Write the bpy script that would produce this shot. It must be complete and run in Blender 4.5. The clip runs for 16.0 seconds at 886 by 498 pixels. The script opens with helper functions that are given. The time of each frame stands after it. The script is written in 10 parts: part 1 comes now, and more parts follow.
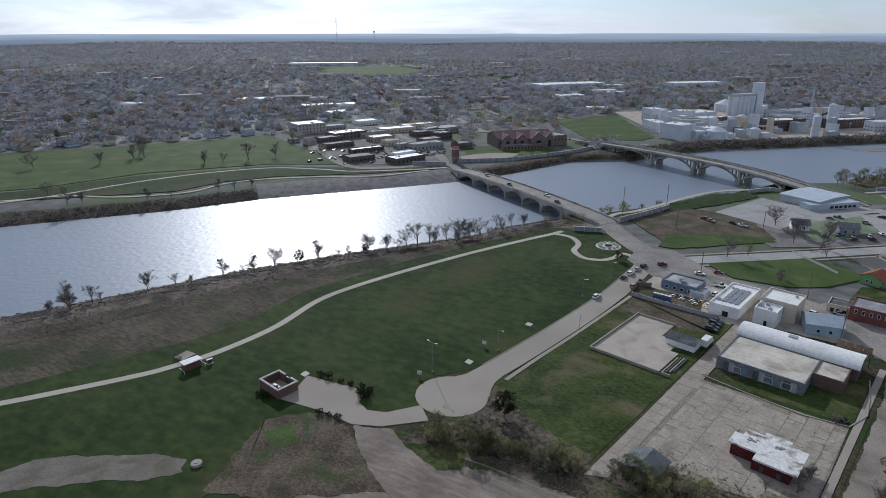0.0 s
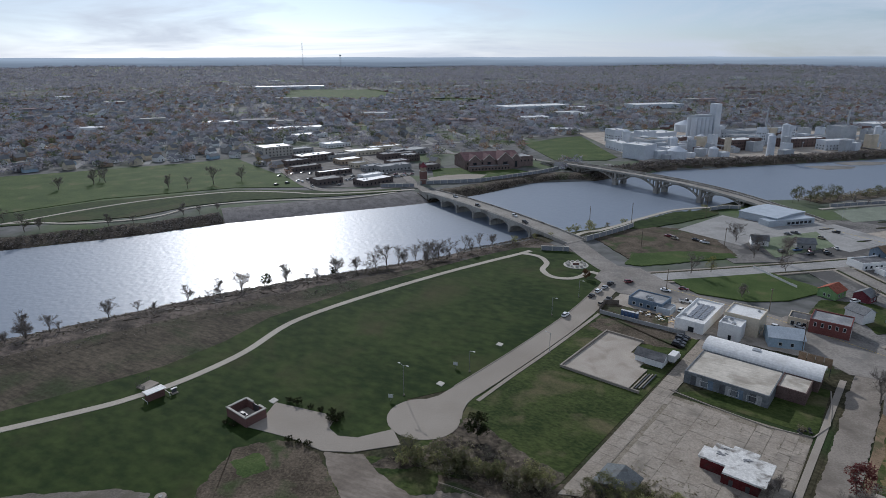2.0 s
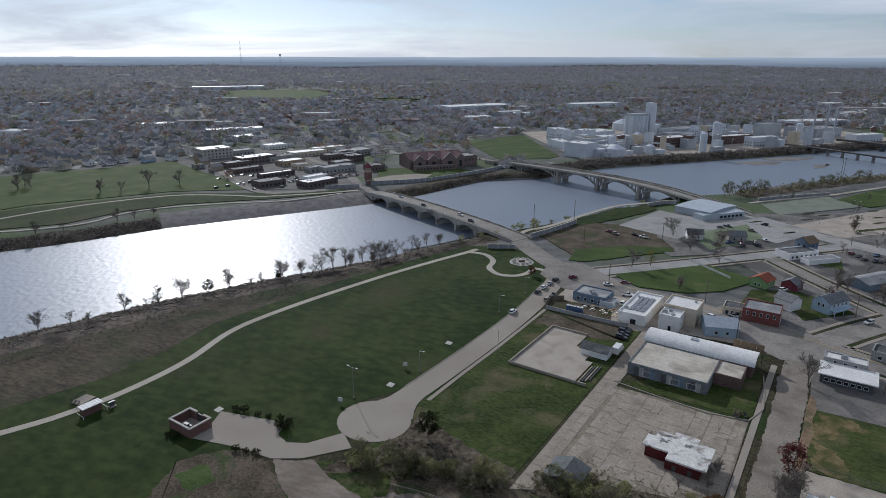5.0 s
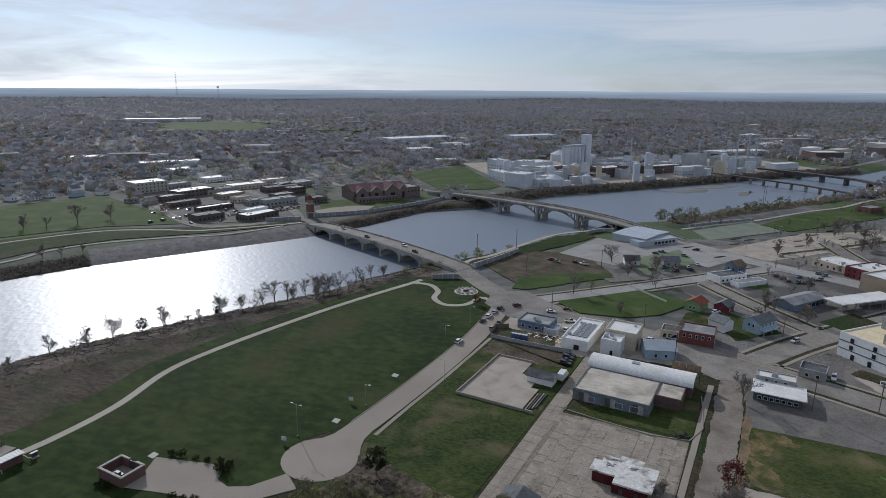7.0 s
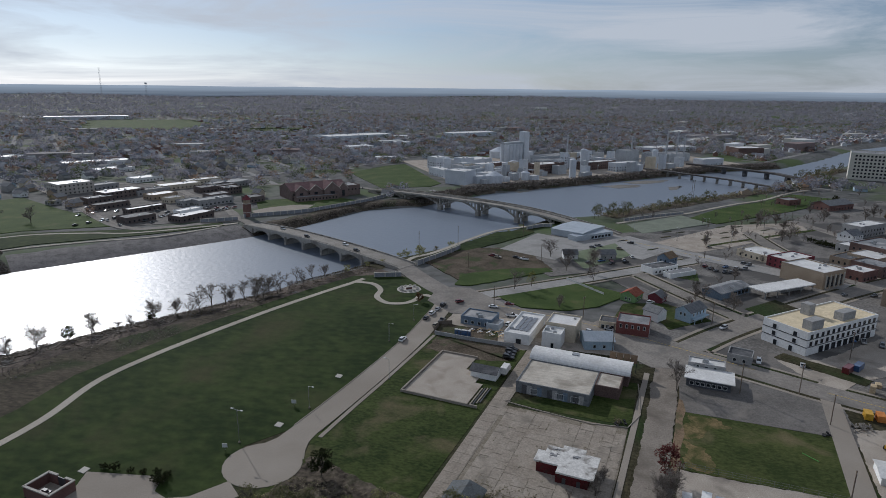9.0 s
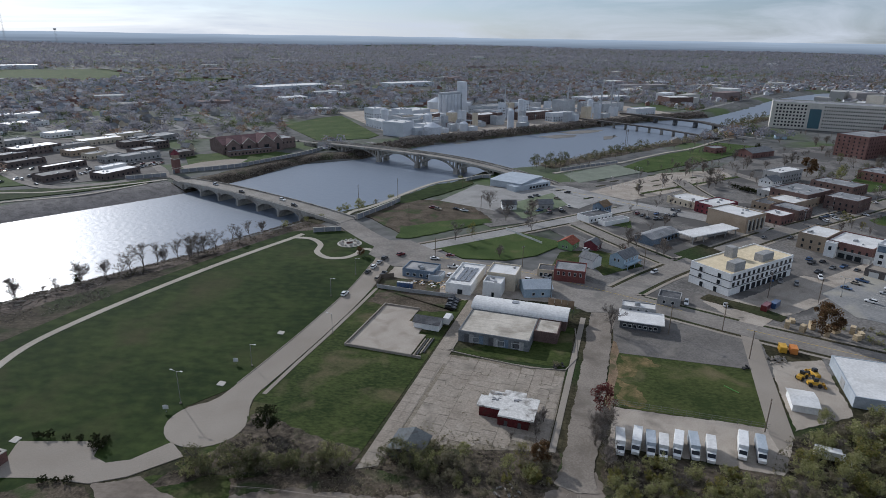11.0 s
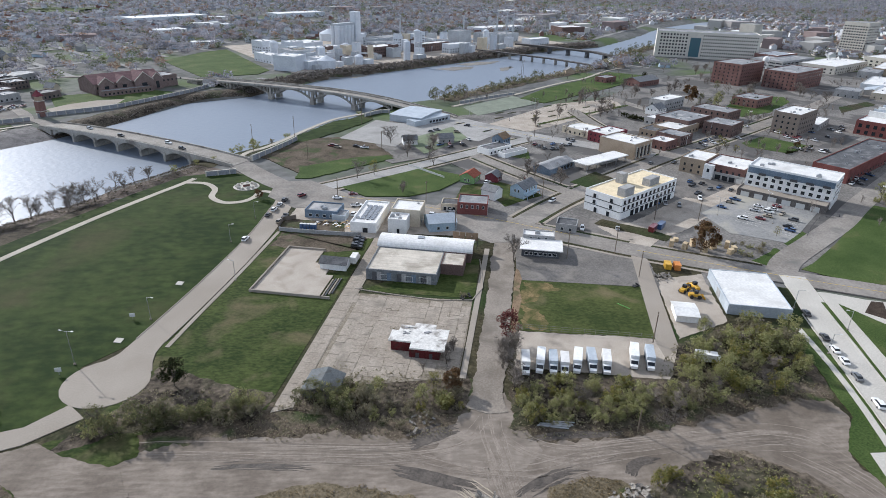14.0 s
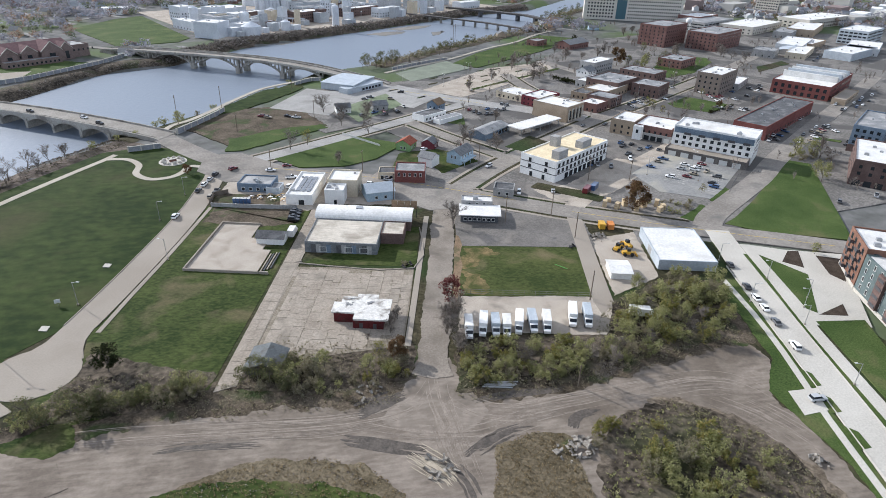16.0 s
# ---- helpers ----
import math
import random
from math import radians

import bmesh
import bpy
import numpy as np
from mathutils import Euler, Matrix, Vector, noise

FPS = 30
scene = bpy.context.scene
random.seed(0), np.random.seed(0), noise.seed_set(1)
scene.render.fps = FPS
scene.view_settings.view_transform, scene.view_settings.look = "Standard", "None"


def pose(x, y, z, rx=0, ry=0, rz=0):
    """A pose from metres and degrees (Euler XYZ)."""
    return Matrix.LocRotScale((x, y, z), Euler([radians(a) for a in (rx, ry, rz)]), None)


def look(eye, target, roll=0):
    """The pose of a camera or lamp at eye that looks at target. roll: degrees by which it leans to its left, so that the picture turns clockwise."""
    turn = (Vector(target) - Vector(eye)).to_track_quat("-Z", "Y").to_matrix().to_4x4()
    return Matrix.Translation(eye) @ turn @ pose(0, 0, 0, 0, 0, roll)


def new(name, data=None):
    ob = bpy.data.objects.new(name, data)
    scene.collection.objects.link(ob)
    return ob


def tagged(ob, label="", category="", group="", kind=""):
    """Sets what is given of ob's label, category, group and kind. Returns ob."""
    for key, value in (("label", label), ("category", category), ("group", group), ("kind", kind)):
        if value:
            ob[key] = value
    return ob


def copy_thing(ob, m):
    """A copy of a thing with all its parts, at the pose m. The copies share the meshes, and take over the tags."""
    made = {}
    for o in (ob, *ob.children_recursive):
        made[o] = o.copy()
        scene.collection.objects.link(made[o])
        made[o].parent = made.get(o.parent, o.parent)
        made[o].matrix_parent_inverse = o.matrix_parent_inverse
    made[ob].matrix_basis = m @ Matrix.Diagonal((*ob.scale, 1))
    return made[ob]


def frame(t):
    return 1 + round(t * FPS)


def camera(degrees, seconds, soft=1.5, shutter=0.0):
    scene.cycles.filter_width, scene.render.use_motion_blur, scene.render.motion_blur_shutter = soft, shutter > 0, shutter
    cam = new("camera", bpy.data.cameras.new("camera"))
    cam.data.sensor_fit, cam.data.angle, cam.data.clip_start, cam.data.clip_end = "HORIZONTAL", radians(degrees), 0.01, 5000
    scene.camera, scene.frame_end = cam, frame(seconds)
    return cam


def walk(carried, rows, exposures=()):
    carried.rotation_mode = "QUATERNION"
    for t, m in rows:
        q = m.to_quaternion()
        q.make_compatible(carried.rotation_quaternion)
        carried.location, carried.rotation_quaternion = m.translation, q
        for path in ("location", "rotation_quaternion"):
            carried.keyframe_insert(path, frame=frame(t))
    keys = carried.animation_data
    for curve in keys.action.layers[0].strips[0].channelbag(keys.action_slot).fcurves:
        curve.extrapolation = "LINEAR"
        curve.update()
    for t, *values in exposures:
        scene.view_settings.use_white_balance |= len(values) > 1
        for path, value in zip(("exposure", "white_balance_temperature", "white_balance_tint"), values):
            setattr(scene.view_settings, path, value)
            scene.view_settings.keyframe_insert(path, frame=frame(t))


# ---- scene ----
cam = camera(71.76, 16.0, soft=0.5)
PATH = [
    (0, 70.60, 0.07, 0.07),
    (0.5, 71.72, 0.12, -0.57),
    (1, 72.55, 0.08, -1.30),
    (1.5, 72.58, 0.07, -2.36),
    (2, 72.58, 0.10, -2.97),
    (2.5, 72.57, 0.01, -3.61),
    (3, 72.55, 0.08, -4.33),
    (3.5, 72.55, 0.14, -5.06),
    (4, 72.49, 0.03, -5.89),
    (6.5, 73.75, -0.29, -12.17),
    (7, 75.46, -0.35, -13.45),
    (7.5, 75.52, -0.35, -14.59),
    (8, 75.53, -0.43, -15.96),
    (8.5, 75.54, -0.50, -17.50),
    (9, 75.28, -0.57, -19.00),
    (11.5, 69.76, -0.90, -26.23),
    (12, 68.84, -0.94, -27.83),
    (12.5, 67.91, -1.04, -29.42),
    (13, 67.00, -1.15, -31.01),
    (13.5, 66.09, -1.24, -32.55),
    (14, 65.18, -1.33, -34.09),
    (14.5, 64.26, -1.38, -35.63),
    (15, 63.35, -1.45, -37.18),
    (15.5, 62.48, -1.51, -38.72),
    (16, 62.35, -1.56, -40.23),
]
walk(cam, [(t, pose(0, 0, 105, rx, ry, rz)) for t, rx, ry, rz in PATH], [(0, -0.33, 5600, 11), (2, -0.46, 5650, 11), (4, -0.55, 5700, 11), (6.4, -0.47, 5720, 11), (7, -0.56, 5750, 11), (9, -0.74, 5800, 11), (11.5, -0.3, 5700, 11), (12.5, -0.1, 5700, 11), (13.5, 0.3, 5800, 11), (15, 0.5, 5850, 11), (16, 0.56, 5900, 11)])

# ---- world and light ----
SUN_AZ, SUN_EL = -14.0, 27.0      # degrees right of +y, degrees above the horizon
world = bpy.data.worlds.new("sky")
scene.world = world
world.use_nodes = True
wn, wl = world.node_tree.nodes, world.node_tree.links
wn.clear()
sky = wn.new("ShaderNodeTexSky")
sky.sky_type, sky.sun_disc = "NISHITA", False
sky.sun_elevation, sky.sun_rotation = radians(SUN_EL), radians(SUN_AZ)
sky.air_density, sky.dust_density, sky.ozone_density = 1.0, 0.4, 3.0
geo = wn.new("ShaderNodeTexCoord")
pale = wn.new("ShaderNodeHueSaturation")      # thin high haze takes the colour out of the low sky
pale.inputs["Saturation"].default_value = 0.5
wl.new(sky.outputs["Color"], pale.inputs["Color"])
cool = wn.new("ShaderNodeMixRGB")
cool.blend_type = "MULTIPLY"
cool.inputs[0].default_value, cool.inputs[2].default_value = 1.0, (0.93, 1.0, 1.09, 1)
wl.new(pale.outputs["Color"], cool.inputs[1])
stretch = wn.new("ShaderNodeMapping")
stretch.inputs["Scale"].default_value = (1.5, 2.4, 12.0)
stretch.inputs["Rotation"].default_value = (0.05, 0.1, 0.5)
wl.new(geo.outputs["Generated"], stretch.inputs["Vector"])
cirrus = wn.new("ShaderNodeTexNoise")
cirrus.inputs["Scale"].default_value, cirrus.inputs["Detail"].default_value = 1.5, 10
cirrus.inputs["Roughness"].default_value, cirrus.inputs["Distortion"].default_value = 0.6, 0.7
wl.new(stretch.outputs["Vector"], cirrus.inputs["Vector"])
cover = wn.new("ShaderNodeMapRange")
cover.inputs["From Min"].default_value, cover.inputs["From Max"].default_value = 0.4, 0.62
cover.inputs["To Max"].default_value = 0.85
wl.new(cirrus.outputs["Fac"], cover.inputs["Value"])
veil = wn.new("ShaderNodeMixRGB")
veil.inputs[2].default_value = (8.9, 9.1, 9.3, 1)
wl.new(cover.outputs["Result"], veil.inputs[0])
wl.new(cool.outputs["Color"], veil.inputs[1])
back = wn.new("ShaderNodeBackground")
back.inputs["Strength"].default_value = 0.097
wl.new(veil.outputs["Color"], back.inputs["Color"])
wl.new(back.outputs["Background"], wn.new("ShaderNodeOutputWorld").inputs["Surface"])

sun = new("sun", bpy.data.lights.new("sun", "SUN"))
sun.data.energy, sun.data.angle, sun.data.color = 4.0, radians(0.6), (1.0, 0.93, 0.83)
_az, _el = radians(SUN_AZ), radians(SUN_EL)
sun.matrix_world = look((math.sin(_az) * 900, math.cos(_az) * 900, math.tan(_el) * 900), (0, 0, 0))

# ---- materials ----


def nodes(name, rough=0.9, metal=0.0):
    m = bpy.data.materials.new(name)
    m.use_nodes = True
    b = m.node_tree.nodes["Principled BSDF"]
    b.inputs["Roughness"].default_value, b.inputs["Metallic"].default_value = rough, metal
    b.inputs["Specular IOR Level"].default_value = 0.08 if rough > 0.85 else 0.5
    return m, m.node_tree.nodes, m.node_tree.links, b


def surface(name, dark, light, scale=0.2, fine=3.0, rough=0.9, bump=0.0, metal=0.0, spots=None, spot_scale=0.05, spot_edge=(0.52, 0.66), vary=0.0, streak=0.0, grain=0.06):
    """Two-scale mottled colour from dark to light, with fine relief, and stains of a third colour."""
    m, n, l, b = nodes(name, rough, metal)
    pos = n.new("ShaderNodeNewGeometry")
    big, small = n.new("ShaderNodeTexNoise"), n.new("ShaderNodeTexNoise")
    big.inputs["Scale"].default_value, big.inputs["Detail"].default_value = scale, 6
    small.inputs["Scale"].default_value, small.inputs["Detail"].default_value = fine, 8
    for q in (big, small):
        l.new(pos.outputs["Position"], q.inputs["Vector"])
    if streak:                     # drawn out along the yard's traffic
        drawn = n.new("ShaderNodeMapping")
        drawn.vector_type = "TEXTURE"
        drawn.inputs["Rotation"].default_value, drawn.inputs["Scale"].default_value = (0, 0, radians(-42.5 + 12)), (streak, 1, 1)
        l.new(pos.outputs["Position"], drawn.inputs["Vector"])
        l.new(drawn.outputs["Vector"], small.inputs["Vector"])
    both = n.new("ShaderNodeMath")
    both.operation = "ADD"
    l.new(big.outputs["Fac"], both.inputs[0])
    l.new(small.outputs["Fac"], both.inputs[1])
    ramp = n.new("ShaderNodeMapRange")
    ramp.inputs["From Min"].default_value, ramp.inputs["From Max"].default_value = 0.78, 1.22
    l.new(both.outputs["Value"], ramp.inputs["Value"])
    mix = n.new("ShaderNodeMixRGB")
    mix.inputs[1].default_value, mix.inputs[2].default_value = (*dark, 1), (*light, 1)
    l.new(ramp.outputs["Result"], mix.inputs[0])
    out = mix.outputs["Color"]
    if spots:
        stain = n.new("ShaderNodeTexNoise")
        stain.inputs["Scale"].default_value, stain.inputs["Detail"].default_value, stain.inputs["Distortion"].default_value = spot_scale, 7, 0.4
        l.new(pos.outputs["Position"], stain.inputs["Vector"])
        edge = n.new("ShaderNodeMapRange")
        edge.inputs["From Min"].default_value, edge.inputs["From Max"].default_value = spot_edge
        l.new(stain.outputs["Fac"], edge.inputs["Value"])
        over = n.new("ShaderNodeMixRGB")
        over.inputs[2].default_value = (*spots, 1)
        l.new(edge.outputs["Result"], over.inputs[0])
        l.new(out, over.inputs[1])
        out = over.outputs["Color"]
    if vary:
        info = n.new("ShaderNodeObjectInfo")
        hsv = n.new("ShaderNodeHueSaturation")
        span = n.new("ShaderNodeMapRange")
        span.inputs["To Min"].default_value, span.inputs["To Max"].default_value = 1 - vary, 1 + vary
        l.new(info.outputs["Random"], span.inputs["Value"])
        l.new(span.outputs["Result"], hsv.inputs["Value"])
        l.new(out, hsv.inputs["Color"])
        out = hsv.outputs["Color"]
    if grain:                      # single tufts, pebbles and scuffs
        speck, level, mul = n.new("ShaderNodeTexNoise"), n.new("ShaderNodeMapRange"), n.new("ShaderNodeMixRGB")
        speck.inputs["Scale"].default_value, speck.inputs["Detail"].default_value, speck.inputs["Roughness"].default_value = fine * 0.9, 9, 0.8
        l.new(pos.outputs["Position"], speck.inputs["Vector"])
        level.inputs["From Min"].default_value, level.inputs["From Max"].default_value = 0.38, 0.62
        level.inputs["To Min"].default_value, level.inputs["To Max"].default_value = 1 - grain, 1 + grain
        l.new(speck.outputs["Fac"], level.inputs["Value"])
        mul.blend_type = "MULTIPLY"
        mul.inputs[0].default_value = 1.0
        l.new(out, mul.inputs[1])
        l.new(level.outputs["Result"], mul.inputs[2])
        out = mul.outputs["Color"]
    l.new(out, b.inputs["Base Color"])
    if bump:
        bp = n.new("ShaderNodeBump")
        bp.inputs["Strength"].default_value, bp.inputs["Distance"].default_value = bump, 0.15
        l.new(both.outputs["Value"], bp.inputs["Height"])
        l.new(bp.outputs["Normal"], b.inputs["Normal"])
    return m


def island(name, colours, rough=0.95, through_light=0.0):
    """A colour for each loose piece, from a ramp of colours."""
    m, n, l, b = nodes(name, rough)
    g = n.new("ShaderNodeNewGeometry")
    r = n.new("ShaderNodeValToRGB")
    r.color_ramp.interpolation = "CONSTANT"
    while len(r.color_ramp.elements) < len(colours):
        r.color_ramp.elements.new(0.5)
    for k, c in enumerate(colours):
        r.color_ramp.elements[k].position = k / len(colours)
        r.color_ramp.elements[k].color = (*c, 1)
    l.new(g.outputs["Random Per Island"], r.inputs["Fac"])
    l.new(r.outputs["Color"], b.inputs["Base Color"])
    if through_light:
        t = n.new("ShaderNodeBsdfTranslucent")
        l.new(r.outputs["Color"], t.inputs["Color"])
        mx = n.new("ShaderNodeMixShader")
        mx.inputs[0].default_value = through_light
        l.new(b.outputs["BSDF"], mx.inputs[1])
        l.new(t.outputs["BSDF"], mx.inputs[2])
        l.new(mx.outputs["Shader"], n["Material Output"].inputs["Surface"])
    return m


def by_place(name, colours, scale, rough=0.95, through_light=0.0):
    """A colour that changes from tree to tree, from a ramp of colours."""
    m, n, l, b = nodes(name, rough)
    g, t, r = n.new("ShaderNodeNewGeometry"), n.new("ShaderNodeTexNoise"), n.new("ShaderNodeValToRGB")
    t.inputs["Scale"].default_value, t.inputs["Detail"].default_value = scale, 1
    l.new(g.outputs["Position"], t.inputs["Vector"])
    while len(r.color_ramp.elements) < len(colours):
        r.color_ramp.elements.new(0.5)
    for k, c in enumerate(colours):
        r.color_ramp.elements[k].position = 0.3 + 0.4 * k / (len(colours) - 1)
        r.color_ramp.elements[k].color = (*c, 1)
    l.new(t.outputs["Fac"], r.inputs["Fac"])
    l.new(r.outputs["Color"], b.inputs["Base Color"])
    q, mx = n.new("ShaderNodeBsdfTranslucent"), n.new("ShaderNodeMixShader")
    l.new(r.outputs["Color"], q.inputs["Color"])
    mx.inputs[0].default_value = through_light
    l.new(b.outputs["BSDF"], mx.inputs[1])
    l.new(q.outputs["BSDF"], mx.inputs[2])
    l.new(mx.outputs["Shader"], n["Material Output"].inputs["Surface"])
    return m


def plain(name, c, rough=0.6, metal=0.0):
    m, n, l, b = nodes(name, rough, metal)
    b.inputs["Base Color"].default_value = (*c, 1)
    return m


LAWN = surface("lawn_grass", (0.014, 0.028, 0.006), (0.042, 0.061, 0.016), 0.03, 0.3, bump=0.6, spots=(0.054, 0.048, 0.024), spot_scale=0.03, spot_edge=(0.54, 0.76), streak=1.6, grain=0.14)
TURF = surface("bright_turf", (0.035, 0.06, 0.016), (0.078, 0.108, 0.034), 0.06, 2.0, bump=0.4, spots=(0.13, 0.115, 0.06), spot_scale=0.06, spot_edge=(0.58, 0.8), grain=0.2)
ROUGH = surface("rough_grass", (0.026, 0.026, 0.014), (0.078, 0.067, 0.04), 0.06, 0.9, bump=0.8, spots=(0.03, 0.046, 0.016), spot_scale=0.03, spot_edge=(0.48, 0.64), grain=0.3)
SCRUB = surface("bank_scrub", (0.024, 0.02, 0.015), (0.14, 0.115, 0.088), 0.12, 0.7, bump=1.0, spots=(0.045, 0.052, 0.024), spot_scale=0.06, spot_edge=(0.54, 0.68), grain=0.35)
DIRT = surface("packed_dirt", (0.15, 0.125, 0.102), (0.255, 0.218, 0.181), 0.07, 0.9, bump=0.25, spots=(0.13, 0.108, 0.087), spot_scale=0.045, spot_edge=(0.48, 0.66), streak=4.0, grain=0.12)
GRAVEL = surface("pale_gravel", (0.3, 0.26, 0.215), (0.44, 0.39, 0.33), 0.1, 3.5, bump=0.3, spots=(0.22, 0.195, 0.165), spot_scale=0.12, spot_edge=(0.55, 0.75))
CONCRETE = surface("pale_concrete", (0.262, 0.23, 0.192), (0.335, 0.298, 0.253), 0.04, 2.6, bump=0.08, spots=(0.26, 0.227, 0.188), spot_scale=0.07, spot_edge=(0.5, 0.85))
NEWCONC = surface("new_concrete", (0.42, 0.395, 0.35), (0.52, 0.495, 0.445), 0.06, 2.0, bump=0.05)
OLDCONC = surface("old_concrete", (0.24, 0.206, 0.166), (0.36, 0.317, 0.262), 0.1, 2.0, bump=0.3, spots=(0.17, 0.155, 0.13), spot_scale=0.12, spot_edge=(0.56, 0.72))
ASPHALT = surface("worn_asphalt", (0.12, 0.112, 0.103), (0.19, 0.177, 0.163), 0.08, 1.6, bump=0.2, spots=(0.225, 0.205, 0.182), spot_scale=0.11, spot_edge=(0.52, 0.72))
STREET = surface("street_concrete", (0.19, 0.172, 0.152), (0.285, 0.262, 0.234), 0.06, 1.2, bump=0.1, spots=(0.16, 0.152, 0.14), spot_scale=0.08, spot_edge=(0.52, 0.7))
PALESTREET = surface("pale_street_concrete", (0.27, 0.262, 0.248), (0.36, 0.35, 0.333), 0.06, 1.2, bump=0.08, spots=(0.22, 0.212, 0.2), spot_scale=0.07, spot_edge=(0.54, 0.74))
PATHCONC = surface("path_concrete", (0.35, 0.315, 0.262), (0.44, 0.4, 0.338), 0.06, 2.0, bump=0.05)
TOWNGROUND = surface("town_ground", (0.085, 0.087, 0.08), (0.17, 0.168, 0.163), 0.012, 0.12, spots=(0.085, 0.115, 0.05), spot_scale=0.007, spot_edge=(0.48, 0.6))

# ---- plan: the street grid ----
GRID = radians(42.5)
GS, GC = math.sin(GRID), math.cos(GRID)


def W(a, b):
    """World x, y of a place a metres along the streets towards the river and b metres across them."""
    return a * GS + b * GC, a * GC - b * GS


def part(name, bm, material, parent=None, label=""):
    me = bpy.data.meshes.new(name)
    bm.to_mesh(me)
    bm.free()
    me.materials.append(material)
    ob = new(name, me)
    if parent is not None:
        ob.parent = parent
    if label:
        ob["label"] = label
    return ob


def shared(name, me, parent, m):
    ob = new(name, me)
    ob.parent = parent
    ob.matrix_basis = m
    return ob


def mesh_of(name, bm, material):
    me = bpy.data.meshes.new(name)
    bm.to_mesh(me)
    bm.free()
    me.materials.append(material)
    return me


def box(bm, x0, x1, y0, y1, z0, z1):
    v = [bm.verts.new(p) for p in ((x0, y0, z0), (x1, y0, z0), (x1, y1, z0), (x0, y1, z0), (x0, y0, z1), (x1, y0, z1), (x1, y1, z1), (x0, y1, z1))]
    for f in ((3, 2, 1, 0), (4, 5, 6, 7), (0, 1, 5, 4), (1, 2, 6, 5), (2, 3, 7, 6), (3, 0, 4, 7)):
        bm.faces.new([v[k] for k in f])
    return bm


def prism(bm, pts, z0, z1):
    if sum(p[0] * q[1] - q[0] * p[1] for p, q in zip(pts, pts[1:] + pts[:1])) < 0:
        pts = pts[::-1]
    lo, hi = [bm.verts.new((*p[:2], z0)) for p in pts], [bm.verts.new((*p[:2], z1)) for p in pts]
    bm.faces.new(hi)
    bm.faces.new(lo[::-1])
    for k in range(len(pts)):
        bm.faces.new((lo[k - 1], lo[k], hi[k], hi[k - 1]))
    return bm


def smooth_line(pts, n=6):
    """Catmull-Rom through the points."""
    p = [pts[0], *pts, pts[-1]]
    out = []
    for k in range(1, len(p) - 2):
        for s in range(n):
            t = s / n
            out.append(tuple(0.5 * (2 * p[k][i] + (p[k + 1][i] - p[k - 1][i]) * t + (2 * p[k - 1][i] - 5 * p[k][i] + 4 * p[k + 1][i] - p[k + 2][i]) * t * t
                       + (3 * p[k][i] - p[k - 1][i] - 3 * p[k + 1][i] + p[k + 2][i]) * t ** 3) for i in range(len(pts[0]))))
    return out + [tuple(pts[-1])]


def ribbon(bm, pts, width, z0, z1, shift=0.0):
    """A band of the given width along a line of x, y (and z, added)."""
    pts = [Vector((p[0], p[1], p[2] if len(p) > 2 else 0)) for p in pts]
    rows = []
    for k, p in enumerate(pts):
        d = pts[min(k + 1, len(pts) - 1)] - pts[max(k - 1, 0)]
        nrm = Vector((d.y, -d.x, 0)).normalized()
        le, ri = p + nrm * (shift - width / 2), p + nrm * (shift + width / 2)
        rows.append([bm.verts.new((q.x, q.y, q.z + z)) for q, z in ((le, z0), (ri, z0), (ri, z1), (le, z1))])
    for r, s in zip(rows, rows[1:]):
        for k in range(4):
            bm.faces.new((r[k], r[(k + 1) % 4], s[(k + 1) % 4], s[k]))
    bm.faces.new(rows[0][::-1])
    bm.faces.new(rows[-1])
    bmesh.ops.recalc_face_normals(bm, faces=bm.faces)
    return bm


def ragged_edge(pts, amp):
    """Let straight edges wander at three scales, as grass and soil end."""
    seed = pts[0][0] * 0.37 + len(pts)
    out = []
    for p, q in zip(pts, pts[1:] + pts[:1]):
        length = math.dist(p, q)
        n = max(2, int(length / 0.55))
        nx, ny = (q[1] - p[1]) / length, (p[0] - q[0]) / length
        for k in range(n):
            t = k / n
            x, y = p[0] + (q[0] - p[0]) * t, p[1] + (q[1] - p[1]) * t
            v = Vector((x, y, seed))
            o = amp * (1.5 * noise.noise(v * 0.09) + 1.0 * noise.noise(v * 0.33) + 0.55 * noise.noise(v * 1.1))
            out.append((x + nx * o, y + ny * o))
    return out


def slab(name, pts, top, material, label, kind="structure", category="", xy=False, depth=0.5, ragged=0.0):
    if ragged:
        pts = ragged_edge(pts, ragged)
    return tagged(part(name, prism(bmesh.new(), [p if xy else W(*p) for p in pts], top - depth, top), material), label, category or name.replace("_", " "), kind=kind)


def band(name, pts, width, top, material, label, xy=False, depth=0.5, n=6, category=""):
    line = smooth_line([(*(p[:2] if xy else W(*p[:2])), *p[2:]) for p in pts], n)
    return tagged(part(name, ribbon(bmesh.new(), line, width, top - depth, top), material), label, category or name.replace("_", " "), kind="structure")


# ---- ground and river ----
NEAR_BANK = [(-760, -30), (-330, 150), (-182, 227), (-96, 282), (-41, 309), (5, 329), (45, 349), (70, 362), (105, 377), (150, 397), (200, 424), (249, 455), (296, 455), (390, 484), (490, 512), (583, 540), (701, 600), (803, 640), (1000, 740), (1400, 850)]
FAR_BANK = [(-900, 90), (-450, 280), (-268, 353), (-181, 389), (-130, 418), (-77, 438), (-2, 466), (13, 473), (55, 500), (115, 548), (170, 553), (255, 600), (348, 620), (461, 645), (573, 669), (670, 684), (764, 690), (910, 755), (1150, 880), (1400, 960)]
WATER = -5.0


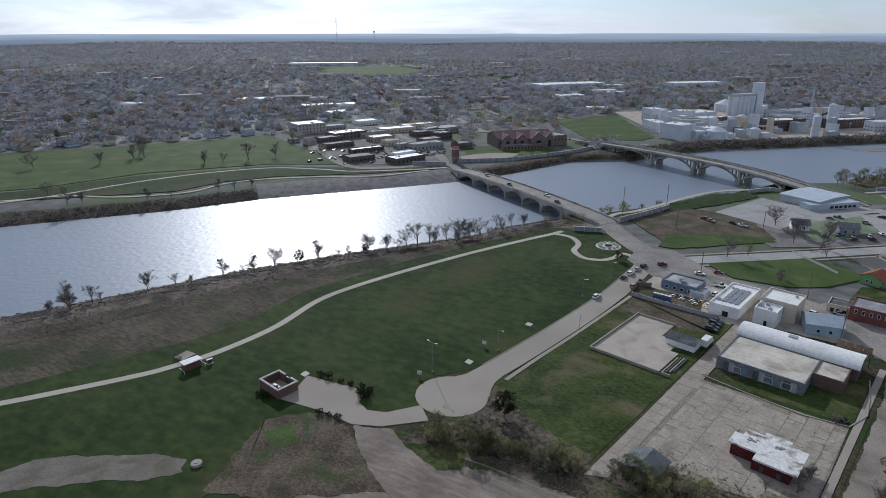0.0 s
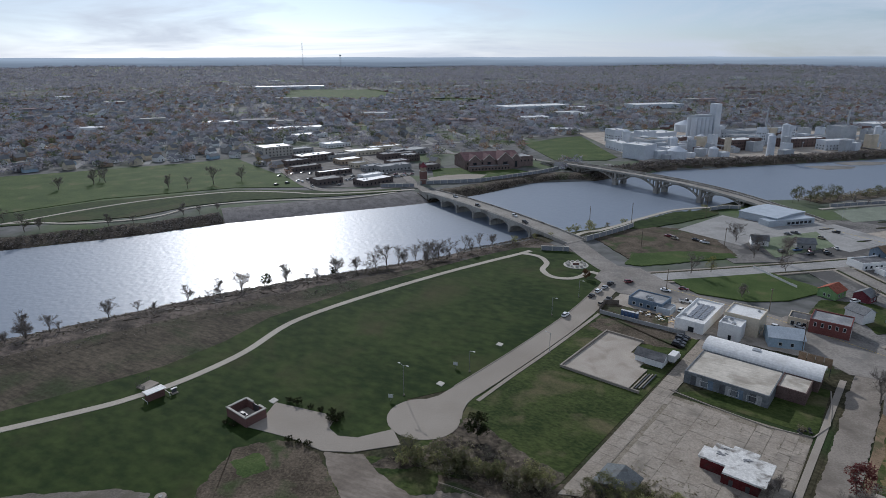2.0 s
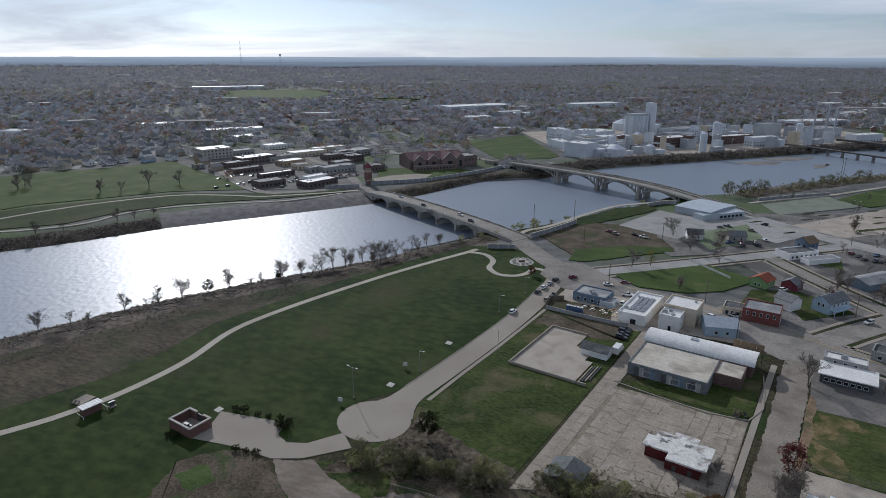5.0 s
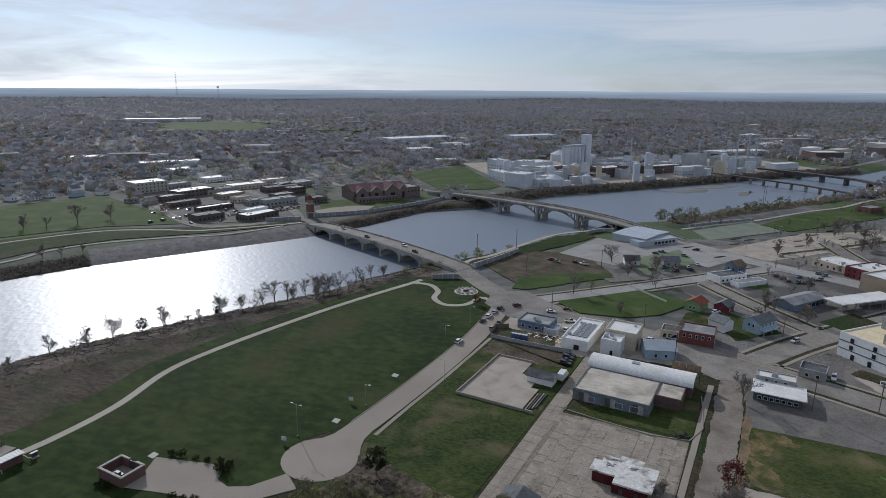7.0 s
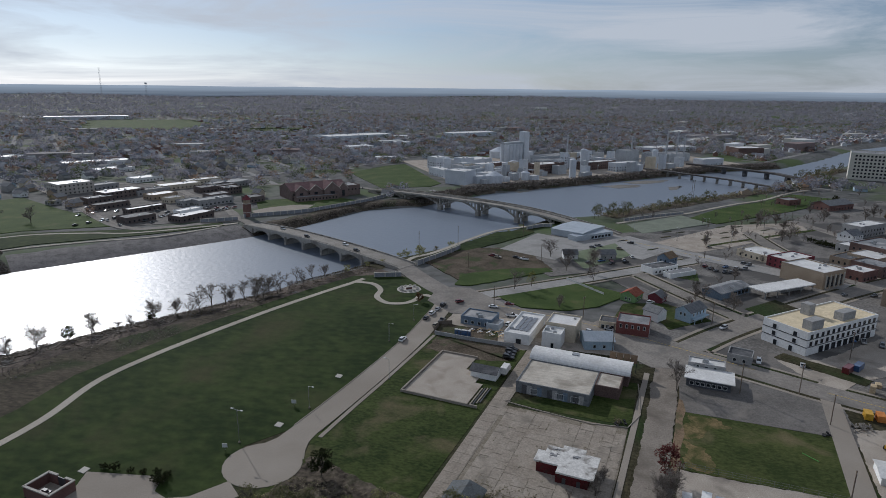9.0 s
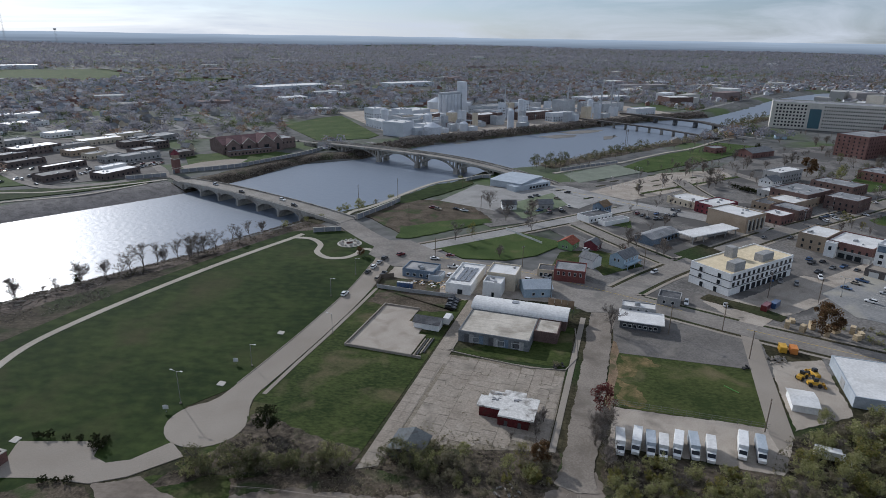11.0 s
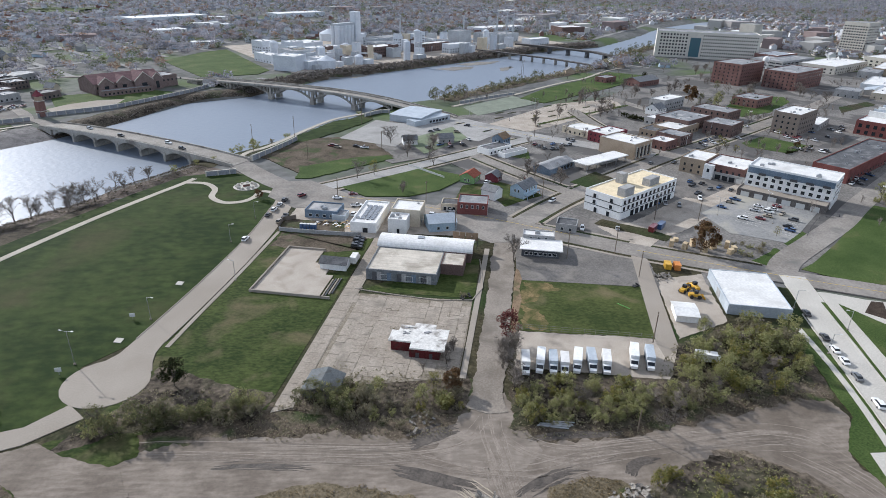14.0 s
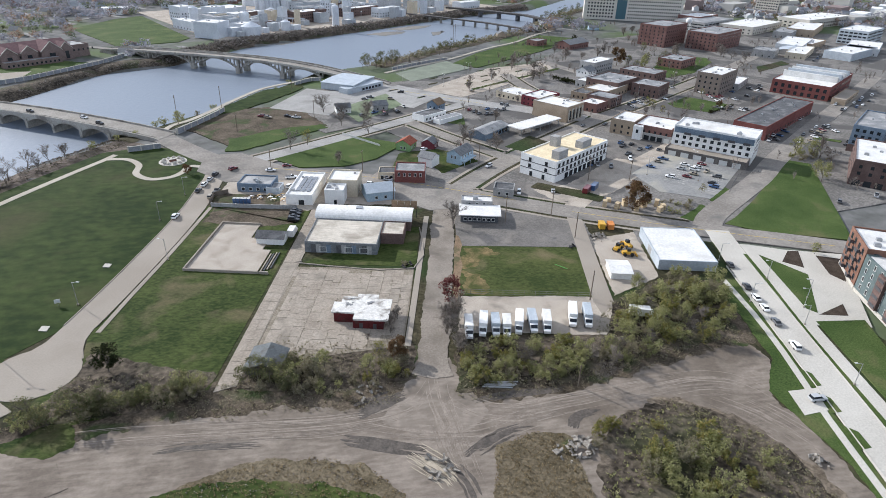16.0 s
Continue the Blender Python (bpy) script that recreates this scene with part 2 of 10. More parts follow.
def line_distance(line, x, y):
    best = np.full(x.shape, 1e9)
    for p, q in zip(np.array(line, float), np.array(line[1:], float)):
        d = q - p
        t = np.clip(((x - p[0]) * d[0] + (y - p[1]) * d[1]) / (d @ d), 0, 1)
        best = np.minimum(best, np.hypot(x - p[0] - t * d[0], y - p[1] - t * d[1]))
    return best


def in_ring(ring, x, y):
    inside = np.zeros(x.shape, bool)
    for p, q in zip(ring, ring[1:] + ring[:1]):
        if p[1] != q[1]:
            inside ^= ((p[1] > y) != (q[1] > y)) & (x < (q[0] - p[0]) * (y - p[1]) / (q[1] - p[1]) + p[0])
    return inside


def ground_height(x, y):
    x, y = np.asarray(x, float), np.asarray(y, float)
    near, far = line_distance(NEAR_BANK, x, y), line_distance(FAR_BANK, x, y)
    d = np.minimum(near, far)
    wide = np.where(x < 25, np.where(far < near, 22.0, 26.0), 9.5)
    s = np.clip(d / wide, 0, 1)
    z = np.where(in_ring(NEAR_BANK + FAR_BANK[::-1], x, y), WATER - np.minimum(2.5, d * 0.25), WATER - 0.1 + (0.1 - WATER) * (s * (1.6 - 0.6 * s)))
    r = np.hypot(x, y)
    rise = np.clip((r - 2200) / 2600, 0, 1.1)
    roll = np.sin(x / 610 + 1.3) * np.cos(y / 480) + 0.6 * np.sin(x / 233 + y / 391)
    return z - 0.12 + rise ** 1.5 * (36 + 9 * roll)


def axis_steps(lo, hi, near_lo, near_hi, step):
    mid = np.arange(near_lo, near_hi + 0.1, step)
    up = [near_hi]
    while up[-1] < hi:
        up.append(up[-1] + max(step, (up[-1] - near_hi) * 0.11 + step))
    down = [near_lo]
    while down[-1] > lo:
        down.append(down[-1] - max(step, (near_lo - down[-1]) * 0.11 + step))
    return np.array(down[:0:-1] + list(mid) + up[1:])


gx, gy = axis_steps(-5200, 5200, -300, 620, 6), axis_steps(-5200, 5200, -40, 760, 6)
XX, YY = np.meshgrid(gx, gy)
ZZ = ground_height(XX, YY)
me = bpy.data.meshes.new("ground")
nx = len(gx)
idx = np.arange(len(gy) * nx).reshape(len(gy), nx)
quads = np.stack([idx[:-1, :-1], idx[:-1, 1:], idx[1:, 1:], idx[1:, :-1]], -1).reshape(-1, 4)
me.from_pydata(np.stack([XX, YY, ZZ], -1).reshape(-1, 3).tolist(), [], quads.tolist())
me.polygons.foreach_set("use_smooth", np.ones(len(quads), bool))
me.materials.append(TOWNGROUND)
tagged(new("ground", me), "wide river-valley ground of dry grass and bare soil", "ground", kind="structure")

wm, wn2, wl2, wb = nodes("river_water", 0.42)
wb.inputs["Base Color"].default_value = (0.155, 0.185, 0.23, 1)
wb.inputs["IOR"].default_value, wb.inputs["Specular IOR Level"].default_value = 1.33, 0.9
wpos = wn2.new("ShaderNodeNewGeometry")
rip = wn2.new("ShaderNodeTexNoise")
rip.inputs["Scale"].default_value, rip.inputs["Detail"].default_value = 0.35, 5
wl2.new(wpos.outputs["Position"], rip.inputs["Vector"])
wbump = wn2.new("ShaderNodeBump")
wbump.inputs["Strength"].default_value, wbump.inputs["Distance"].default_value = 0.6, 0.3
wl2.new(rip.outputs["Fac"], wbump.inputs["Height"])
wl2.new(wbump.outputs["Normal"], wb.inputs["Normal"])
slab("water", [(-900, -60), (1450, -60), (1450, 1000), (-900, 1000)], WATER, wm, "wide calm river with fine ripples glinting in the sun", xy=True)

# low wooded hills along the horizon, far behind everything else, glowing with painted haze
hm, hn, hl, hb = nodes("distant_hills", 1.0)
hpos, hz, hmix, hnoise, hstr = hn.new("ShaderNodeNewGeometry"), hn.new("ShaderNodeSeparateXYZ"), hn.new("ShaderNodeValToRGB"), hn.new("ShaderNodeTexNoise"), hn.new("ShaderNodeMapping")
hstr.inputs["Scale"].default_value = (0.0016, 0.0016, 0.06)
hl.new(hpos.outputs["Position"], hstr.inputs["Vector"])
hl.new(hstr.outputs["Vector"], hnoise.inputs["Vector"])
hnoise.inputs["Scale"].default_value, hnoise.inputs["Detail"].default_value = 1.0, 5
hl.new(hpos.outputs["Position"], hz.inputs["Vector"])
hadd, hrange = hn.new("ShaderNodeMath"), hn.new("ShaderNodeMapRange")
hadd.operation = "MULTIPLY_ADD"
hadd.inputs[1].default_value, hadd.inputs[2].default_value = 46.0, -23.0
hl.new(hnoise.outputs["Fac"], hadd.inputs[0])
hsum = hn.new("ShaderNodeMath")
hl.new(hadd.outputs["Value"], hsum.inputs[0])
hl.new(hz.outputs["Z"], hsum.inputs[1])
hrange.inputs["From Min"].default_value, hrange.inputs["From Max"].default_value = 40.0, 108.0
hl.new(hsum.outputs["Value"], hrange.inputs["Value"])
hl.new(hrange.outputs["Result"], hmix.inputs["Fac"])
# the ramp paints the haze: blue-grey below, paler towards the top
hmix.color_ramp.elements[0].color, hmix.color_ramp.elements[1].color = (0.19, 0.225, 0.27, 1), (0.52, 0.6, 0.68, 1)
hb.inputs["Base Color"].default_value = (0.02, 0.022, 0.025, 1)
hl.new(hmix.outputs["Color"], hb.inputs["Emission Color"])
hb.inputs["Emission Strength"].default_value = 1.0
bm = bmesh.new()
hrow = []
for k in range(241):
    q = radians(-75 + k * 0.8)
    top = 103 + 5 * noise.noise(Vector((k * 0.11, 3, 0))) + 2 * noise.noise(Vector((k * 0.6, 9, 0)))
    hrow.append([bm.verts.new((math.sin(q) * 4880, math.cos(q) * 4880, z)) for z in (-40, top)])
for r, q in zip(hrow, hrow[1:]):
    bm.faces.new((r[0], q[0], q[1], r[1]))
tagged(part("backdrop", bm, hm), "glowing backdrop of low wooded hills with painted blue-grey haze", "backdrop", kind="structure")

for pts in [[(409.0, 615.1), (434.3, 619.0), (463.0, 612.1), (448.8, 598.6), (419.2, 597.0)], [(451.1, 637.1), (493.4, 641.1), (520.9, 635.5), (501.1, 622.0), (459.2, 618.6)], [(483.7, 588.9), (505.7, 594.5), (502.9, 585.8), (481.8, 570.8), (471.5, 570.6)], [(287.1, 609.8), (310.9, 616.2), (317.8, 609.1), (296.7, 601.6)]]:
    slab("sandbar", pts, WATER + 0.12, surface("wet_sand", (0.13, 0.118, 0.1), (0.2, 0.182, 0.155), 0.06, 0.5, 0.7), "low wet sandbar in the river", xy=True, ragged=1.6)

# ---- near bank: lawns, roads, lots ----


def bank_strip(name, line, side, d0, d1, lift, material, label, steps=5):
    """A strip that follows the bank from d0 to d1 metres off the water's edge, lying on the ground."""
    pts = [Vector((*p, 0)) for p in smooth_line(line, 8)]
    bm = bmesh.new()
    rows = []
    for k, p in enumerate(pts):
        d = pts[min(k + 1, len(pts) - 1)] - pts[max(k - 1, 0)]
        nrm = Vector((d.y, -d.x, 0)).normalized() * side
        row = []
        for s in range(steps + 1):
            q = p + nrm * (d0 + (d1 - d0) * s / steps + (1.5 * math.sin(k * 1.7) if s == steps else 0))
            row.append((q.x, q.y))
        rows.append(row)
    flat = np.array([q for r in rows for q in r])
    zs = ground_height(flat[:, 0], flat[:, 1]) + lift
    vs = [bm.verts.new((q[0], q[1], z)) for q, z in zip(flat, zs)]
    n = steps + 1
    for k in range(len(rows) - 1):
        for s in range(steps):
            f = bm.faces.new((vs[k * n + s], vs[k * n + s + 1], vs[(k + 1) * n + s + 1], vs[(k + 1) * n + s]))
            f.smooth = True
    bmesh.ops.recalc_face_normals(bm, faces=bm.faces)
    if sum(f.normal.z for f in bm.faces) < 0:
        bmesh.ops.reverse_faces(bm, faces=bm.faces)
    return tagged(part(name, bm, material), label, "river bank", kind="structure")


RIPRAP = surface("riprap_stone", (0.12, 0.112, 0.108), (0.24, 0.225, 0.215), 0.2, 1.2, bump=1.0)
BANKSOIL = surface("bank_soil", (0.05, 0.04, 0.034), (0.15, 0.122, 0.1), 0.07, 0.6, bump=1.0, spots=(0.03, 0.025, 0.02), spot_scale=0.045, spot_edge=(0.5, 0.62), streak=3.0, grain=0.35)
bank_strip("bank_near", NEAR_BANK[1:8], 1, -1.5, 52, 0.22, BANKSOIL, "brushy river bank of dead grass and driftwood", 8)
bank_strip("bank_upstream", NEAR_BANK[7:12], 1, -1, 20, 0.24, ROUGH, "grassy levee slope above the river")
bank_strip("bank_wood", NEAR_BANK[12:18], 1, -1, 26, 0.26, SCRUB, "brush-covered river bank")
bank_strip("bank_riprap", FAR_BANK[4:8], -1, -1, 25, 0.22, RIPRAP, "grey riprap stone slope down to the water")
bank_strip("bank_far", FAR_BANK[1:5], -1, -1, 16, 0.25, SCRUB, "dark brushy far river bank")
bank_strip("bank_school", FAR_BANK[7:11], -1, -1, 17, 0.24, SCRUB, "bare brown bank below the flood wall")
bank_strip("bank_works", FAR_BANK[10:17], -1, -1, 22, 0.26, SCRUB, "dark scrubby bank below the factory")

DEADWEED = surface("dead_weeds", (0.05, 0.04, 0.028), (0.13, 0.105, 0.078), 0.12, 1.6, bump=0.8, spots=(0.05, 0.065, 0.026), spot_scale=0.09, spot_edge=(0.54, 0.66), grain=0.3)
slab("lawn", [(-15, -175), (15, -218), (60, -207), (87, -201), (112, -202), (137, -208), (193, -203), (257, -189), (288, -180), (300, -162), (296, -130), (260, -117), (228, -113), (186, -111.2), (157, -111.2), (140, -111.8), (126, -119), (108, -108), (97, -112), (90, -130), (70, -128), (30, -118), (0, -132)], 0.30, LAWN, "broad mown riverside lawn, deep green")
slab("near_turf", [(-30, -214), (15, -214), (87, -198), (137, -204), (193, -199), (256, -188), (262, -120), (240, -10), (215, 100), (150, 130), (60, 130), (-30, 60)], 0.215, ROUGH, "rough grass and soil under the riverside lots", category="grass")
BANKGRASS = surface("bank_grass", (0.04, 0.034, 0.024), (0.1, 0.083, 0.06), 0.06, 0.8, bump=0.8, spots=(0.032, 0.043, 0.018), spot_scale=0.035, spot_edge=(0.5, 0.64), streak=3.0, grain=0.3)
slab("rough_bank_grass", [(-30, -262), (44, -257), (100, -241), (143, -231), (193, -214), (240, -196), (240, -188), (193, -200), (137, -205), (87, -199), (15, -215), (-30, -215)], 0.24, BANKGRASS, "rough brown-green grass above the river bank", category="grass", ragged=1.00)
slab("weedy_patch", [(76, -140), (87, -132), (90, -126), (89, -115), (84, -108), (80, -92), (60, -108), (50, -124), (64, -132)], 0.33, DEADWEED, "brown weedy patch beside the turning circle", ragged=1.0)
slab("green_patch", [(71, -135), (79, -132), (77, -124), (71, -126)], 0.345, TURF, "bright green grass patch among brown weeds", category="grass", ragged=0.9)
slab("dirt_road", [(91, -118), (97, -109), (94, -100), (93, -85), (86, -78), (78, -87), (82, -102), (86, -111)], 0.35, DIRT, "rutted dirt drive from the turning circle", category="road", ragged=0.5)
slab("gravel_oval", [(8, -176), (17, -169), (25, -168), (33, -162), (40, -155), (47, -147), (52, -139), (49, -135), (42, -139), (36, -145), (22, -156), (8, -166)], 0.36, surface("grey_gravel", (0.115, 0.102, 0.084), (0.19, 0.17, 0.143), 0.15, 2.2, bump=0.3, spots=(0.11, 0.1, 0.075), spot_scale=0.12), "oval of pale gravel in the grass", ragged=0.50)
VERGE = surface("worn_turf", (0.019, 0.033, 0.008), (0.062, 0.079, 0.023), 0.06, 1.2, bump=0.5, spots=(0.13, 0.108, 0.062), spot_scale=0.07, spot_edge=(0.53, 0.74), streak=1.8, grain=0.18)
slab("verge", [(138, -103), (185, -102.6), (229, -104.2), (229, -61), (118, -61), (108, -78), (97, -103), (112, -101), (122, -97), (133, -101)], 0.30, VERGE, "patchy green grass lot with worn soil")
slab("dirt_yard", [(84, -110), (97, -106), (104, -96), (112, -66), (118, -58), (119, -38), (125, -11), (128, 0), (123, 5), (127, 31), (139, 50), (152, 84), (142, 89), (126, 83), (119, 86), (103, 90), (70, 96), (30, 60), (0, -60), (40, -116)], 0.26, DIRT, "rutted bare dirt yard with tyre tracks", ragged=0.90)
DEADGRASS = surface("dead_grass", (0.08, 0.065, 0.04), (0.17, 0.14, 0.095), 0.15, 1.8, bump=0.8, spots=(0.05, 0.07, 0.024), spot_scale=0.05, spot_edge=(0.6, 0.7), grain=0.3)
slab("dead_grass_field", [(60, -60), (86, -58), (94, -45), (98, -30), (97, -19), (89, -8), (60, -6)], 0.31, DEADGRASS, "brown dead-grass field edge", ragged=1.00)
slab("dead_grass_patch", [(104, 11), (109, 20), (108, 28), (91, 31), (70, 28), (70, 8), (90, 10)], 0.31, DEADGRASS, "brown dead-grass patch by the dirt track", ragged=1.00)
CLOD = surface("broken_clods", (0.085, 0.068, 0.05), (0.21, 0.172, 0.13), 0.3, 0.9, bump=1.0, spots=(0.05, 0.055, 0.024), spot_scale=0.12, spot_edge=(0.56, 0.66), grain=0.35)
slab("clod_ground", [(122, 50), (124, 58), (118, 68), (110, 77), (101, 84), (88, 88), (60, 88), (60, 66), (100, 58)], 0.322, CLOD, "broken brown clods of soil beside the spoil mound", category="soil", ragged=1.0)
slab("green_field", [(50, -70), (84, -66), (88, -52), (90.5, -41), (90.5, -26), (88, -14), (80, -10), (50, -10)], 0.325, VERGE, "green grass inside the dead-grass edge", category="grass", ragged=0.8)
slab("scrub_mound", [(92, 33), (106, 34), (116, 42), (120, 50), (121, 60), (117, 70), (108, 79), (92, 82), (60, 80), (60, 40)], 0.33, SCRUB, "weedy spoil mound with brush", ragged=1.00)
slab("weed_fringe", [(108, -66), (116, -62), (140, -52), (142, -12), (128, -8), (119, -12), (114, -26), (113, -40), (109, -52)], 0.272, DEADWEED, "thin dead weeds at the edge of the dirt", category="weeds", ragged=1.6)
slab("weed_fringe", [(90, -106), (98, -104), (122, -64), (116, -60), (108, -66), (100, -82)], 0.275, DEADWEED, "thin dead weeds at the edge of the dirt", category="weeds", ragged=1.6)
slab("weed_fringe", [(118, 1), (146, 1), (150, 40), (184, 72), (184, 92), (150, 88), (134, 52), (123, 32)], 0.278, DEADWEED, "thin dead weeds at the edge of the dirt", category="weeds", ragged=1.6)
slab("back_dirt", [(214, -100), (229, -101), (229, -64), (216, -63), (212, -78)], 0.325, DEADWEED, "bare brown dirt behind the patio wall", category="dirt", ragged=0.8)
slab("hedge_ground", [(118, -60), (128, -53), (140, -52), (142, -12), (126, -9), (118, -36)], 0.32, SCRUB, "leaf-littered ground below a hedgerow", ragged=0.90)
slab("hedge_bottom", [(95, -104), (120, -96), (130, -98), (124, -62), (113, -63), (104, -92)], 0.325, SCRUB, "shaded leaf litter below bushes", ragged=0.90)
slab("grass_corner", [(84, -112), (97, -107), (104, -97), (106, -90), (98, -84), (88, -92), (80, -104)], 0.315, VERGE, "rough green grass below the hedgerow", category="grass", ragged=0.80)
slab("thicket_ground", [(122, 2), (146, 1), (147, 40), (166, 48), (182, 68), (184, 90), (152, 84), (139, 50), (127, 31)], 0.32, SCRUB, "brushy ground of a thicket", ragged=0.90)
slab("lot_base", [(141, -53), (236, -55), (236, -10.5), (141, -10.5)], 0.29, ROUGH, "thin grass and weeds between paved lots")
parking = slab("parking_lot", [(128, -54.4), (150, -54.4), (182, -56.5), (184, -14.5), (160, -14), (140, -14)], 0.36, surface("weedy_joint", (0.17, 0.145, 0.11), (0.27, 0.235, 0.185), 0.5, 2.0), "old cracked concrete parking lot with weedy joints")
slab("lawn_patch", [(184, -54), (216, -27), (218, -15), (186, -14)], 0.37, VERGE, "small lawn before a low warehouse")
band("park_road", [(128, -107.6), (142, -107.7), (157, -107.3), (180, -107.1), (205, -107.5), (228, -108.8), (258, -112.5), (290, -119)], 9.2, 0.40, CONCRETE, "pale concrete park road", n=3, category="road")
slab("turning_circle", [(121 + 10.8 * math.sin(k * 0.2618), -107.8 + 11.4 * math.cos(k * 0.2618)) for k in range(24)], 0.41, CONCRETE, "round concrete turning circle", category="road")
slab("circle_neck", [(126, -118), (130, -114.2), (134, -112.6), (142, -112.2), (142, -103.2), (136, -102.6), (132, -101), (128, -98.6), (122, -107)], 0.415, CONCRETE, "flared concrete neck of the turning circle", category="road")
slab("forecourt", [(84.5, -145), (91, -146), (98, -150), (105, -129), (99.5, -126), (98.5, -121), (101.5, -116), (111, -111), (107, -104), (96, -112), (91, -119), (89, -131)], 0.42, CONCRETE, "pale concrete forecourt before a brick enclosure")
band("sidewalk", [(139.5, -101.0), (160, -101.3), (180, -101.2), (205, -101.6), (228, -102.2)], 1.4, 0.43, CONCRETE, "narrow pale concrete sidewalk", n=2)
band("river_path", [(-20, -222), (10, -212), (35, -201), (60, -191), (71, -188), (87, -186), (111, -188), (137, -196), (161, -196), (193, -192), (227, -186), (257, -179), (276, -174), (286, -172)], 3.0, 0.42, PATHCONC, "pale concrete riverside path", category="path")
band("garden_path", [(279, -173), (280, -163), (273, -154), (262, -150), (256, -141), (259, -133), (266, -130), (274, -130), (274, -124), (270, -118)], 3.0, 0.425, PATHCONC, "winding pale concrete path", category="path")
alley = slab("alley", [(117, -59.5), (268, -61), (268, -54.5), (120, -54.5)], 0.42, OLDCONC, "cracked pale concrete alley")
slab("street", [(128, -10.2), (132, -9.2), (236, -10.5), (236, -1.2), (133, -1), (128, 0.5), (126, -4), (127, -7)], 0.40, surface("dusty_street", (0.19, 0.165, 0.138), (0.28, 0.246, 0.208), 0.08, 1.8, bump=0.15, spots=(0.15, 0.13, 0.108), spot_scale=0.09, spot_edge=(0.5, 0.68)), "worn grey-brown side street dusted with dirt", ragged=0.6)
slab("street_mouth", [(136, -9.6), (136, -0.6), (129, 2), (123, 6), (114, 9), (108, 4), (106, -8), (110, -18), (118, -13), (126, -10.5)], 0.283, surface("trodden_dirt", (0.185, 0.157, 0.13), (0.275, 0.237, 0.199), 0.1, 1.0, bump=0.2, spots=(0.15, 0.127, 0.105), spot_scale=0.12, spot_edge=(0.48, 0.66), streak=3.0), "dusty dirt mouth where the side street meets the yard", category="dirt", ragged=1.2)
slab("walk_strip", [(140, -13.6), (228, -14), (228, -12), (140, -11.8)], 0.425, CONCRETE, "concrete sidewalk beside the street", category="sidewalk")
slab("field", [(168, 1), (203, 1), (206, 45), (171, 45)], 0.34, surface("field_grass", (0.032, 0.046, 0.014), (0.078, 0.09, 0.03), 0.06, 1.4, bump=0.4, spots=(0.15, 0.125, 0.07), spot_scale=0.06, spot_edge=(0.56, 0.74), streak=1.8, grain=0.16), "green field with tan worn patches", ragged=0.25)
slab("leaf_strip", [(165, -0.6), (178, -0.9), (190, -0.7), (202, -1.0), (212, -0.6), (211, 0.6), (204, 1.9), (196, 1.2), (188, 2.3), (178, 1.4), (170, 1.8), (165, 0.8)], 0.37, surface("fallen_leaves", (0.14, 0.1, 0.065), (0.28, 0.2, 0.13), 0.3, 2.6, bump=0.5, spots=(0.1, 0.095, 0.05), spot_scale=0.2), "strip of orange-brown fallen leaves", category="leaf litter")
for pts in ([(202, 2), (201.5, 13), (198, 16), (194, 9), (189, 7), (186, 2.2)], [(184, 2.4), (182, 9), (176, 11), (171, 9), (170, 2)]):
    slab("worn_patch", pts, 0.352, surface("worn_tan_turf", (0.12, 0.098, 0.045), (0.24, 0.175, 0.09), 0.15, 1.5, bump=0.4, spots=(0.065, 0.072, 0.025), spot_scale=0.16, spot_edge=(0.4, 0.6), grain=0.2), "tan worn patch in the green field", category="grass", ragged=1.6)
slab("asphalt_lot", [(203, 0), (238, -2), (236, 20), (233, 45), (206, 45)], 0.35, ASPHALT, "dark worn asphalt lot")
slab("truck_yard", [(148, 2), (168, 2), (171, 44), (166, 50), (150, 45)], 0.36, GRAVEL, "pale gravel truck yard", ragged=0.50)
slab("driveway", [(233, 45), (231, 51), (168, 51), (160, 46), (168, 44.5)], 0.38, CONCRETE, "pale concrete driveway")
slab("works_yard", [(229, 52), (226, 70), (186, 70), (172, 52)], 0.36, GRAVEL, "gravel works yard", ragged=0.50)
slab("yard_grass", [(230, 51.5), (226, 70), (221, 70), (214, 52)], 0.38, ROUGH, "rough grass corner of the works yard", ragged=0.50)
slab("mid_block", [(229, -102), (262, -106), (266, -62), (256, -42), (240, -14), (236, -55), (229, -62)], 0.31, GRAVEL, "worn gravel and dirt back lots", ragged=0.50)
slab("patio", [(230.5, -102.5), (243, -104), (243.5, -78), (231.5, -74)], 0.33, DEADWEED, "dark worn patio yard of the corner bar", category="yard", ragged=0.3)
slab("town_pavement", [(140, 175), (205, 145), (160, 120), (330, 60), (760, 60), (900, 300), (760, 420), (560, 430), (420, 372), (360, 372), (270, 384), (225, 395), (165, 360), (170, 300), (200, 300), (200, 262)], 0.26, surface("town_concrete", (0.12, 0.113, 0.105), (0.25, 0.236, 0.217), 0.03, 0.9, bump=0.1, spots=(0.105, 0.1, 0.095), spot_scale=0.03, spot_edge=(0.5, 0.56)), "grey paved blocks of the downtown", xy=True, category="pavement")

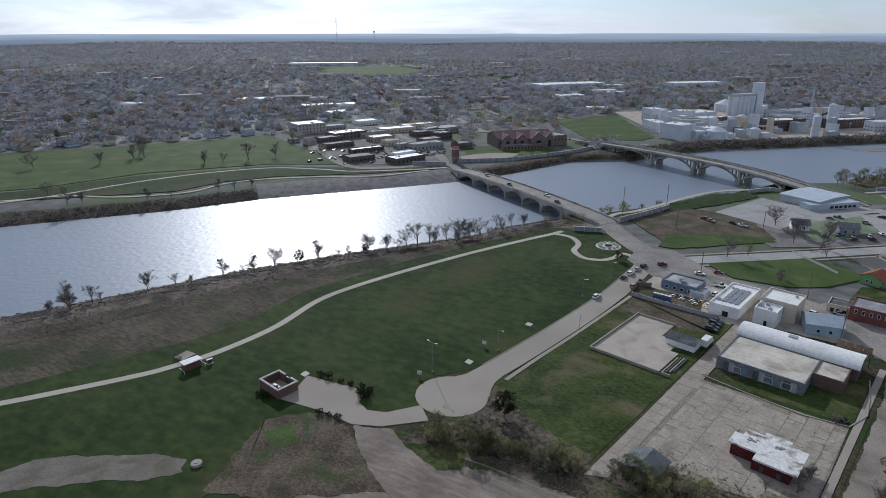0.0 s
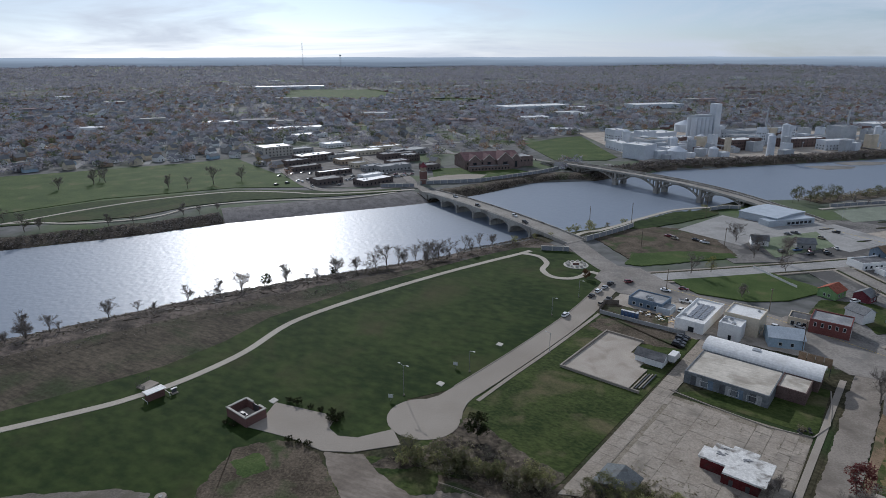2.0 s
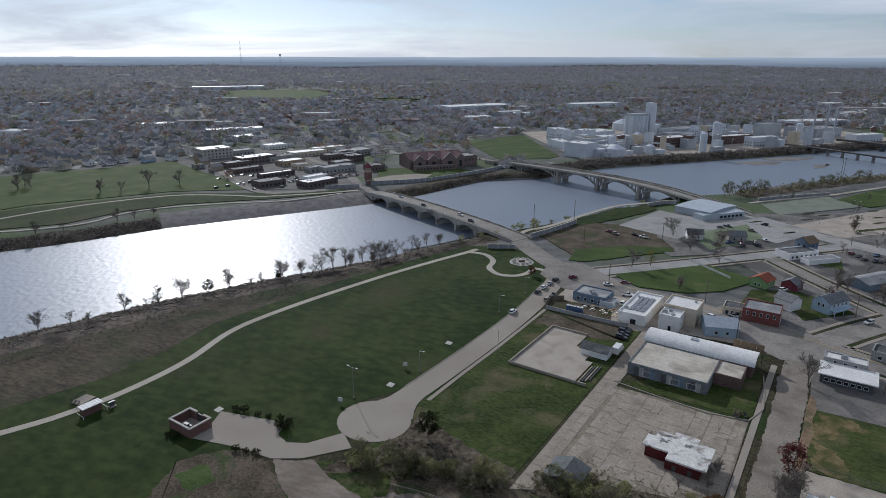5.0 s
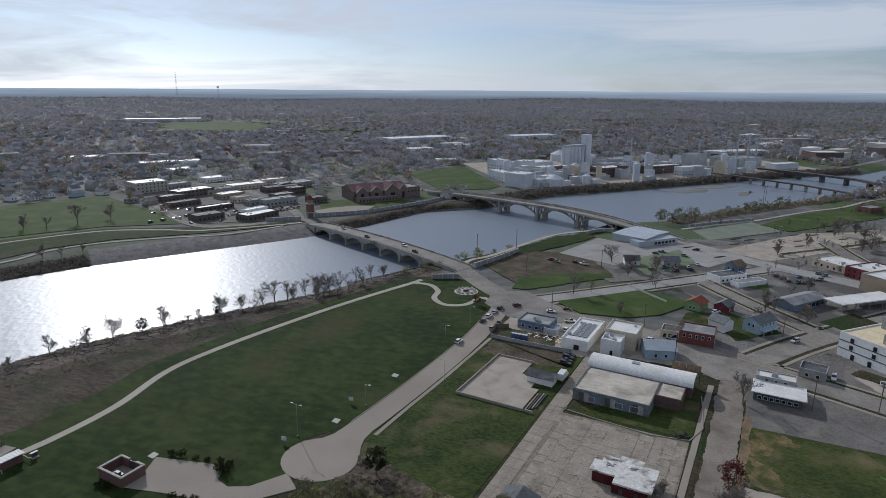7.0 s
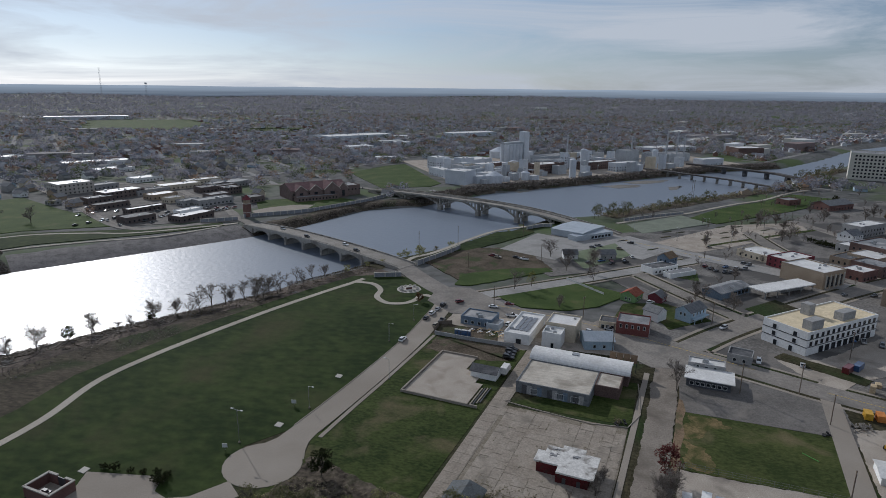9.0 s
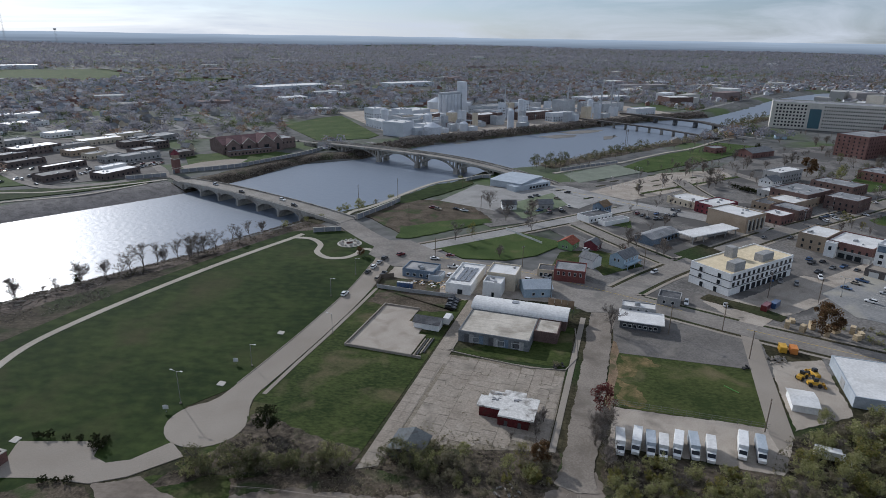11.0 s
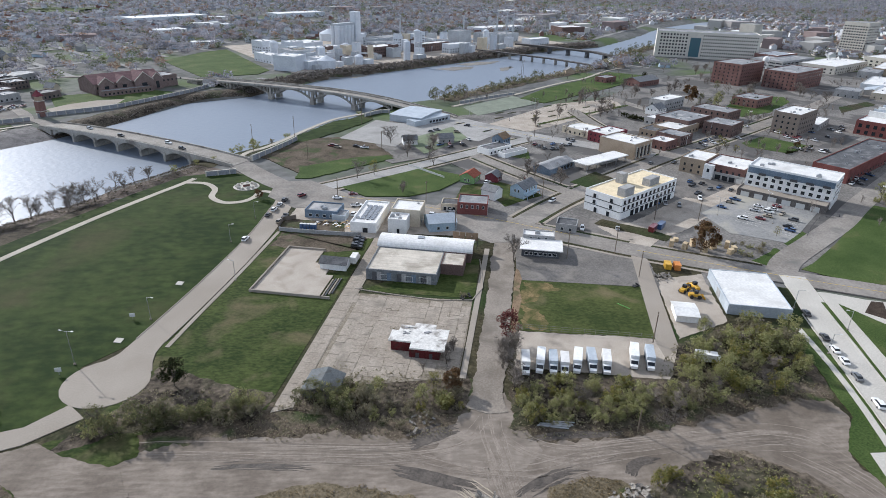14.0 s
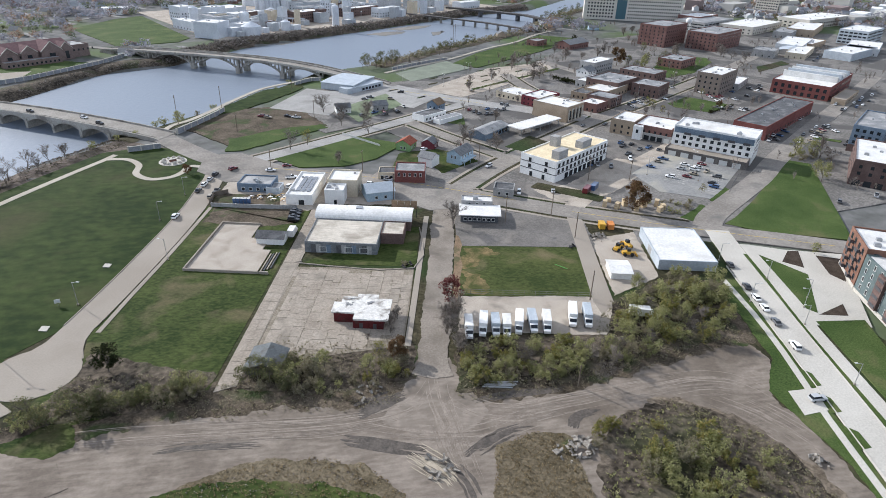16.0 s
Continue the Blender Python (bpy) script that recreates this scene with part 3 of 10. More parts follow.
# streets
band("main_street", [(318, -164), (296, -138), (283, -119), (273, -94), (270, -66), (266, -40), (257, -8), (246, 25), (238, 50), (226, 98), (216, 146), (200, 210)], 12.5, 0.44, STREET, "wide grey concrete main street", category="road")
slab("crossing", [(290, -128), (296, -112), (276, -80), (262, -78), (256, -106), (268, -124)], 0.43, STREET, "wide concrete street crossing", category="road")
slab("junction", [(276, -40), (262, 2), (238, 2), (234, -12), (258, -46)], 0.45, STREET, "worn concrete junction", category="road")
band("cross_street", [(108, 279), (150, 284), (200, 291), (245, 298), (285, 304)], 9.5, 0.42, PALESTREET, "pale concrete cross street", xy=True, category="road")
band("bridge_road", [(254, 392), (264, 362), (276, 330), (290, 296), (306, 262), (318, 232)], 15, 0.46, PALESTREET, "wide concrete road off the bridge", xy=True, category="road")
band("town_street", [(166, 188), (212, 203), (281, 219), (330, 228), (420, 240), (560, 262), (700, 290)], 11, 0.41, STREET, "grey town street", xy=True, category="road")
band("short_street", [(222, 292), (222, 250), (224, 205)], 8.5, 0.40, STREET, "narrow town street", xy=True, category="road")
band("site_road", [(200, 146), (243, 158), (309, 168), (370, 176)], 8.5, 0.39, GRAVEL, "dusty road beside the building site", xy=True, category="road")
band("lot_street", [(224, 99), (240, 107), (262, 125), (290, 148), (325, 173), (400, 232), (470, 288), (560, 360)], 11, 0.43, STREET, "wide concrete town street", category="road")
band("far_street", [(330, 228), (345, 300), (372, 356)], 10, 0.42, STREET, "grey town street", xy=True, category="road")
band("mill_street", [(420, 240), (425, 300), (440, 380)], 10, 0.415, STREET, "grey town street", xy=True, category="road")


def street_edges(pts, width, xy=False):
    """A grass verge and a sidewalk on both sides of a street."""
    line = [Vector(p) for p in smooth_line([p if xy else W(*p) for p in pts], 5)]
    for side in (-1, 1):
        for o, w, z, mt, nm in ((width / 2 + 0.9, 1.7, 0.372, ROUGH, "verge"), (width / 2 + 2.6, 1.6, 0.385, CONCRETE, "sidewalk")):
            off = []
            for k, p in enumerate(line):
                d = (line[min(k + 1, len(line) - 1)] - line[max(k - 1, 0)]).normalized()
                off.append((p.x + d.y * o * side, p.y - d.x * o * side))
            band(nm, off, w, z, mt, "grass verge beside a town street" if nm == "verge" else "pale concrete sidewalk of a town street", xy=True, n=1)


street_edges([(108, 279), (150, 284), (200, 291), (245, 298), (272, 302)], 9.5, True)
street_edges([(178, 192), (212, 203), (281, 219), (330, 228), (420, 240), (560, 262)], 11, True)
street_edges([(222, 286), (222, 250), (224, 214)], 8.5, True)
street_edges([(331, 240), (345, 300), (368, 350)], 10, True)
street_edges([(257, -14), (246, 25), (238, 50), (227, 94)], 12.5)
for pts, mt, lab in (([(312, 333), (384, 343), (434, 350), (428, 345), (376, 338), (310, 329)], VERGE, "long grass verge below the empty lot"), ([(250, 298), (256, 278), (246, 266), (236, 281)], TURF, "green yard beside an old hall"), ([(183, 247), (203, 241), (209, 226), (208, 214), (182, 211), (184, 220), (167, 232)], VERGE, "green yards round a row of houses"), ([(210, 175), (219, 156), (222, 145), (215, 143), (207, 162), (203, 173)], ROUGH, "bare brown strip below the apartments"), ([(593, 251), (644, 251), (636, 240), (569, 238)], ROUGH, "dark grass strip beside a far street"), ([(257, 115), (278, 118), (276, 113), (256, 112)], TURF, "grass island by the car park"), ([(229, 112), (249, 114), (248, 109), (230, 106)], TURF, "grass corner by the street"), ([(397, 128), (403, 112), (408, 113), (402, 130)], TURF, "grass island in the car park")):
    slab("verge", pts, 0.41, mt, lab, xy=True, ragged=0.4)
slab("asphalt_pad", [(179, 180), (205, 183), (209, 164), (198, 160), (179, 173)], 0.36, ASPHALT, "dark asphalt pad beside a small grey store", xy=True)
slab("asphalt_pad", [(268, 160), (300, 168), (306, 200), (268, 196), (236, 186), (246, 164)], 0.28, ASPHALT, "dark asphalt yard beside white apartments", xy=True)
slab("asphalt_pad", [(436, 226), (500, 232), (512, 200), (440, 192)], 0.27, ASPHALT, "dark asphalt car park behind apartments", xy=True)
for x, y in ((312, 376), (320, 371), (341, 347), (364, 377), (379, 374), (324, 348), (405, 384), (440, 381), (262, 361), (267, 334), (352, 360), (390, 358), (300, 362), (420, 366)):
    slab("lot_island", [(x + 5.5 * math.cos(k * 0.6283), y + 1.3 * math.sin(k * 0.6283) + 0.9 * math.cos(k * 0.6283)) for k in range(10)], 0.46, ROUGH, "small planted island in the empty lot", xy=True, category="island")
band("new_road", [(226, 104), (210, 103.5), (196, 102.5), (156, 101.3), (115, 101), (70, 100)], 9.5, 0.45, NEWCONC, "new pale concrete road", category="road", n=4)
slab("green_strip", [(186, 89), (170, 89), (142, 90), (128, 83), (119, 86), (103, 91), (70, 92), (70, 95.5), (186, 96.5)], 0.40, TURF, "bright green road verge", ragged=0.35)
band("new_walk_near", [(186, 92.2), (165, 94), (145, 94.4), (118, 93.4), (97, 93.6), (70, 93.6)], 1.9, 0.47, NEWCONC, "new white concrete sidewalk", n=2, category="sidewalk")
band("new_walk_far", [(214, 110.5), (186, 110), (156, 109), (120, 109.5), (70, 110)], 4.0, 0.47, NEWCONC, "wide new white concrete sidewalk", n=2, category="sidewalk")
slab("verge_line", [(206, 106.8), (70, 105.8), (70, 107.3), (206, 108.2)], 0.46, TURF, "narrow grass verge between road and sidewalk")
slab("apartment_plaza", [(214, 112), (211, 124), (209, 146), (184, 136), (160, 128), (160, 111)], 0.44, NEWCONC, "pale concrete apartment forecourt", category="plaza")
slab("triangle_lawn", [(206, 112.5), (192, 124), (167, 115), (169, 112.5)], 0.48, TURF, "bright green triangular lawn")
slab("forecourt_lawn", [(162, 112), (164, 128), (148, 126), (100, 118), (100, 113)], 0.48, TURF, "bright green lawn before the apartments")
MULCH = surface("dark_mulch", (0.035, 0.026, 0.02), (0.075, 0.058, 0.045), 0.4, 2.5, bump=0.6)
slab("planting_bed", [(201, 119), (210, 125), (210, 129), (197, 125)], 0.50, MULCH, "dark mulch planting bed")
slab("planting_bed", [(207, 134), (205, 143), (188, 135), (193, 132)], 0.50, MULCH, "dark mulch planting bed")
slab("planting_bed", [(166, 115), (173, 126), (166, 124)], 0.50, MULCH, "dark mulch planting bed")
for k, q in enumerate(((124, 96.5), (134, 96.5), (112, 97))):
    slab("road_island", [(q[0] - 4, q[1] - 1.5), (q[0] + 4, q[1] - 1.2), (q[0] + 2, q[1] + 1.4), (q[0] - 3, q[1] + 1.6)], 0.50, TURF, "small green traffic island")
slab("drive_entry", [(128, 88), (130, 97), (122, 97), (119, 88)], 0.48, NEWCONC, "new concrete drive entry", category="driveway")

# greens and lots farther off
slab("wedge_lawn", [(233, 110), (240, 117), (262, 134), (292, 155), (319, 174), (314, 184), (274, 172), (251, 165), (222, 156), (227, 122)], 0.42, TURF, "bright green wedge-shaped lawn")
slab("car_park", [(328, 106), (330, 114), (308, 146), (259, 115), (266, 92), (290, 84)], 0.38, surface("car_park_concrete", (0.2, 0.2, 0.195), (0.29, 0.285, 0.275), 0.05, 1.0, bump=0.1, spots=(0.35, 0.33, 0.28), spot_scale=0.04), "worn concrete car park")
slab("site_yard", [(262, 34), (270, 50), (312, 82), (300, 100), (258, 66), (248, 44)], 0.37, GRAVEL, "muddy building-site yard", ragged=0.60)
slab("corner_lawn", [(125, 281), (178, 289), (194, 258), (168, 247), (150, 247), (131, 258)], 0.40, TURF, "green corner lawn", xy=True)
slab("bare_lot", [(109, 354), (150, 374), (185, 364), (178, 312), (119, 299)], 0.34, DEADWEED, "bare brown lot beside the flood wall", xy=True, ragged=0.90)
slab("green_edge", [(112, 302), (120, 298), (176, 308), (177, 316), (150, 322), (122, 318)], 0.37, TURF, "green edge of a bare lot", xy=True, ragged=0.70)
slab("levee_green", [(120, 366), (150, 388), (186, 412), (216, 414), (214, 404), (188, 388), (150, 370)], 0.38, LAWN, "green levee slope", xy=True, ragged=0.70)
band("levee_path", [(97, 352), (106, 362), (118, 367), (134, 378), (157, 396), (189, 417), (222, 424)], 3.2, 0.44, PATHCONC, "pale levee path", xy=True, category="path")
band("levee_path_far", [(292, 413), (326, 421), (372, 429), (415, 443), (454, 455), (498, 465), (556, 489), (600, 500)], 3.2, 0.44, PATHCONC, "pale levee path", xy=True, category="path")
slab("metal_shop_lot", [(168, 366), (214, 400), (222, 385), (246, 368), (275, 372), (285, 332), (244, 314), (230, 345), (205, 342), (190, 330)], 0.36, PALESTREET, "pale concrete lot round a metal building", xy=True)
slab("fenced_lawn", [(204, 341), (252, 356), (243, 325), (197, 307)], 0.40, surface("pale_turf", (0.13, 0.16, 0.1), (0.2, 0.23, 0.15), 0.1, 1.5), "pale green fenced lawn", xy=True)
slab("pale_lot", [(280, 350), (376, 381), (440, 372), (420, 345), (318, 322), (290, 318)], 0.37, GRAVEL, "wide pale empty parking lot", xy=True)
slab("grey_slope", [(298, 407), (366, 425), (366, 390), (290, 376)], 0.38, surface("hydroseed", (0.16, 0.18, 0.14), (0.23, 0.25, 0.2), 0.1, 1.5), "grey-green seeded slope", xy=True)
slab("levee_lawn", [(364, 413), (415, 438), (454, 450), (498, 459), (556, 484), (575, 450), (520, 425), (476, 412), (370, 388)], 0.40, TURF, "bright green levee lawn", xy=True)
slab("park_green", [(500, 301), (567, 326), (594, 302), (576, 286), (514, 269), (476, 271)], 0.42, TURF, "green pocket park with trees", xy=True)
slab("square_lawn", [(399, 223), (429, 226), (434, 194), (402, 192), (394, 214)], 0.44, TURF, "small square lawn with hedges", xy=True)
slab("lot_grass", [(236, 222), (262, 228), (262, 214), (238, 206)], 0.42, ROUGH, "rough grass lot beside a canopy", xy=True)

# far bank
slab("far_meadow", [(-500, 520), (-387, 575), (-322, 602), (-230, 647), (-190, 675), (-144, 603), (-84, 515), (-149, 516), (-239, 480), (-293, 430), (-420, 380), (-520, 380)], 0.30, TURF, "open green meadow behind the levee", xy=True)
slab("levee_band", [(-480, 360), (-300, 420), (-240, 470), (-145, 507), (-80, 500), (-10, 506), (-8, 494), (-60, 478), (-130, 468), (-165, 450), (-190, 420), (-280, 396), (-470, 330)], 0.34, LAWN, "dark green levee slope", xy=True)
band("upper_path", [(-480, 350), (-330, 375), (-275, 401), (-242, 436), (-217, 460), (-187, 481), (-143, 499), (-101, 494), (-72, 486), (-18, 494), (2, 500)], 3.0, 0.42, PATHCONC, "pale levee-top path", xy=True, category="path")
band("lower_path", [(-420, 372), (-300, 392), (-261, 407), (-222, 404), (-189, 412), (-174, 423), (-162, 443), (-137, 458), (-96, 466), (-53, 469), (-12, 490)], 2.6, 0.41, PATHCONC, "pale lower levee path", xy=True, category="path")
band("far_road", [(-210, 775), (-136, 622), (-84, 512), (-46, 500), (0, 513), (12, 492)], 8, 0.40, STREET, "grey far-bank street", xy=True, category="road")
band("far_avenue", [(0, 505), (-6, 560), (-60, 700), (-110, 840), (-190, 1010)], 8, 0.39, STREET, "grey far-bank avenue", xy=True, category="road")
band("hill_road", [(146, 612), (130, 650), (60, 690), (-30, 720), (-120, 745)], 7, 0.40, STREET, "grey road past the school", xy=True, category="road")
slab("far_pavement", [(-140, 640), (-84, 512), (-6, 516), (-2, 560), (-20, 690), (-120, 760), (-190, 740)], 0.20, ASPHALT, "dark far-bank parking lots", xy=True, category="pavement")
slab("hill_lawn", [(152, 640), (144, 737), (143, 772), (199, 826), (234, 842), (226, 700), (224, 655), (206, 637)], 0.36, TURF, "green sloping lawn beyond the bridge", xy=True)
slab("school_lawn", [(20, 545), (60, 545), (112, 575), (100, 590), (55, 600), (20, 600)], 0.36, TURF, "school lawn and drive", xy=True)
slab("works_ground", [(240, 620), (350, 640), (470, 665), (600, 690), (720, 710), (720, 860), (420, 900), (240, 880)], 0.24, GRAVEL, "pale factory yard", xy=True, category="pavement")

# ---- buildings ----
GLASS = plain("dark_window_glass", (0.02, 0.025, 0.03), 0.12)
WHITEROOF = surface("white_roof_membrane", (0.6, 0.59, 0.565), (0.74, 0.73, 0.705), 0.15, 1.2, 0.6, 0.05, spots=(0.5, 0.485, 0.455), spot_scale=0.09, spot_edge=(0.52, 0.74))
TANROOF = surface("tan_sheathing", (0.6, 0.5, 0.33), (0.74, 0.63, 0.44), 0.3, 1.0)
GREYROOF = surface("grey_roof", (0.16, 0.165, 0.17), (0.26, 0.265, 0.27), 0.15, 1.5, 0.8, spots=(0.36, 0.35, 0.34), spot_scale=0.15)
DARKROOF = surface("dark_roof", (0.05, 0.052, 0.056), (0.1, 0.1, 0.105), 0.2, 1.5, 0.8, spots=(0.16, 0.16, 0.16), spot_scale=0.2)
WHITEWALL = surface("white_wall", (0.68, 0.68, 0.67), (0.8, 0.8, 0.78), 0.2, 1.5)
CREAMWALL = surface("cream_wall", (0.48, 0.42, 0.32), (0.6, 0.53, 0.42), 0.2, 1.5)
TANWALL = surface("tan_brick", (0.3, 0.235, 0.17), (0.4, 0.325, 0.245), 0.15, 2.0, vary=0.1)
GREYWALL = surface("grey_block", (0.27, 0.27, 0.265), (0.38, 0.375, 0.365), 0.2, 1.5)
BRICK = surface("red_brick", (0.135, 0.076, 0.067), (0.205, 0.12, 0.105), 0.2, 2.5, vary=0.12)
REDBRICK = surface("bright_red_brick", (0.145, 0.055, 0.05), (0.215, 0.088, 0.078), 0.2, 2.5)
DARKBRICK = surface("dark_brick", (0.105, 0.071, 0.064), (0.170, 0.120, 0.106), 0.2, 2.5, vary=0.12)
REDPAINT = surface("red_paint", (0.075, 0.016, 0.018), (0.13, 0.032, 0.033), 0.4, 2.0, spots=(0.07, 0.04, 0.035), spot_scale=0.5)
BLUEWALL = surface("blue_grey_siding", (0.12, 0.16, 0.21), (0.19, 0.24, 0.3), 0.2, 1.5)
PALEBLUE = surface("pale_blue_siding", (0.32, 0.42, 0.5), (0.42, 0.52, 0.6), 0.2, 1.5)
GREENWALL = surface("green_siding", (0.17, 0.28, 0.12), (0.24, 0.37, 0.17), 0.2, 1.5)
MAROON = surface("maroon_brick", (0.13, 0.035, 0.045), (0.2, 0.06, 0.07), 0.2, 2.0)
METAL = surface("pale_metal_siding", (0.33, 0.37, 0.41), (0.45, 0.49, 0.53), 0.3, 2.0, 0.45)
STONE = surface("pale_limestone", (0.4, 0.375, 0.33), (0.5, 0.475, 0.425), 0.1, 1.0)
TRIM = plain("window_trim", (0.55, 0.55, 0.53), 0.6)
DARKTRIM = plain("dark_trim", (0.06, 0.06, 0.065), 0.5)
SHINGLE = surface("grey_shingle", (0.1, 0.105, 0.11), (0.18, 0.185, 0.19), 0.6, 2.5, 0.75)
REDSHINGLE = surface("red_shingle", (0.22, 0.07, 0.045), (0.33, 0.12, 0.08), 0.6, 2.5)
STEEL = plain("galvanised_steel", (0.4, 0.41, 0.42), 0.45, 0.8)
WOOD = surface("new_lumber", (0.42, 0.33, 0.21), (0.56, 0.45, 0.3), 0.8, 3.0)

_window_meshes = {}


def window_meshes(w, h, trim):
    key = (round(w, 2), round(h, 2), trim.name)
    if key not in _window_meshes:
        bm = bmesh.new()
        for x0, x1, z0, z1 in ((-w / 2 - 0.12, -w / 2, 0, h), (w / 2, w / 2 + 0.12, 0, h), (-w / 2 - 0.12, w / 2 + 0.12, h, h + 0.14), (-w / 2 - 0.2, w / 2 + 0.2, -0.12, 0)):
            box(bm, x0, x1, -0.11, 0.05, z0, z1)
        pane = bmesh.new()
        box(pane, -w / 2, w / 2, -0.03, 0.05, 0, h)
        _window_meshes[key] = (mesh_of("window", bm, trim), mesh_of("pane", pane, GLASS))
    return _window_meshes[key]


def side_pose(side, lx, ly, s, z):
    """On a wall of a lx by ly block, s metres along it, facing out."""
    return {"S": pose(s, 0, z), "N": pose(s, ly, z, 0, 0, 180), "W": pose(0, s, z, 0, 0, -90), "E": pose(lx, s, z, 0, 0, 90)}[side]


def add_windows(root, lx, ly, rows, trim):
    """rows: (side, start, end, count, sill, width, height) for each run of windows."""
    for side, s0, s1, n, z, w, h in rows:
        fr, pa = window_meshes(w, h, trim)
        if root.matrix_world.translation.xy.length > 560 and not root.name.startswith(("government", "office_tower", "flat_store")):
            bm = bmesh.new()
            for k in range(n):
                s = s0 + (s1 - s0) * (k + 0.5) / n
                q = side_pose(side, lx, ly, s, z)
                fresh = len(bm.verts)
                box(bm, -w / 2, w / 2, -0.04, 0.05, 0, h)
                bm.verts.ensure_lookup_table()
                bmesh.ops.transform(bm, matrix=q, verts=bm.verts[fresh:])
            part("window_row", bm, GLASS, root)
            continue
        if root.matrix_world.translation.xy.length > 330:
            for k in range(n):
                shared("window", pa, root, side_pose(side, lx, ly, s0 + (s1 - s0) * (k + 0.5) / n, z))
            continue
        for k in range(n):
            s = s0 + (s1 - s0) * (k + 0.5) / n
            ob = shared("window", fr, root, side_pose(side, lx, ly, s, z))
            shared("pane", pa, ob, Matrix())


def storeys(side, length, n, floors, w=1.2, h=1.5, first=1.0, step=3.3, m0=0.8):
    return [(side, m0, length - m0, n, first + k * step, w, h) for k in range(floors)]


def flat_block(name, label, category, at, turn, lx, ly, h, wall, roof, rows=(), parapet=0.6, trim=TRIM, units=0, group="", base=None, coping=None):
    """A flat-roofed building; at: its corner; turn: the way its long front runs, in degrees."""
    root = tagged(new(name), label, category, group)
    root.matrix_world = pose(*at, 0.1, 0, 0, turn)
    bm = bmesh.new()
    t = 0.35
    outer, inner = [(0, 0), (lx, 0), (lx, ly), (0, ly)], [(t, t), (lx - t, t), (lx - t, ly - t), (t, ly - t)]
    vo = [[bm.verts.new((*p, z)) for p in outer] for z in (0, h + parapet)]
    vi = [[bm.verts.new((*p, z)) for p in inner] for z in (h - 0.4, h + parapet)]
    for k in range(4):
        j = (k + 1) % 4
        bm.faces.new((vo[0][k], vo[0][j], vo[1][j], vo[1][k]))
        bm.faces.new((vo[1][k], vo[1][j], vi[1][j], vi[1][k]))
        bm.faces.new((vi[1][k], vi[1][j], vi[0][j], vi[0][k]))
    part("wall", bm, wall, root)
    part("roof", box(bmesh.new(), t, lx - t, t, ly - t, h - 0.3, h), roof, root)
    if coping:
        cb = bmesh.new()
        for x0, x1, y0, y1 in ((-0.12, lx + 0.12, -0.12, t + 0.05), (-0.12, lx + 0.12, ly - t - 0.05, ly + 0.12), (-0.12, t + 0.05, t + 0.05, ly - t - 0.05), (lx - t - 0.05, lx + 0.12, t + 0.05, ly - t - 0.05)):
            box(cb, x0, x1, y0, y1, h + parapet, h + parapet + 0.15)
        part("coping", cb, coping, root)
    if base:
        part("base_course", box(bmesh.new(), -0.1, lx + 0.1, -0.1, ly + 0.1, 0, base[0]), base[1], root)
    add_windows(root, lx, ly, rows, trim)
    rnd = random.Random(len(label) + int(lx * 7))
    for k in range(units):
        x, y = rnd.uniform(0.12, 0.88) * lx, rnd.uniform(0.15, 0.85) * ly
        s = rnd.uniform(0.5, 1.1)
        ub = box(bmesh.new(), x - s, x + s, y - s * 0.7, y + s * 0.7, h, h + s)
        box(ub, x - s * 0.6, x + s * 0.6, y - s * 0.4, y + s * 0.4, h + s, h + s + 0.2)
        part("roof_unit", ub, STEEL, root)
    return root


def gable_house(name, label, at, turn, lx, ly, h, rise, wall, roof, rows=(), category="house", chimney=False, porch=False, group="", trim=TRIM):
    """A house whose ridge runs along x."""
    root = tagged(new(name), label, category, group)
    root.matrix_world = pose(*at, 0.1, 0, 0, turn)
    bm = bmesh.new()
    ring = [(0, 0), (ly, 0), (ly, h), (ly / 2, h + rise), (0, h)]
    a, b = [bm.verts.new((0, y, z)) for y, z in ring], [bm.verts.new((lx, y, z)) for y, z in ring]
    bm.faces.new(a[::-1])
    bm.faces.new(b)
    for k in range(5):
        bm.faces.new((a[k], a[(k + 1) % 5], b[(k + 1) % 5], b[k]))
    bmesh.ops.recalc_face_normals(bm, faces=bm.faces)
    part("wall", bm, wall, root)
    o, t = 0.45, 0.22
    sl = rise / (ly / 2)
    rb = bmesh.new()
    prof = [(-o, h - o * sl + 0.03), (ly / 2, h + rise + 0.03), (ly + o, h - o * sl + 0.03), (ly + o, h - o * sl + t), (ly / 2, h + rise + t), (-o, h - o * sl + t)]
    a, b = [rb.verts.new((-o, y, z)) for y, z in prof], [rb.verts.new((lx + o, y, z)) for y, z in prof]
    for q in ((0, 1, 4, 5), (1, 2, 3, 4)):
        rb.faces.new([a[k] for k in q])
        rb.faces.new([b[k] for k in q][::-1])
    for k in range(6):
        rb.faces.new((a[k], b[k], b[(k + 1) % 6], a[(k + 1) % 6]))
    bmesh.ops.recalc_face_normals(rb, faces=rb.faces)
    part("roof", rb, roof, root)
    if chimney:
        part("chimney", box(bmesh.new(), lx * 0.6, lx * 0.6 + 0.7, ly * 0.55, ly * 0.55 + 0.7, h, h + rise + 0.9), BRICK, root)
    if porch:
        pb = box(bmesh.new(), 0.3, lx - 0.3, -2.2, -0.05, h * 0.45, h * 0.45 + 0.18)
        for x in (0.5, lx / 2, lx - 0.7):
            box(pb, x, x + 0.2, -2.1, -1.9, 0, h * 0.45)
        part("porch", pb, wall, root)
    add_windows(root, lx, ly, rows, trim)
    return root


def AB(a, b):
    return W(a, b)


NEARTURN = -42.5
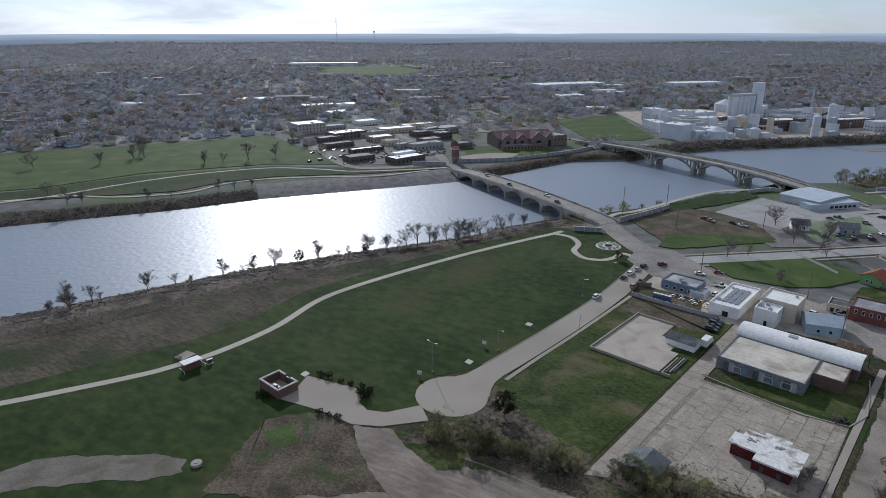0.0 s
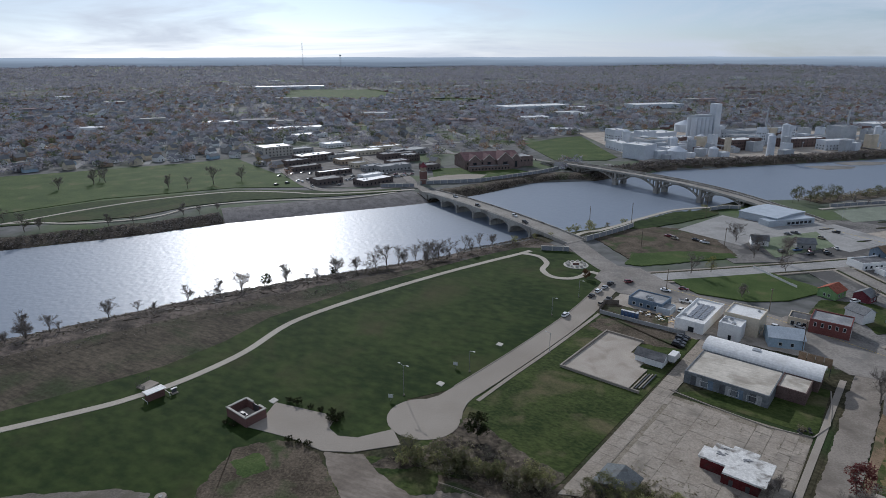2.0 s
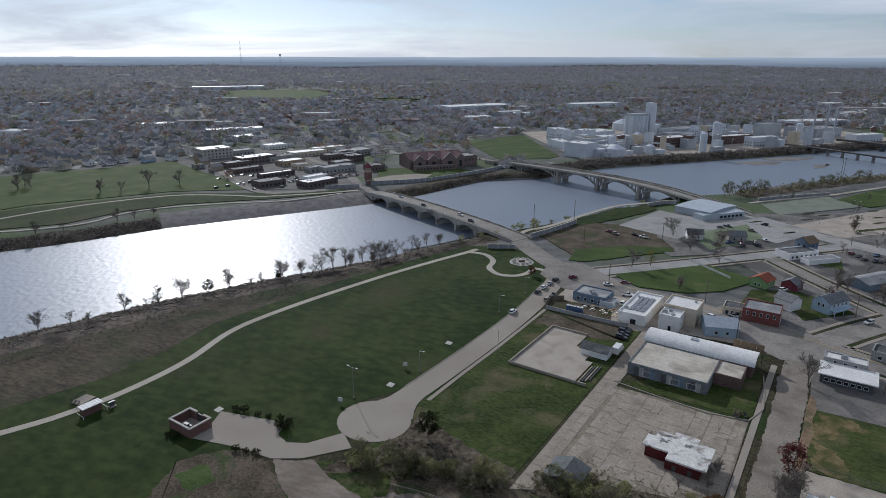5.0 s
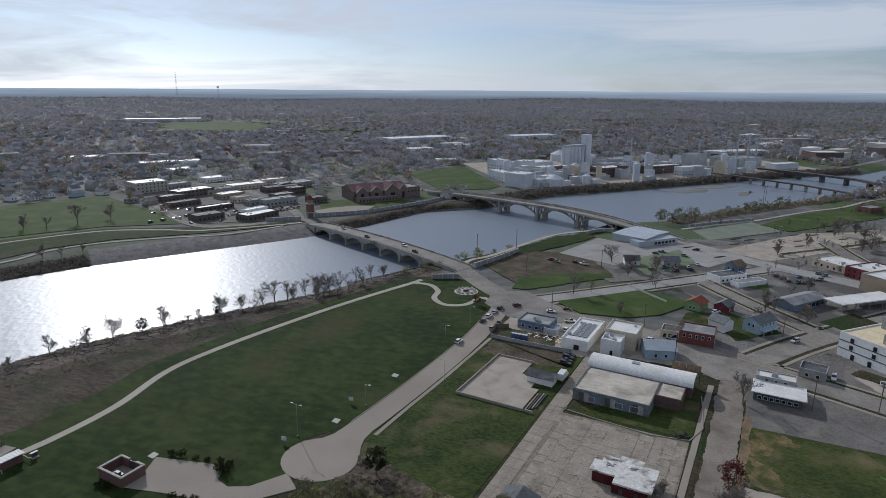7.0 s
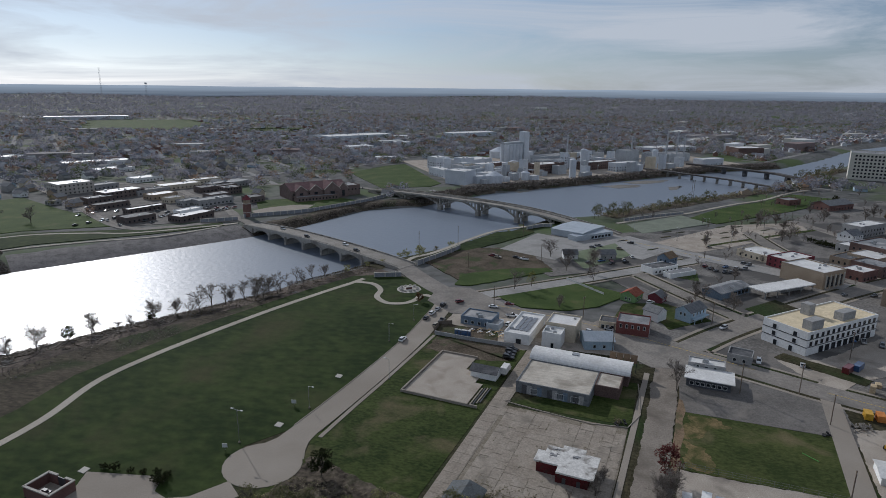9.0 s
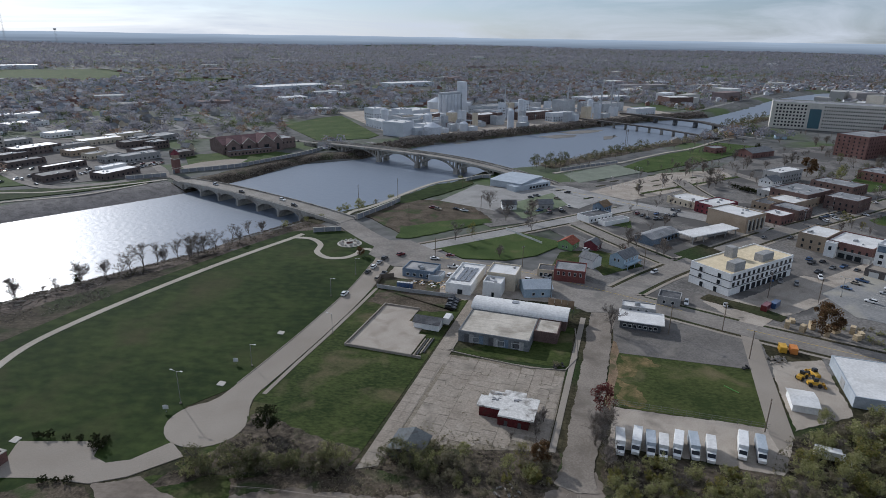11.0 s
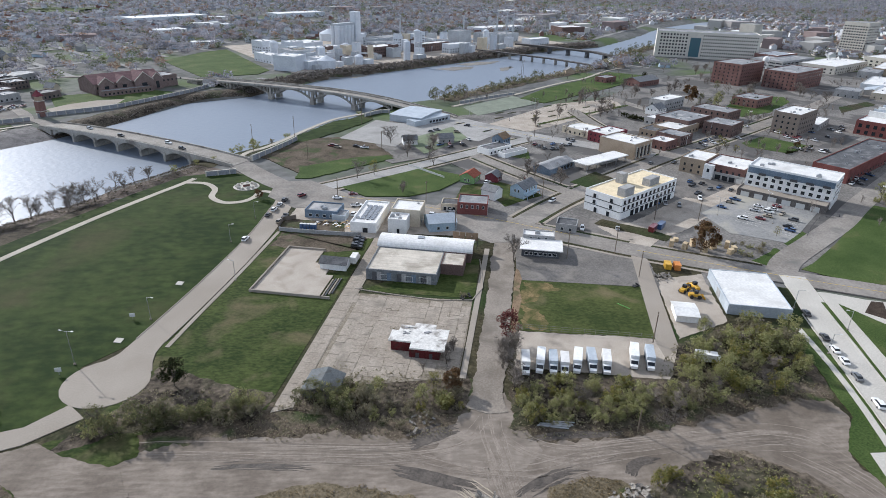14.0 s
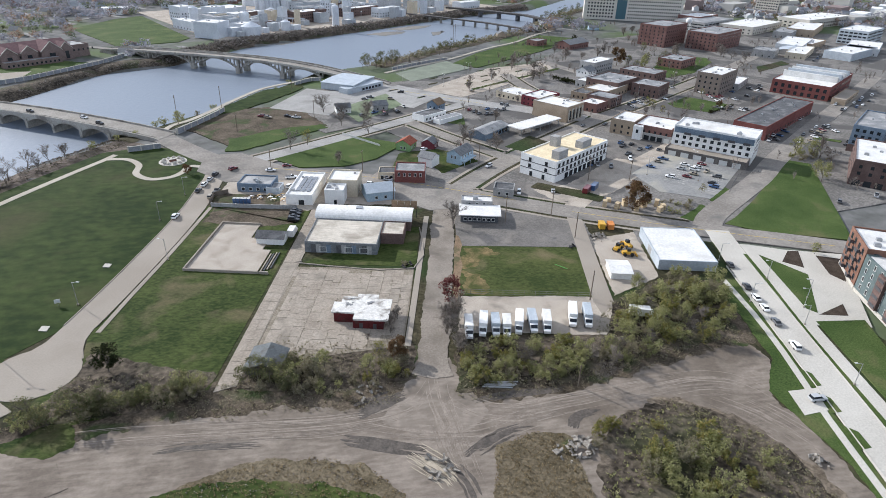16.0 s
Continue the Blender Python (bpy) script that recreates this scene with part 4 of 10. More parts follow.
# warehouse group with low and barrel roofs
DIRTYROOF = surface("pale_dirty_roof", (0.42, 0.38, 0.32), (0.58, 0.535, 0.46), 0.12, 1.2, spots=(0.3, 0.268, 0.222), spot_scale=0.13, spot_edge=(0.5, 0.7), streak=5.0, grain=0.1)
PANELWALL = surface("weathered_panel", (0.13, 0.14, 0.148), (0.215, 0.225, 0.232), 0.4, 1.5, grain=0.15)
wh = flat_block("warehouse", "low white-roofed warehouse with a weathered grey panel front", "warehouse", AB(193, -54.5), NEARTURN, 26, 20, 4.2, PANELWALL, DIRTYROOF, [("S", 4, 9, 1, 0.8, 2.4, 1.8), ("S", 13, 24, 2, 0.8, 3.0, 1.9)], 0.35)
for k in range(14):
    part("front_panel", box(bmesh.new(), 0.4 + k * 1.83, 2.1 + k * 1.83, -0.09, -0.01, 0.3, 3.6), (PANELWALL, DARKROOF, GREYWALL, PANELWALL, BLUEWALL)[k % 5], wh)
wh2 = flat_block("warehouse", "pale flat-roofed warehouse wing", "warehouse", AB(202, -28.4), NEARTURN, 8.5, 11, 4.2, DARKBRICK, DIRTYROOF, (), 0.3)
barrel = tagged(new("barrel_warehouse"), "long warehouse with a white barrel-vaulted roof", "warehouse")
barrel.matrix_world = pose(*AB(213.5, -55), 0.1, 0, 0, NEARTURN)
bm = bmesh.new()
arc = [(5.2 - 5.2 * math.cos(k * math.pi / 12), 4.2 + 2.6 * math.sin(k * math.pi / 12)) for k in range(13)]
ring = [(0, 0), *arc, (10.4, 0)]
a, b = [bm.verts.new((0.2, y, z)) for y, z in ring], [bm.verts.new((36.8, y, z)) for y, z in ring]
bm.faces.new(a[::-1]), bm.faces.new(b)
for k in range(len(ring)):
    bm.faces.new((a[k], a[(k + 1) % len(ring)], b[(k + 1) % len(ring)], b[k]))
bmesh.ops.recalc_face_normals(bm, faces=bm.faces)
part("wall", bm, DARKBRICK, barrel)
bm = bmesh.new()
lo, hi = [(y, z + 0.02) for y, z in arc], [(5.2 + (y - 5.2) * 1.05, z + 0.2) for y, z in arc]
rows = [[bm.verts.new((x, y, z)) for y, z in lo + hi[::-1]] for x in (-0.3, 37.3)]
n = len(rows[0])
for k in range(n):
    bm.faces.new((rows[0][k], rows[0][(k + 1) % n], rows[1][(k + 1) % n], rows[1][k]))
for r in rows:
    for k in range(12):
        bm.faces.new((r[k], r[k + 1], r[n - 2 - k], r[n - 1 - k]))
bmesh.ops.recalc_face_normals(bm, faces=bm.faces)
part("roof", bm, WHITEROOF, barrel)
part("roof_hatch", box(bmesh.new(), 15, 17.5, 4.2, 6.2, 6.7, 7.3), STEEL, barrel)

# red hut with a patched white roof
hut = tagged(new("red_hut"), "small red-walled building with a patched white stepped roof", "building")
hut.matrix_world = pose(*AB(147, -36), 0.1, 0, 0, NEARTURN)
L1 = [(0, 3), (6.5, 3), (6.5, 0), (16, 0), (16, 10.5), (12, 10.5), (12, 12.5), (6, 12.5), (6, 11), (2, 11), (2, 8), (0, 8)]
part("wall", prism(bmesh.new(), [(8 + (x - 8) * 0.94, 6.2 + (y - 6.2) * 0.94) for x, y in L1], 0, 3.4), REDPAINT, hut)
part("roof", prism(bmesh.new(), [(-0.3 + x * 1.08, -0.2 + y * 1.1) for x, y in L1], 3.4, 3.9), surface("stained_roof", (0.52, 0.505, 0.475), (0.68, 0.665, 0.63), 0.4, 1.5, spots=(0.2, 0.182, 0.16), spot_scale=0.3, spot_edge=(0.52, 0.66), grain=0.15), hut)
rnd = random.Random(4)
for k in range(12):
    x, y = 3 + rnd.random() * (4 if k < 7 else 9), 6.5 + rnd.random() * 4.2
    part("roof_patch", prism(bmesh.new(), [(x + math.cos(q) * rnd.uniform(0.3, 0.9), y + math.sin(q) * rnd.uniform(0.2, 0.6)) for q in (0.2, 1.3, 2.4, 3.6, 4.5, 5.6)], 3.9, 3.92 + k * 0.012), GREYROOF if k % 3 else DARKROOF, hut)
for side, s in (("S", 9), ("S", 13)):
    shared("door", mesh_of("door", box(bmesh.new(), -0.5, 0.5, -0.05, 0.05, 0, 2.1), DARKTRIM), hut, pose(s, 0.33, 0.0))

# concrete foundation pad with a kerb wall
pad = tagged(new("foundation_pad"), "bare concrete building pad with a low kerb wall", "foundation")
pad.matrix_world = pose(*AB(176, -92), 0.25, 0, 0, NEARTURN)
part("slab", prism(bmesh.new(), [(0.6, 0.6), (25, 0.6), (25, 17), (22, 17), (22, 26), (15, 26), (15, 37), (0.6, 37)], 0, 0.35), surface("pad_concrete", (0.34, 0.298, 0.25), (0.42, 0.375, 0.32), 0.12, 3.0, bump=0.05, spots=(0.28, 0.24, 0.195), spot_scale=0.15, spot_edge=(0.52, 0.75)), pad)
for x0, x1, y0, y1 in ((0, 26, 0, 0.5), (0, 0.5, 0.5, 37.5), (0.5, 15.5, 37, 37.5), (25.5, 29, 0, 0.5)):
    part("kerb_wall", box(bmesh.new(), x0, x1, y0, y1, 0, 1.0), CONCRETE, pad)
for k in range(4):
    part("old_footing", box(bmesh.new(), 25.8 + k * 0.9, 26.2 + k * 0.9, 1 + k, 14 + k * 0.5, 0, 0.5), DARKTRIM if k % 2 else OLDCONC, pad)

gable_house("shed", "white shed with a dark gable roof", AB(197.5, -73.5), NEARTURN, 10, 6, 2.9, 1.5, WHITEWALL, DARKROOF, category="shed")
PVGLASS = plain("solar_glass", (0.2, 0.21, 0.23), 0.25)
solar = flat_block("solar_hall", "long white building with rows of solar panels", "building", AB(234.5, -72.5), NEARTURN, 11.2, 27, 4.2, WHITEWALL, WHITEROOF, [("W", 2, 25, 5, 2.2, 0.9, 0.9), ("S", 4, 9, 1, 0.1, 2.2, 2.3)], 0.6, units=2)
for r in range(3):
    for k in range(9):
        part("solar_panel", box(bmesh.new(), 3.0 + r * 2.2, 4.7 + r * 2.2, 5 + k * 1.9, 6.7 + k * 1.9, 4.45, 4.55), PVGLASS, solar)
flat_block("white_shop", "small white block building with roof vents", "building", AB(236.5, -56.5), NEARTURN, 8, 8, 6.2, WHITEWALL, WHITEROOF, [("S", 3.5, 5.5, 1, 0.1, 1.1, 2.1)], 0.5, units=3)
flat_block("white_shop", "white two-part block building with a pale brick side", "building", AB(245, -57), NEARTURN, 13, 13, 7.4, CREAMWALL, WHITEROOF, [("E", 1, 12, 3, 1.2, 1.0, 1.4)], 0.6, units=1)
bl = flat_block("corner_bar", "low blue-grey corner building with a patio", "building", AB(246, -97), NEARTURN, 15, 11, 3.6, BLUEWALL, GREYROOF, [("S", 1, 14, 4, 1.0, 1.3, 1.2)], 0.5, units=2)
flat_block("bar_annex", "white and grey annex of the corner building", "building", AB(244.5, -84), NEARTURN, 6, 7, 2.8, METAL, GREYROOF, (), 0.3)
gable_house("barn", "pale blue metal shed with a bright sloping roof", AB(240, -39), NEARTURN + 22, 12, 11, 4.2, 2.2, PALEBLUE, METAL, [("S", 2, 10, 2, 1.2, 1.0, 1.2)], category="shed")
bill = tagged(new("billboard"), "row of brown boarded billboard panels seen from behind", "billboard")
bill.matrix_world = pose(*AB(226, -27), 0.1, 0, 0, NEARTURN)
for k in range(4):
    part("panel", box(bmesh.new(), k * 2.6, k * 2.6 + 2.4, 0, 0.15, 4.2, 7.6), surface("plywood", (0.17, 0.12, 0.08), (0.26, 0.19, 0.13), 0.5, 3.0), bill) if k == 0 else shared("panel", bill.children[0].data, bill, pose(k * 2.6, 0, 0))
for k in range(4):
    part("post", box(bmesh.new(), k * 3.2 + 0.3, k * 3.2 + 0.5, 0.2, 0.4, 0, 7.6), DARKTRIM, bill)

kiosk = flat_block("corner_shop", "small corner shop with curved white roof and dark fascia", "shop", AB(224, 1), NEARTURN, 15, 10, 3.4, surface("charcoal_siding", (0.07, 0.075, 0.085), (0.12, 0.125, 0.135), 0.4, 2.5), WHITEROOF, [("S", 1, 14, 7, 1.1, 1.2, 1.1)], 0.2, trim=TRIM)
part("roof_overhang", box(bmesh.new(), -0.8, 16.2, -1.2, 10.02, 3.62, 3.95), WHITEROOF, kiosk)
flat_block("shop_loft", "raised back part of the corner shop with a white roof", "shop", AB(234, 1), NEARTURN, 13, 6, 5.0, GREYWALL, WHITEROOF, [("S", 2, 11, 3, 3.9, 0.9, 0.7)], 0.4, units=1)
flat_block("small_office", "small grey flat-roofed office", "building", AB(253, 15), NEARTURN - 8, 9, 8, 3.4, GREYWALL, DARKROOF, [("S", 1, 8, 2, 1.0, 1.1, 1.2), ("W", 1, 7, 2, 1.0, 1.1, 1.2)], 0.5)
bb = flat_block("brick_tavern", "red brick two-storey corner building with white-framed shopfront", "building", AB(264, -30), NEARTURN + 2, 14, 12, 5.6, REDBRICK, GREYROOF, storeys("S", 14, 5, 1, 0.8, 1.5, 3.4) + storeys("E", 12, 5, 1, 0.8, 1.5, 3.4) + storeys("E", 12, 4, 1, 1.8, 2.0, 0.4), 0.5)
flat_block("tavern_shop", "low cream shop beside the brick corner building", "shop", AB(267, -38), NEARTURN + 2, 8, 8, 3.4, CREAMWALL, DARKROOF, storeys("S", 8, 3, 1, 1.3, 1.7, 0.5), 0.4)

# three-storey block under construction
wt = flat_block("white_block", "three-storey building under construction in white wrap with a tan deck roof", "building", AB(271.5, 44.5), 8, 49, 20, 10.0, WHITEWALL, TANROOF,
                [q for k in range(2) for q in storeys("S", 49, 13, 1, 1.5, 1.7, 4.3 + 3.1 * k)] + storeys("W", 20, 2, 2, 1.3, 1.6, 4.3, 3.1) + [("S", 8, 46, 9, 0.2, 2.6, 2.7), ("W", 3, 17, 2, 0.2, 1.3, 2.2)], 0.5, trim=DARKTRIM)
for x, y, w, d, hh in ((4, 1.5, 8, 4, 4.0), (27, 2.5, 9, 4, 3.6), (20, 13, 4, 4, 5.0)):
    part("roof_tower", box(bmesh.new(), x, x + w, y, y + d, 10, 10 + hh), GREYWALL, wt)
for z in (3.6, 6.9):
    part("belt_course", box(bmesh.new(), -0.06, 49.06, -0.06, 20.06, z, z + 0.35), DARKTRIM, wt)

# houses between the streets
gable_house("dwelling", "green clapboard cottage with a red roof", (189, 246), 30, 9, 8, 3.6, 2.2, GREENWALL, REDSHINGLE, [("S", 1, 8, 2, 1.0, 0.9, 1.3), ("W", 2, 6, 2, 1.0, 0.8, 1.2)])
gable_house("dwelling", "small dark red cottage", (201, 241), 30, 7, 7, 3.3, 2.0, MAROON, SHINGLE, [("S", 1, 6, 2, 1.0, 0.8, 1.2)])
gable_house("dwelling", "pale blue two-storey house with a grey roof", (196, 214), 18, 13, 8, 5.4, 2.4, PALEBLUE, SHINGLE, [("S", 1, 12, 4, 3.4, 0.8, 1.3), ("S", 1, 12, 4, 0.8, 0.8, 1.3), ("W", 2, 6, 2, 3.2, 0.8, 1.3)], chimney=True, porch=True)
gable_house("dwelling", "white house wing with a grey gable", (189, 222), 108, 8, 7, 4.6, 2.2, WHITEWALL, SHINGLE, [("S", 1, 7, 2, 2.6, 0.8, 1.2)])
gable_house("dwelling", "dark blue two-storey house with a brown roof", (247, 293), 20, 9, 8, 6.2, 2.6, BLUEWALL, surface("brown_shingle", (0.16, 0.11, 0.07), (0.25, 0.18, 0.12), 0.6, 2.5), [("S", 1, 8, 3, 3.6, 0.8, 1.3), ("W", 1, 7, 2, 3.6, 0.8, 1.3)])
flat_block("restaurant", "low white and grey restaurant with ornate parapet", "restaurant", (229, 284), 8, 20, 10, 3.6, WHITEWALL, DARKROOF, storeys("S", 20, 6, 1, 1.2, 1.3, 1.0), 0.5)
flat_block("low_garage", "long low white garage", "garage", (234, 275), 6, 20, 6, 2.8, WHITEWALL, GREYROOF, (), 0.2)
gable_house("workshop", "blue-green workshop with large windows under a red and grey roof", (234, 236), 14, 26, 11, 3.6, 1.6, BLUEWALL, GREYROOF, [("S", 8, 25, 5, 0.6, 2.6, 2.0)], category="workshop")
metal = gable_house("metal_shop", "long pale blue-grey metal building with a low gable roof", (222, 394), -60, 26, 34, 4.8, 0.7, METAL, METAL, (), category="building")
flat_block("metal_shop_wing", "low front wing of the metal building with large windows", "building", (228, 368), 12, 36, 9, 3.8, METAL, METAL, [("S", 14, 34, 6, 0.8, 2.4, 1.6)], 0.2)
gable_house("dwelling", "white frame house with a grey roof among bare trees", (196, 330), -20, 9, 7, 3.6, 2.2, WHITEWALL, SHINGLE, [("S", 1, 8, 2, 1.0, 0.8, 1.2)])
gable_house("dwelling", "grey frame house among bare trees", (218, 322), -15, 10, 8, 3.6, 2.2, GREYWALL, SHINGLE, [("S", 1, 9, 2, 1.0, 0.8, 1.2)])

# pump house enclosure and shelter by the river path
pump = tagged(new("brick_enclosure"), "open-topped red brick enclosure with pale coping round machinery", "enclosure")
pump.matrix_world = pose(*AB(84, -145), 0.3, 0, 0, 48 - 90 + 90)
for x0, x1, y0, y1 in ((0, 7.2, 0, 0.4), (0, 7.2, 9.6, 10), (0, 0.4, 0.4, 9.6), (6.8, 7.2, 0.4, 3.2), (6.8, 7.2, 6.4, 9.6)):
    w_ = part("wall", box(bmesh.new(), x0, x1, y0, y1, 0, 3.0), BRICK, pump)
    part("coping", box(bmesh.new(), x0 - 0.12, x1 + 0.12, y0 - 0.12, y1 + 0.12, 3.0, 3.3), STONE, w_)
part("machinery", box(box(bmesh.new(), 1.5, 3.2, 3.5, 6.5, 0, 1.6), 1.9, 2.8, 4.2, 5.8, 1.6, 2.2), DARKTRIM, pump)
part("pump", box(bmesh.new(), 4.4, 5.4, 2.2, 3.2, 0, 1.2), STEEL, pump)
part("floor_slab", box(bmesh.new(), 0.4, 6.8, 0.4, 9.6, 0, 0.15), CONCRETE, pump)
part("gate", box(bmesh.new(), 6.95, 7.1, 3.25, 6.35, 0, 2.7), DARKTRIM, pump)
sh = tagged(new("path_shelter"), "small brick shelter with a white ribbed roof and railings", "shelter")
sh.matrix_world = pose(*AB(72.5, -181.5), 0.3, 0, 0, 47)
part("wall", box(bmesh.new(), 0, 5.4, 0, 2.4, 0, 2.6), BRICK, sh)
part("roof", box(bmesh.new(), -0.5, 5.9, -0.5, 2.9, 2.6, 2.8), WHITEROOF, sh)
rib = mesh_of("roof_rib", box(bmesh.new(), 0, 0.12, -0.5, 2.9, 2.8, 2.92), WHITEROOF)
for k in range(7):
    shared("roof_rib", rib, sh, pose(-0.4 + k * 0.95, 0, 0))
for x in (-1.0, 6.2):
    part("railing", box(box(bmesh.new(), x, x + 0.12, -1.5, 2.2, 0.9, 1.05), x, x + 0.12, -1.5, -1.35, 0, 1.0), TRIM, sh)
kio = tagged(new("info_kiosk"), "small dark info kiosk beside the path", "kiosk")
kio.matrix_world = pose(*AB(80.5, -180.5), 0.3, 0, 0, 47)
part("plinth", box(bmesh.new(), -1.0, 1.0, -0.8, 0.8, 0, 0.3), CONCRETE, kio)
part("board", box(bmesh.new(), -0.8, 0.8, -0.1, 0.1, 0.3, 1.7), DARKTRIM, kio)
part("cap", box(bmesh.new(), -1.0, 1.0, -0.4, 0.4, 1.7, 1.85), TRIM, kio)
deck = tagged(new("overlook_deck"), "small fenced overlook deck beside the path", "deck")
deck.matrix_world = pose(*AB(75, -189), 0.3, 0, 0, 60)
part("platform", box(bmesh.new(), 0, 5.5, 0, 4.5, 0, 0.3), CONCRETE, deck)
for k in range(8):
    part("picket", box(bmesh.new(), k * 0.75, k * 0.75 + 0.12, 4.3, 4.42, 0.3, 1.9), DARKTRIM, deck)
    part("picket", box(bmesh.new(), -0.1, 0.02, k * 0.6, k * 0.6 + 0.12, 0.3, 1.9), DARKTRIM, deck)

# ---- bridges and flood walls ----
BRIDGE = surface("bridge_concrete", (0.3, 0.28, 0.25), (0.42, 0.4, 0.36), 0.1, 1.0, bump=0.2, spots=(0.2, 0.185, 0.165), spot_scale=0.12)
DECK = surface("bridge_deck", (0.23, 0.21, 0.185), (0.32, 0.3, 0.27), 0.1, 1.0)


def along(line):
    """Length table and a function from metres along the line to place and direction."""
    pts = [Vector(p) for p in line]
    cum = [0.0]
    for p, q in zip(pts, pts[1:]):
        cum.append(cum[-1] + (q.xy - p.xy).length)

    def at(s):
        s = min(max(s, 0), cum[-1])
        k = max(j for j in range(len(pts) - 1) if cum[j] <= s + 1e-9)
        t = (s - cum[k]) / max(cum[k + 1] - cum[k], 1e-9)
        return pts[k].lerp(pts[k + 1], t), (pts[k + 1] - pts[k]).xy.normalized().to_3d()
    return cum[-1], at


def sweep(bm, at, s0, s1, n, section):
    """Extrude a section of (offset, height) points, which may depend on the fraction, along the line."""
    rows = []
    for k in range(n + 1):
        s = s0 + (s1 - s0) * k / n
        p, d = at(s)
        nrm = Vector((d.y, -d.x, 0))
        rows.append([bm.verts.new(p + nrm * o + Vector((0, 0, z))) for o, z in section(k / n, p.z)])
    m = len(rows[0])
    for r, q in zip(rows, rows[1:]):
        for k in range(m):
            bm.faces.new((r[k], r[(k + 1) % m], q[(k + 1) % m], q[k]))
    bm.faces.new(rows[0])
    bm.faces.new(rows[-1])
    bmesh.ops.recalc_face_normals(bm, faces=bm.faces)
    return bm


def rect(o0, o1, z0, z1):
    return lambda u, z: [(o0, z0), (o1, z0), (o1, z1), (o0, z1)]


def put_box(root, name, at, s, o0, o1, half, z0, z1, material):
    """A box across the line at s metres; absolute heights."""
    p, d = at(s)
    bm = box(bmesh.new(), -half, half, o0, o1, z0, z1)
    bmesh.ops.transform(bm, matrix=Matrix.Translation((p.x, p.y, 0)) @ Matrix.Rotation(math.atan2(d.y, d.x), 4, "Z") @ Matrix.Diagonal((1, -1, 1, 1)), verts=bm.verts)
    bmesh.ops.recalc_face_normals(bm, faces=bm.faces)
    return part(name, bm, material, root)


b1 = tagged(new("road_bridge"), "low concrete girder bridge with shallow arched spans", "bridge")
line1 = smooth_line([(12, 492, 0.5), (22, 474, 1.6), (37, 447, 2.7), (54, 417, 3.0), (74, 381, 2.6), (88, 356, 1.6), (96, 342, 0.6)], 6)
L1m, at1 = along(line1)
part("deck", sweep(bmesh.new(), at1, 0, L1m, 40, rect(-7.2, 7.2, -0.7, 0.0)), DECK, b1)
for o in (-7.4, 6.9):
    rail = part("parapet", sweep(bmesh.new(), at1, 0, L1m, 40, rect(o, o + 0.5, -0.9, 0.95)), BRIDGE, b1)
part("centre_kerb", sweep(bmesh.new(), at1, 4, L1m - 4, 30, rect(3.9, 4.2, 0, 0.25)), BRIDGE, b1)
spans = 7
s_a, s_b = 14, L1m - 12
for k in range(spans):
    q0, q1 = s_a + (s_b - s_a) * k / spans, s_a + (s_b - s_a) * (k + 1) / spans
    for o in (-7.0, -2.0, 3.0, 6.0):
        part("arch_girder", sweep(bmesh.new(), at1, q0, q1, 12, lambda u, z, o=o: [(o, -0.7), (o + 1.0, -0.7), (o + 1.0, -1.5 - 3.4 * abs(2 * u - 1) ** 2.3), (o, -1.5 - 3.4 * abs(2 * u - 1) ** 2.3)]), BRIDGE, b1)
for k in range(1, spans):
    s = s_a + (s_b - s_a) * k / spans
    put_box(b1, "pier", at1, s, -7.6, 7.6, 0.9, WATER - 2.6, 0.4, BRIDGE)
for s in (6, L1m - 6):
    put_box(b1, "abutment", at1, s, -7.6, 7.6, 6.5, WATER - 1, 0.3, BRIDGE)

b2 = tagged(new("arch_bridge"), "long concrete open-spandrel arch bridge", "bridge")
line2 = smooth_line([(140, 622, 2.0), (152, 598, 4.2), (176, 556, 6.0), (199, 518, 6.8), (222, 480, 6.8), (243, 440, 5.2), (262, 392, 1.6), (266, 378, 0.5)], 6)
L2m, at2 = along(line2)
part("deck", sweep(bmesh.new(), at2, 0, L2m, 50, rect(-8, 8, -0.8, 0.0)), DECK, b2)
for o in (-8.2, 7.8, -3.0):
    part("parapet", sweep(bmesh.new(), at2, 0, L2m, 50, rect(o, o + 0.4, -0.4 if o < -5 or o > 5 else 0, 1.0)), BRIDGE, b2)
piers2 = [52, 97, 141, 183]
stops2 = [12] + piers2 + [225]
for s in piers2:
    for o in (-7.5, 3.5):
        put_box(b2, "pier", at2, s, o, o + 4.0, 2.0, WATER - 2.6, -1.0, BRIDGE)
        put_box(b2, "pier_shaft", at2, s, o + 0.8, o + 3.2, 1.0, -1.0, at2(s)[0].z - 0.7, BRIDGE)
for q0, q1 in zip(stops2, stops2[1:]):
    for o in (-6.6, 4.6):
        part("arch_rib", sweep(bmesh.new(), at2, q0, q1, 16, lambda u, z, o=o: [(o, (-2.6 - z) + (z + 1.0) * (1 - (2 * u - 1) ** 2) - 0.0), (o + 2.0, (-2.6 - z) + (z + 1.0) * (1 - (2 * u - 1) ** 2)), (o + 2.0, (-1.5 - z) + (z + 0.8) * (1 - (2 * u - 1) ** 2)), (o, (-1.5 - z) + (z + 0.8) * (1 - (2 * u - 1) ** 2))]), BRIDGE, b2)
        for j in range(1, 12):
            if 4 < j < 8:
                continue
            s = q0 + (q1 - q0) * j / 12
            z = at2(s)[0].z
            u = j / 12
            put_box(b2, "spandrel_column", at2, s, o + 0.5, o + 1.5, 0.35, -1.6 + (z + 0.8) * (1 - (2 * u - 1) ** 2), z - 0.7, BRIDGE)
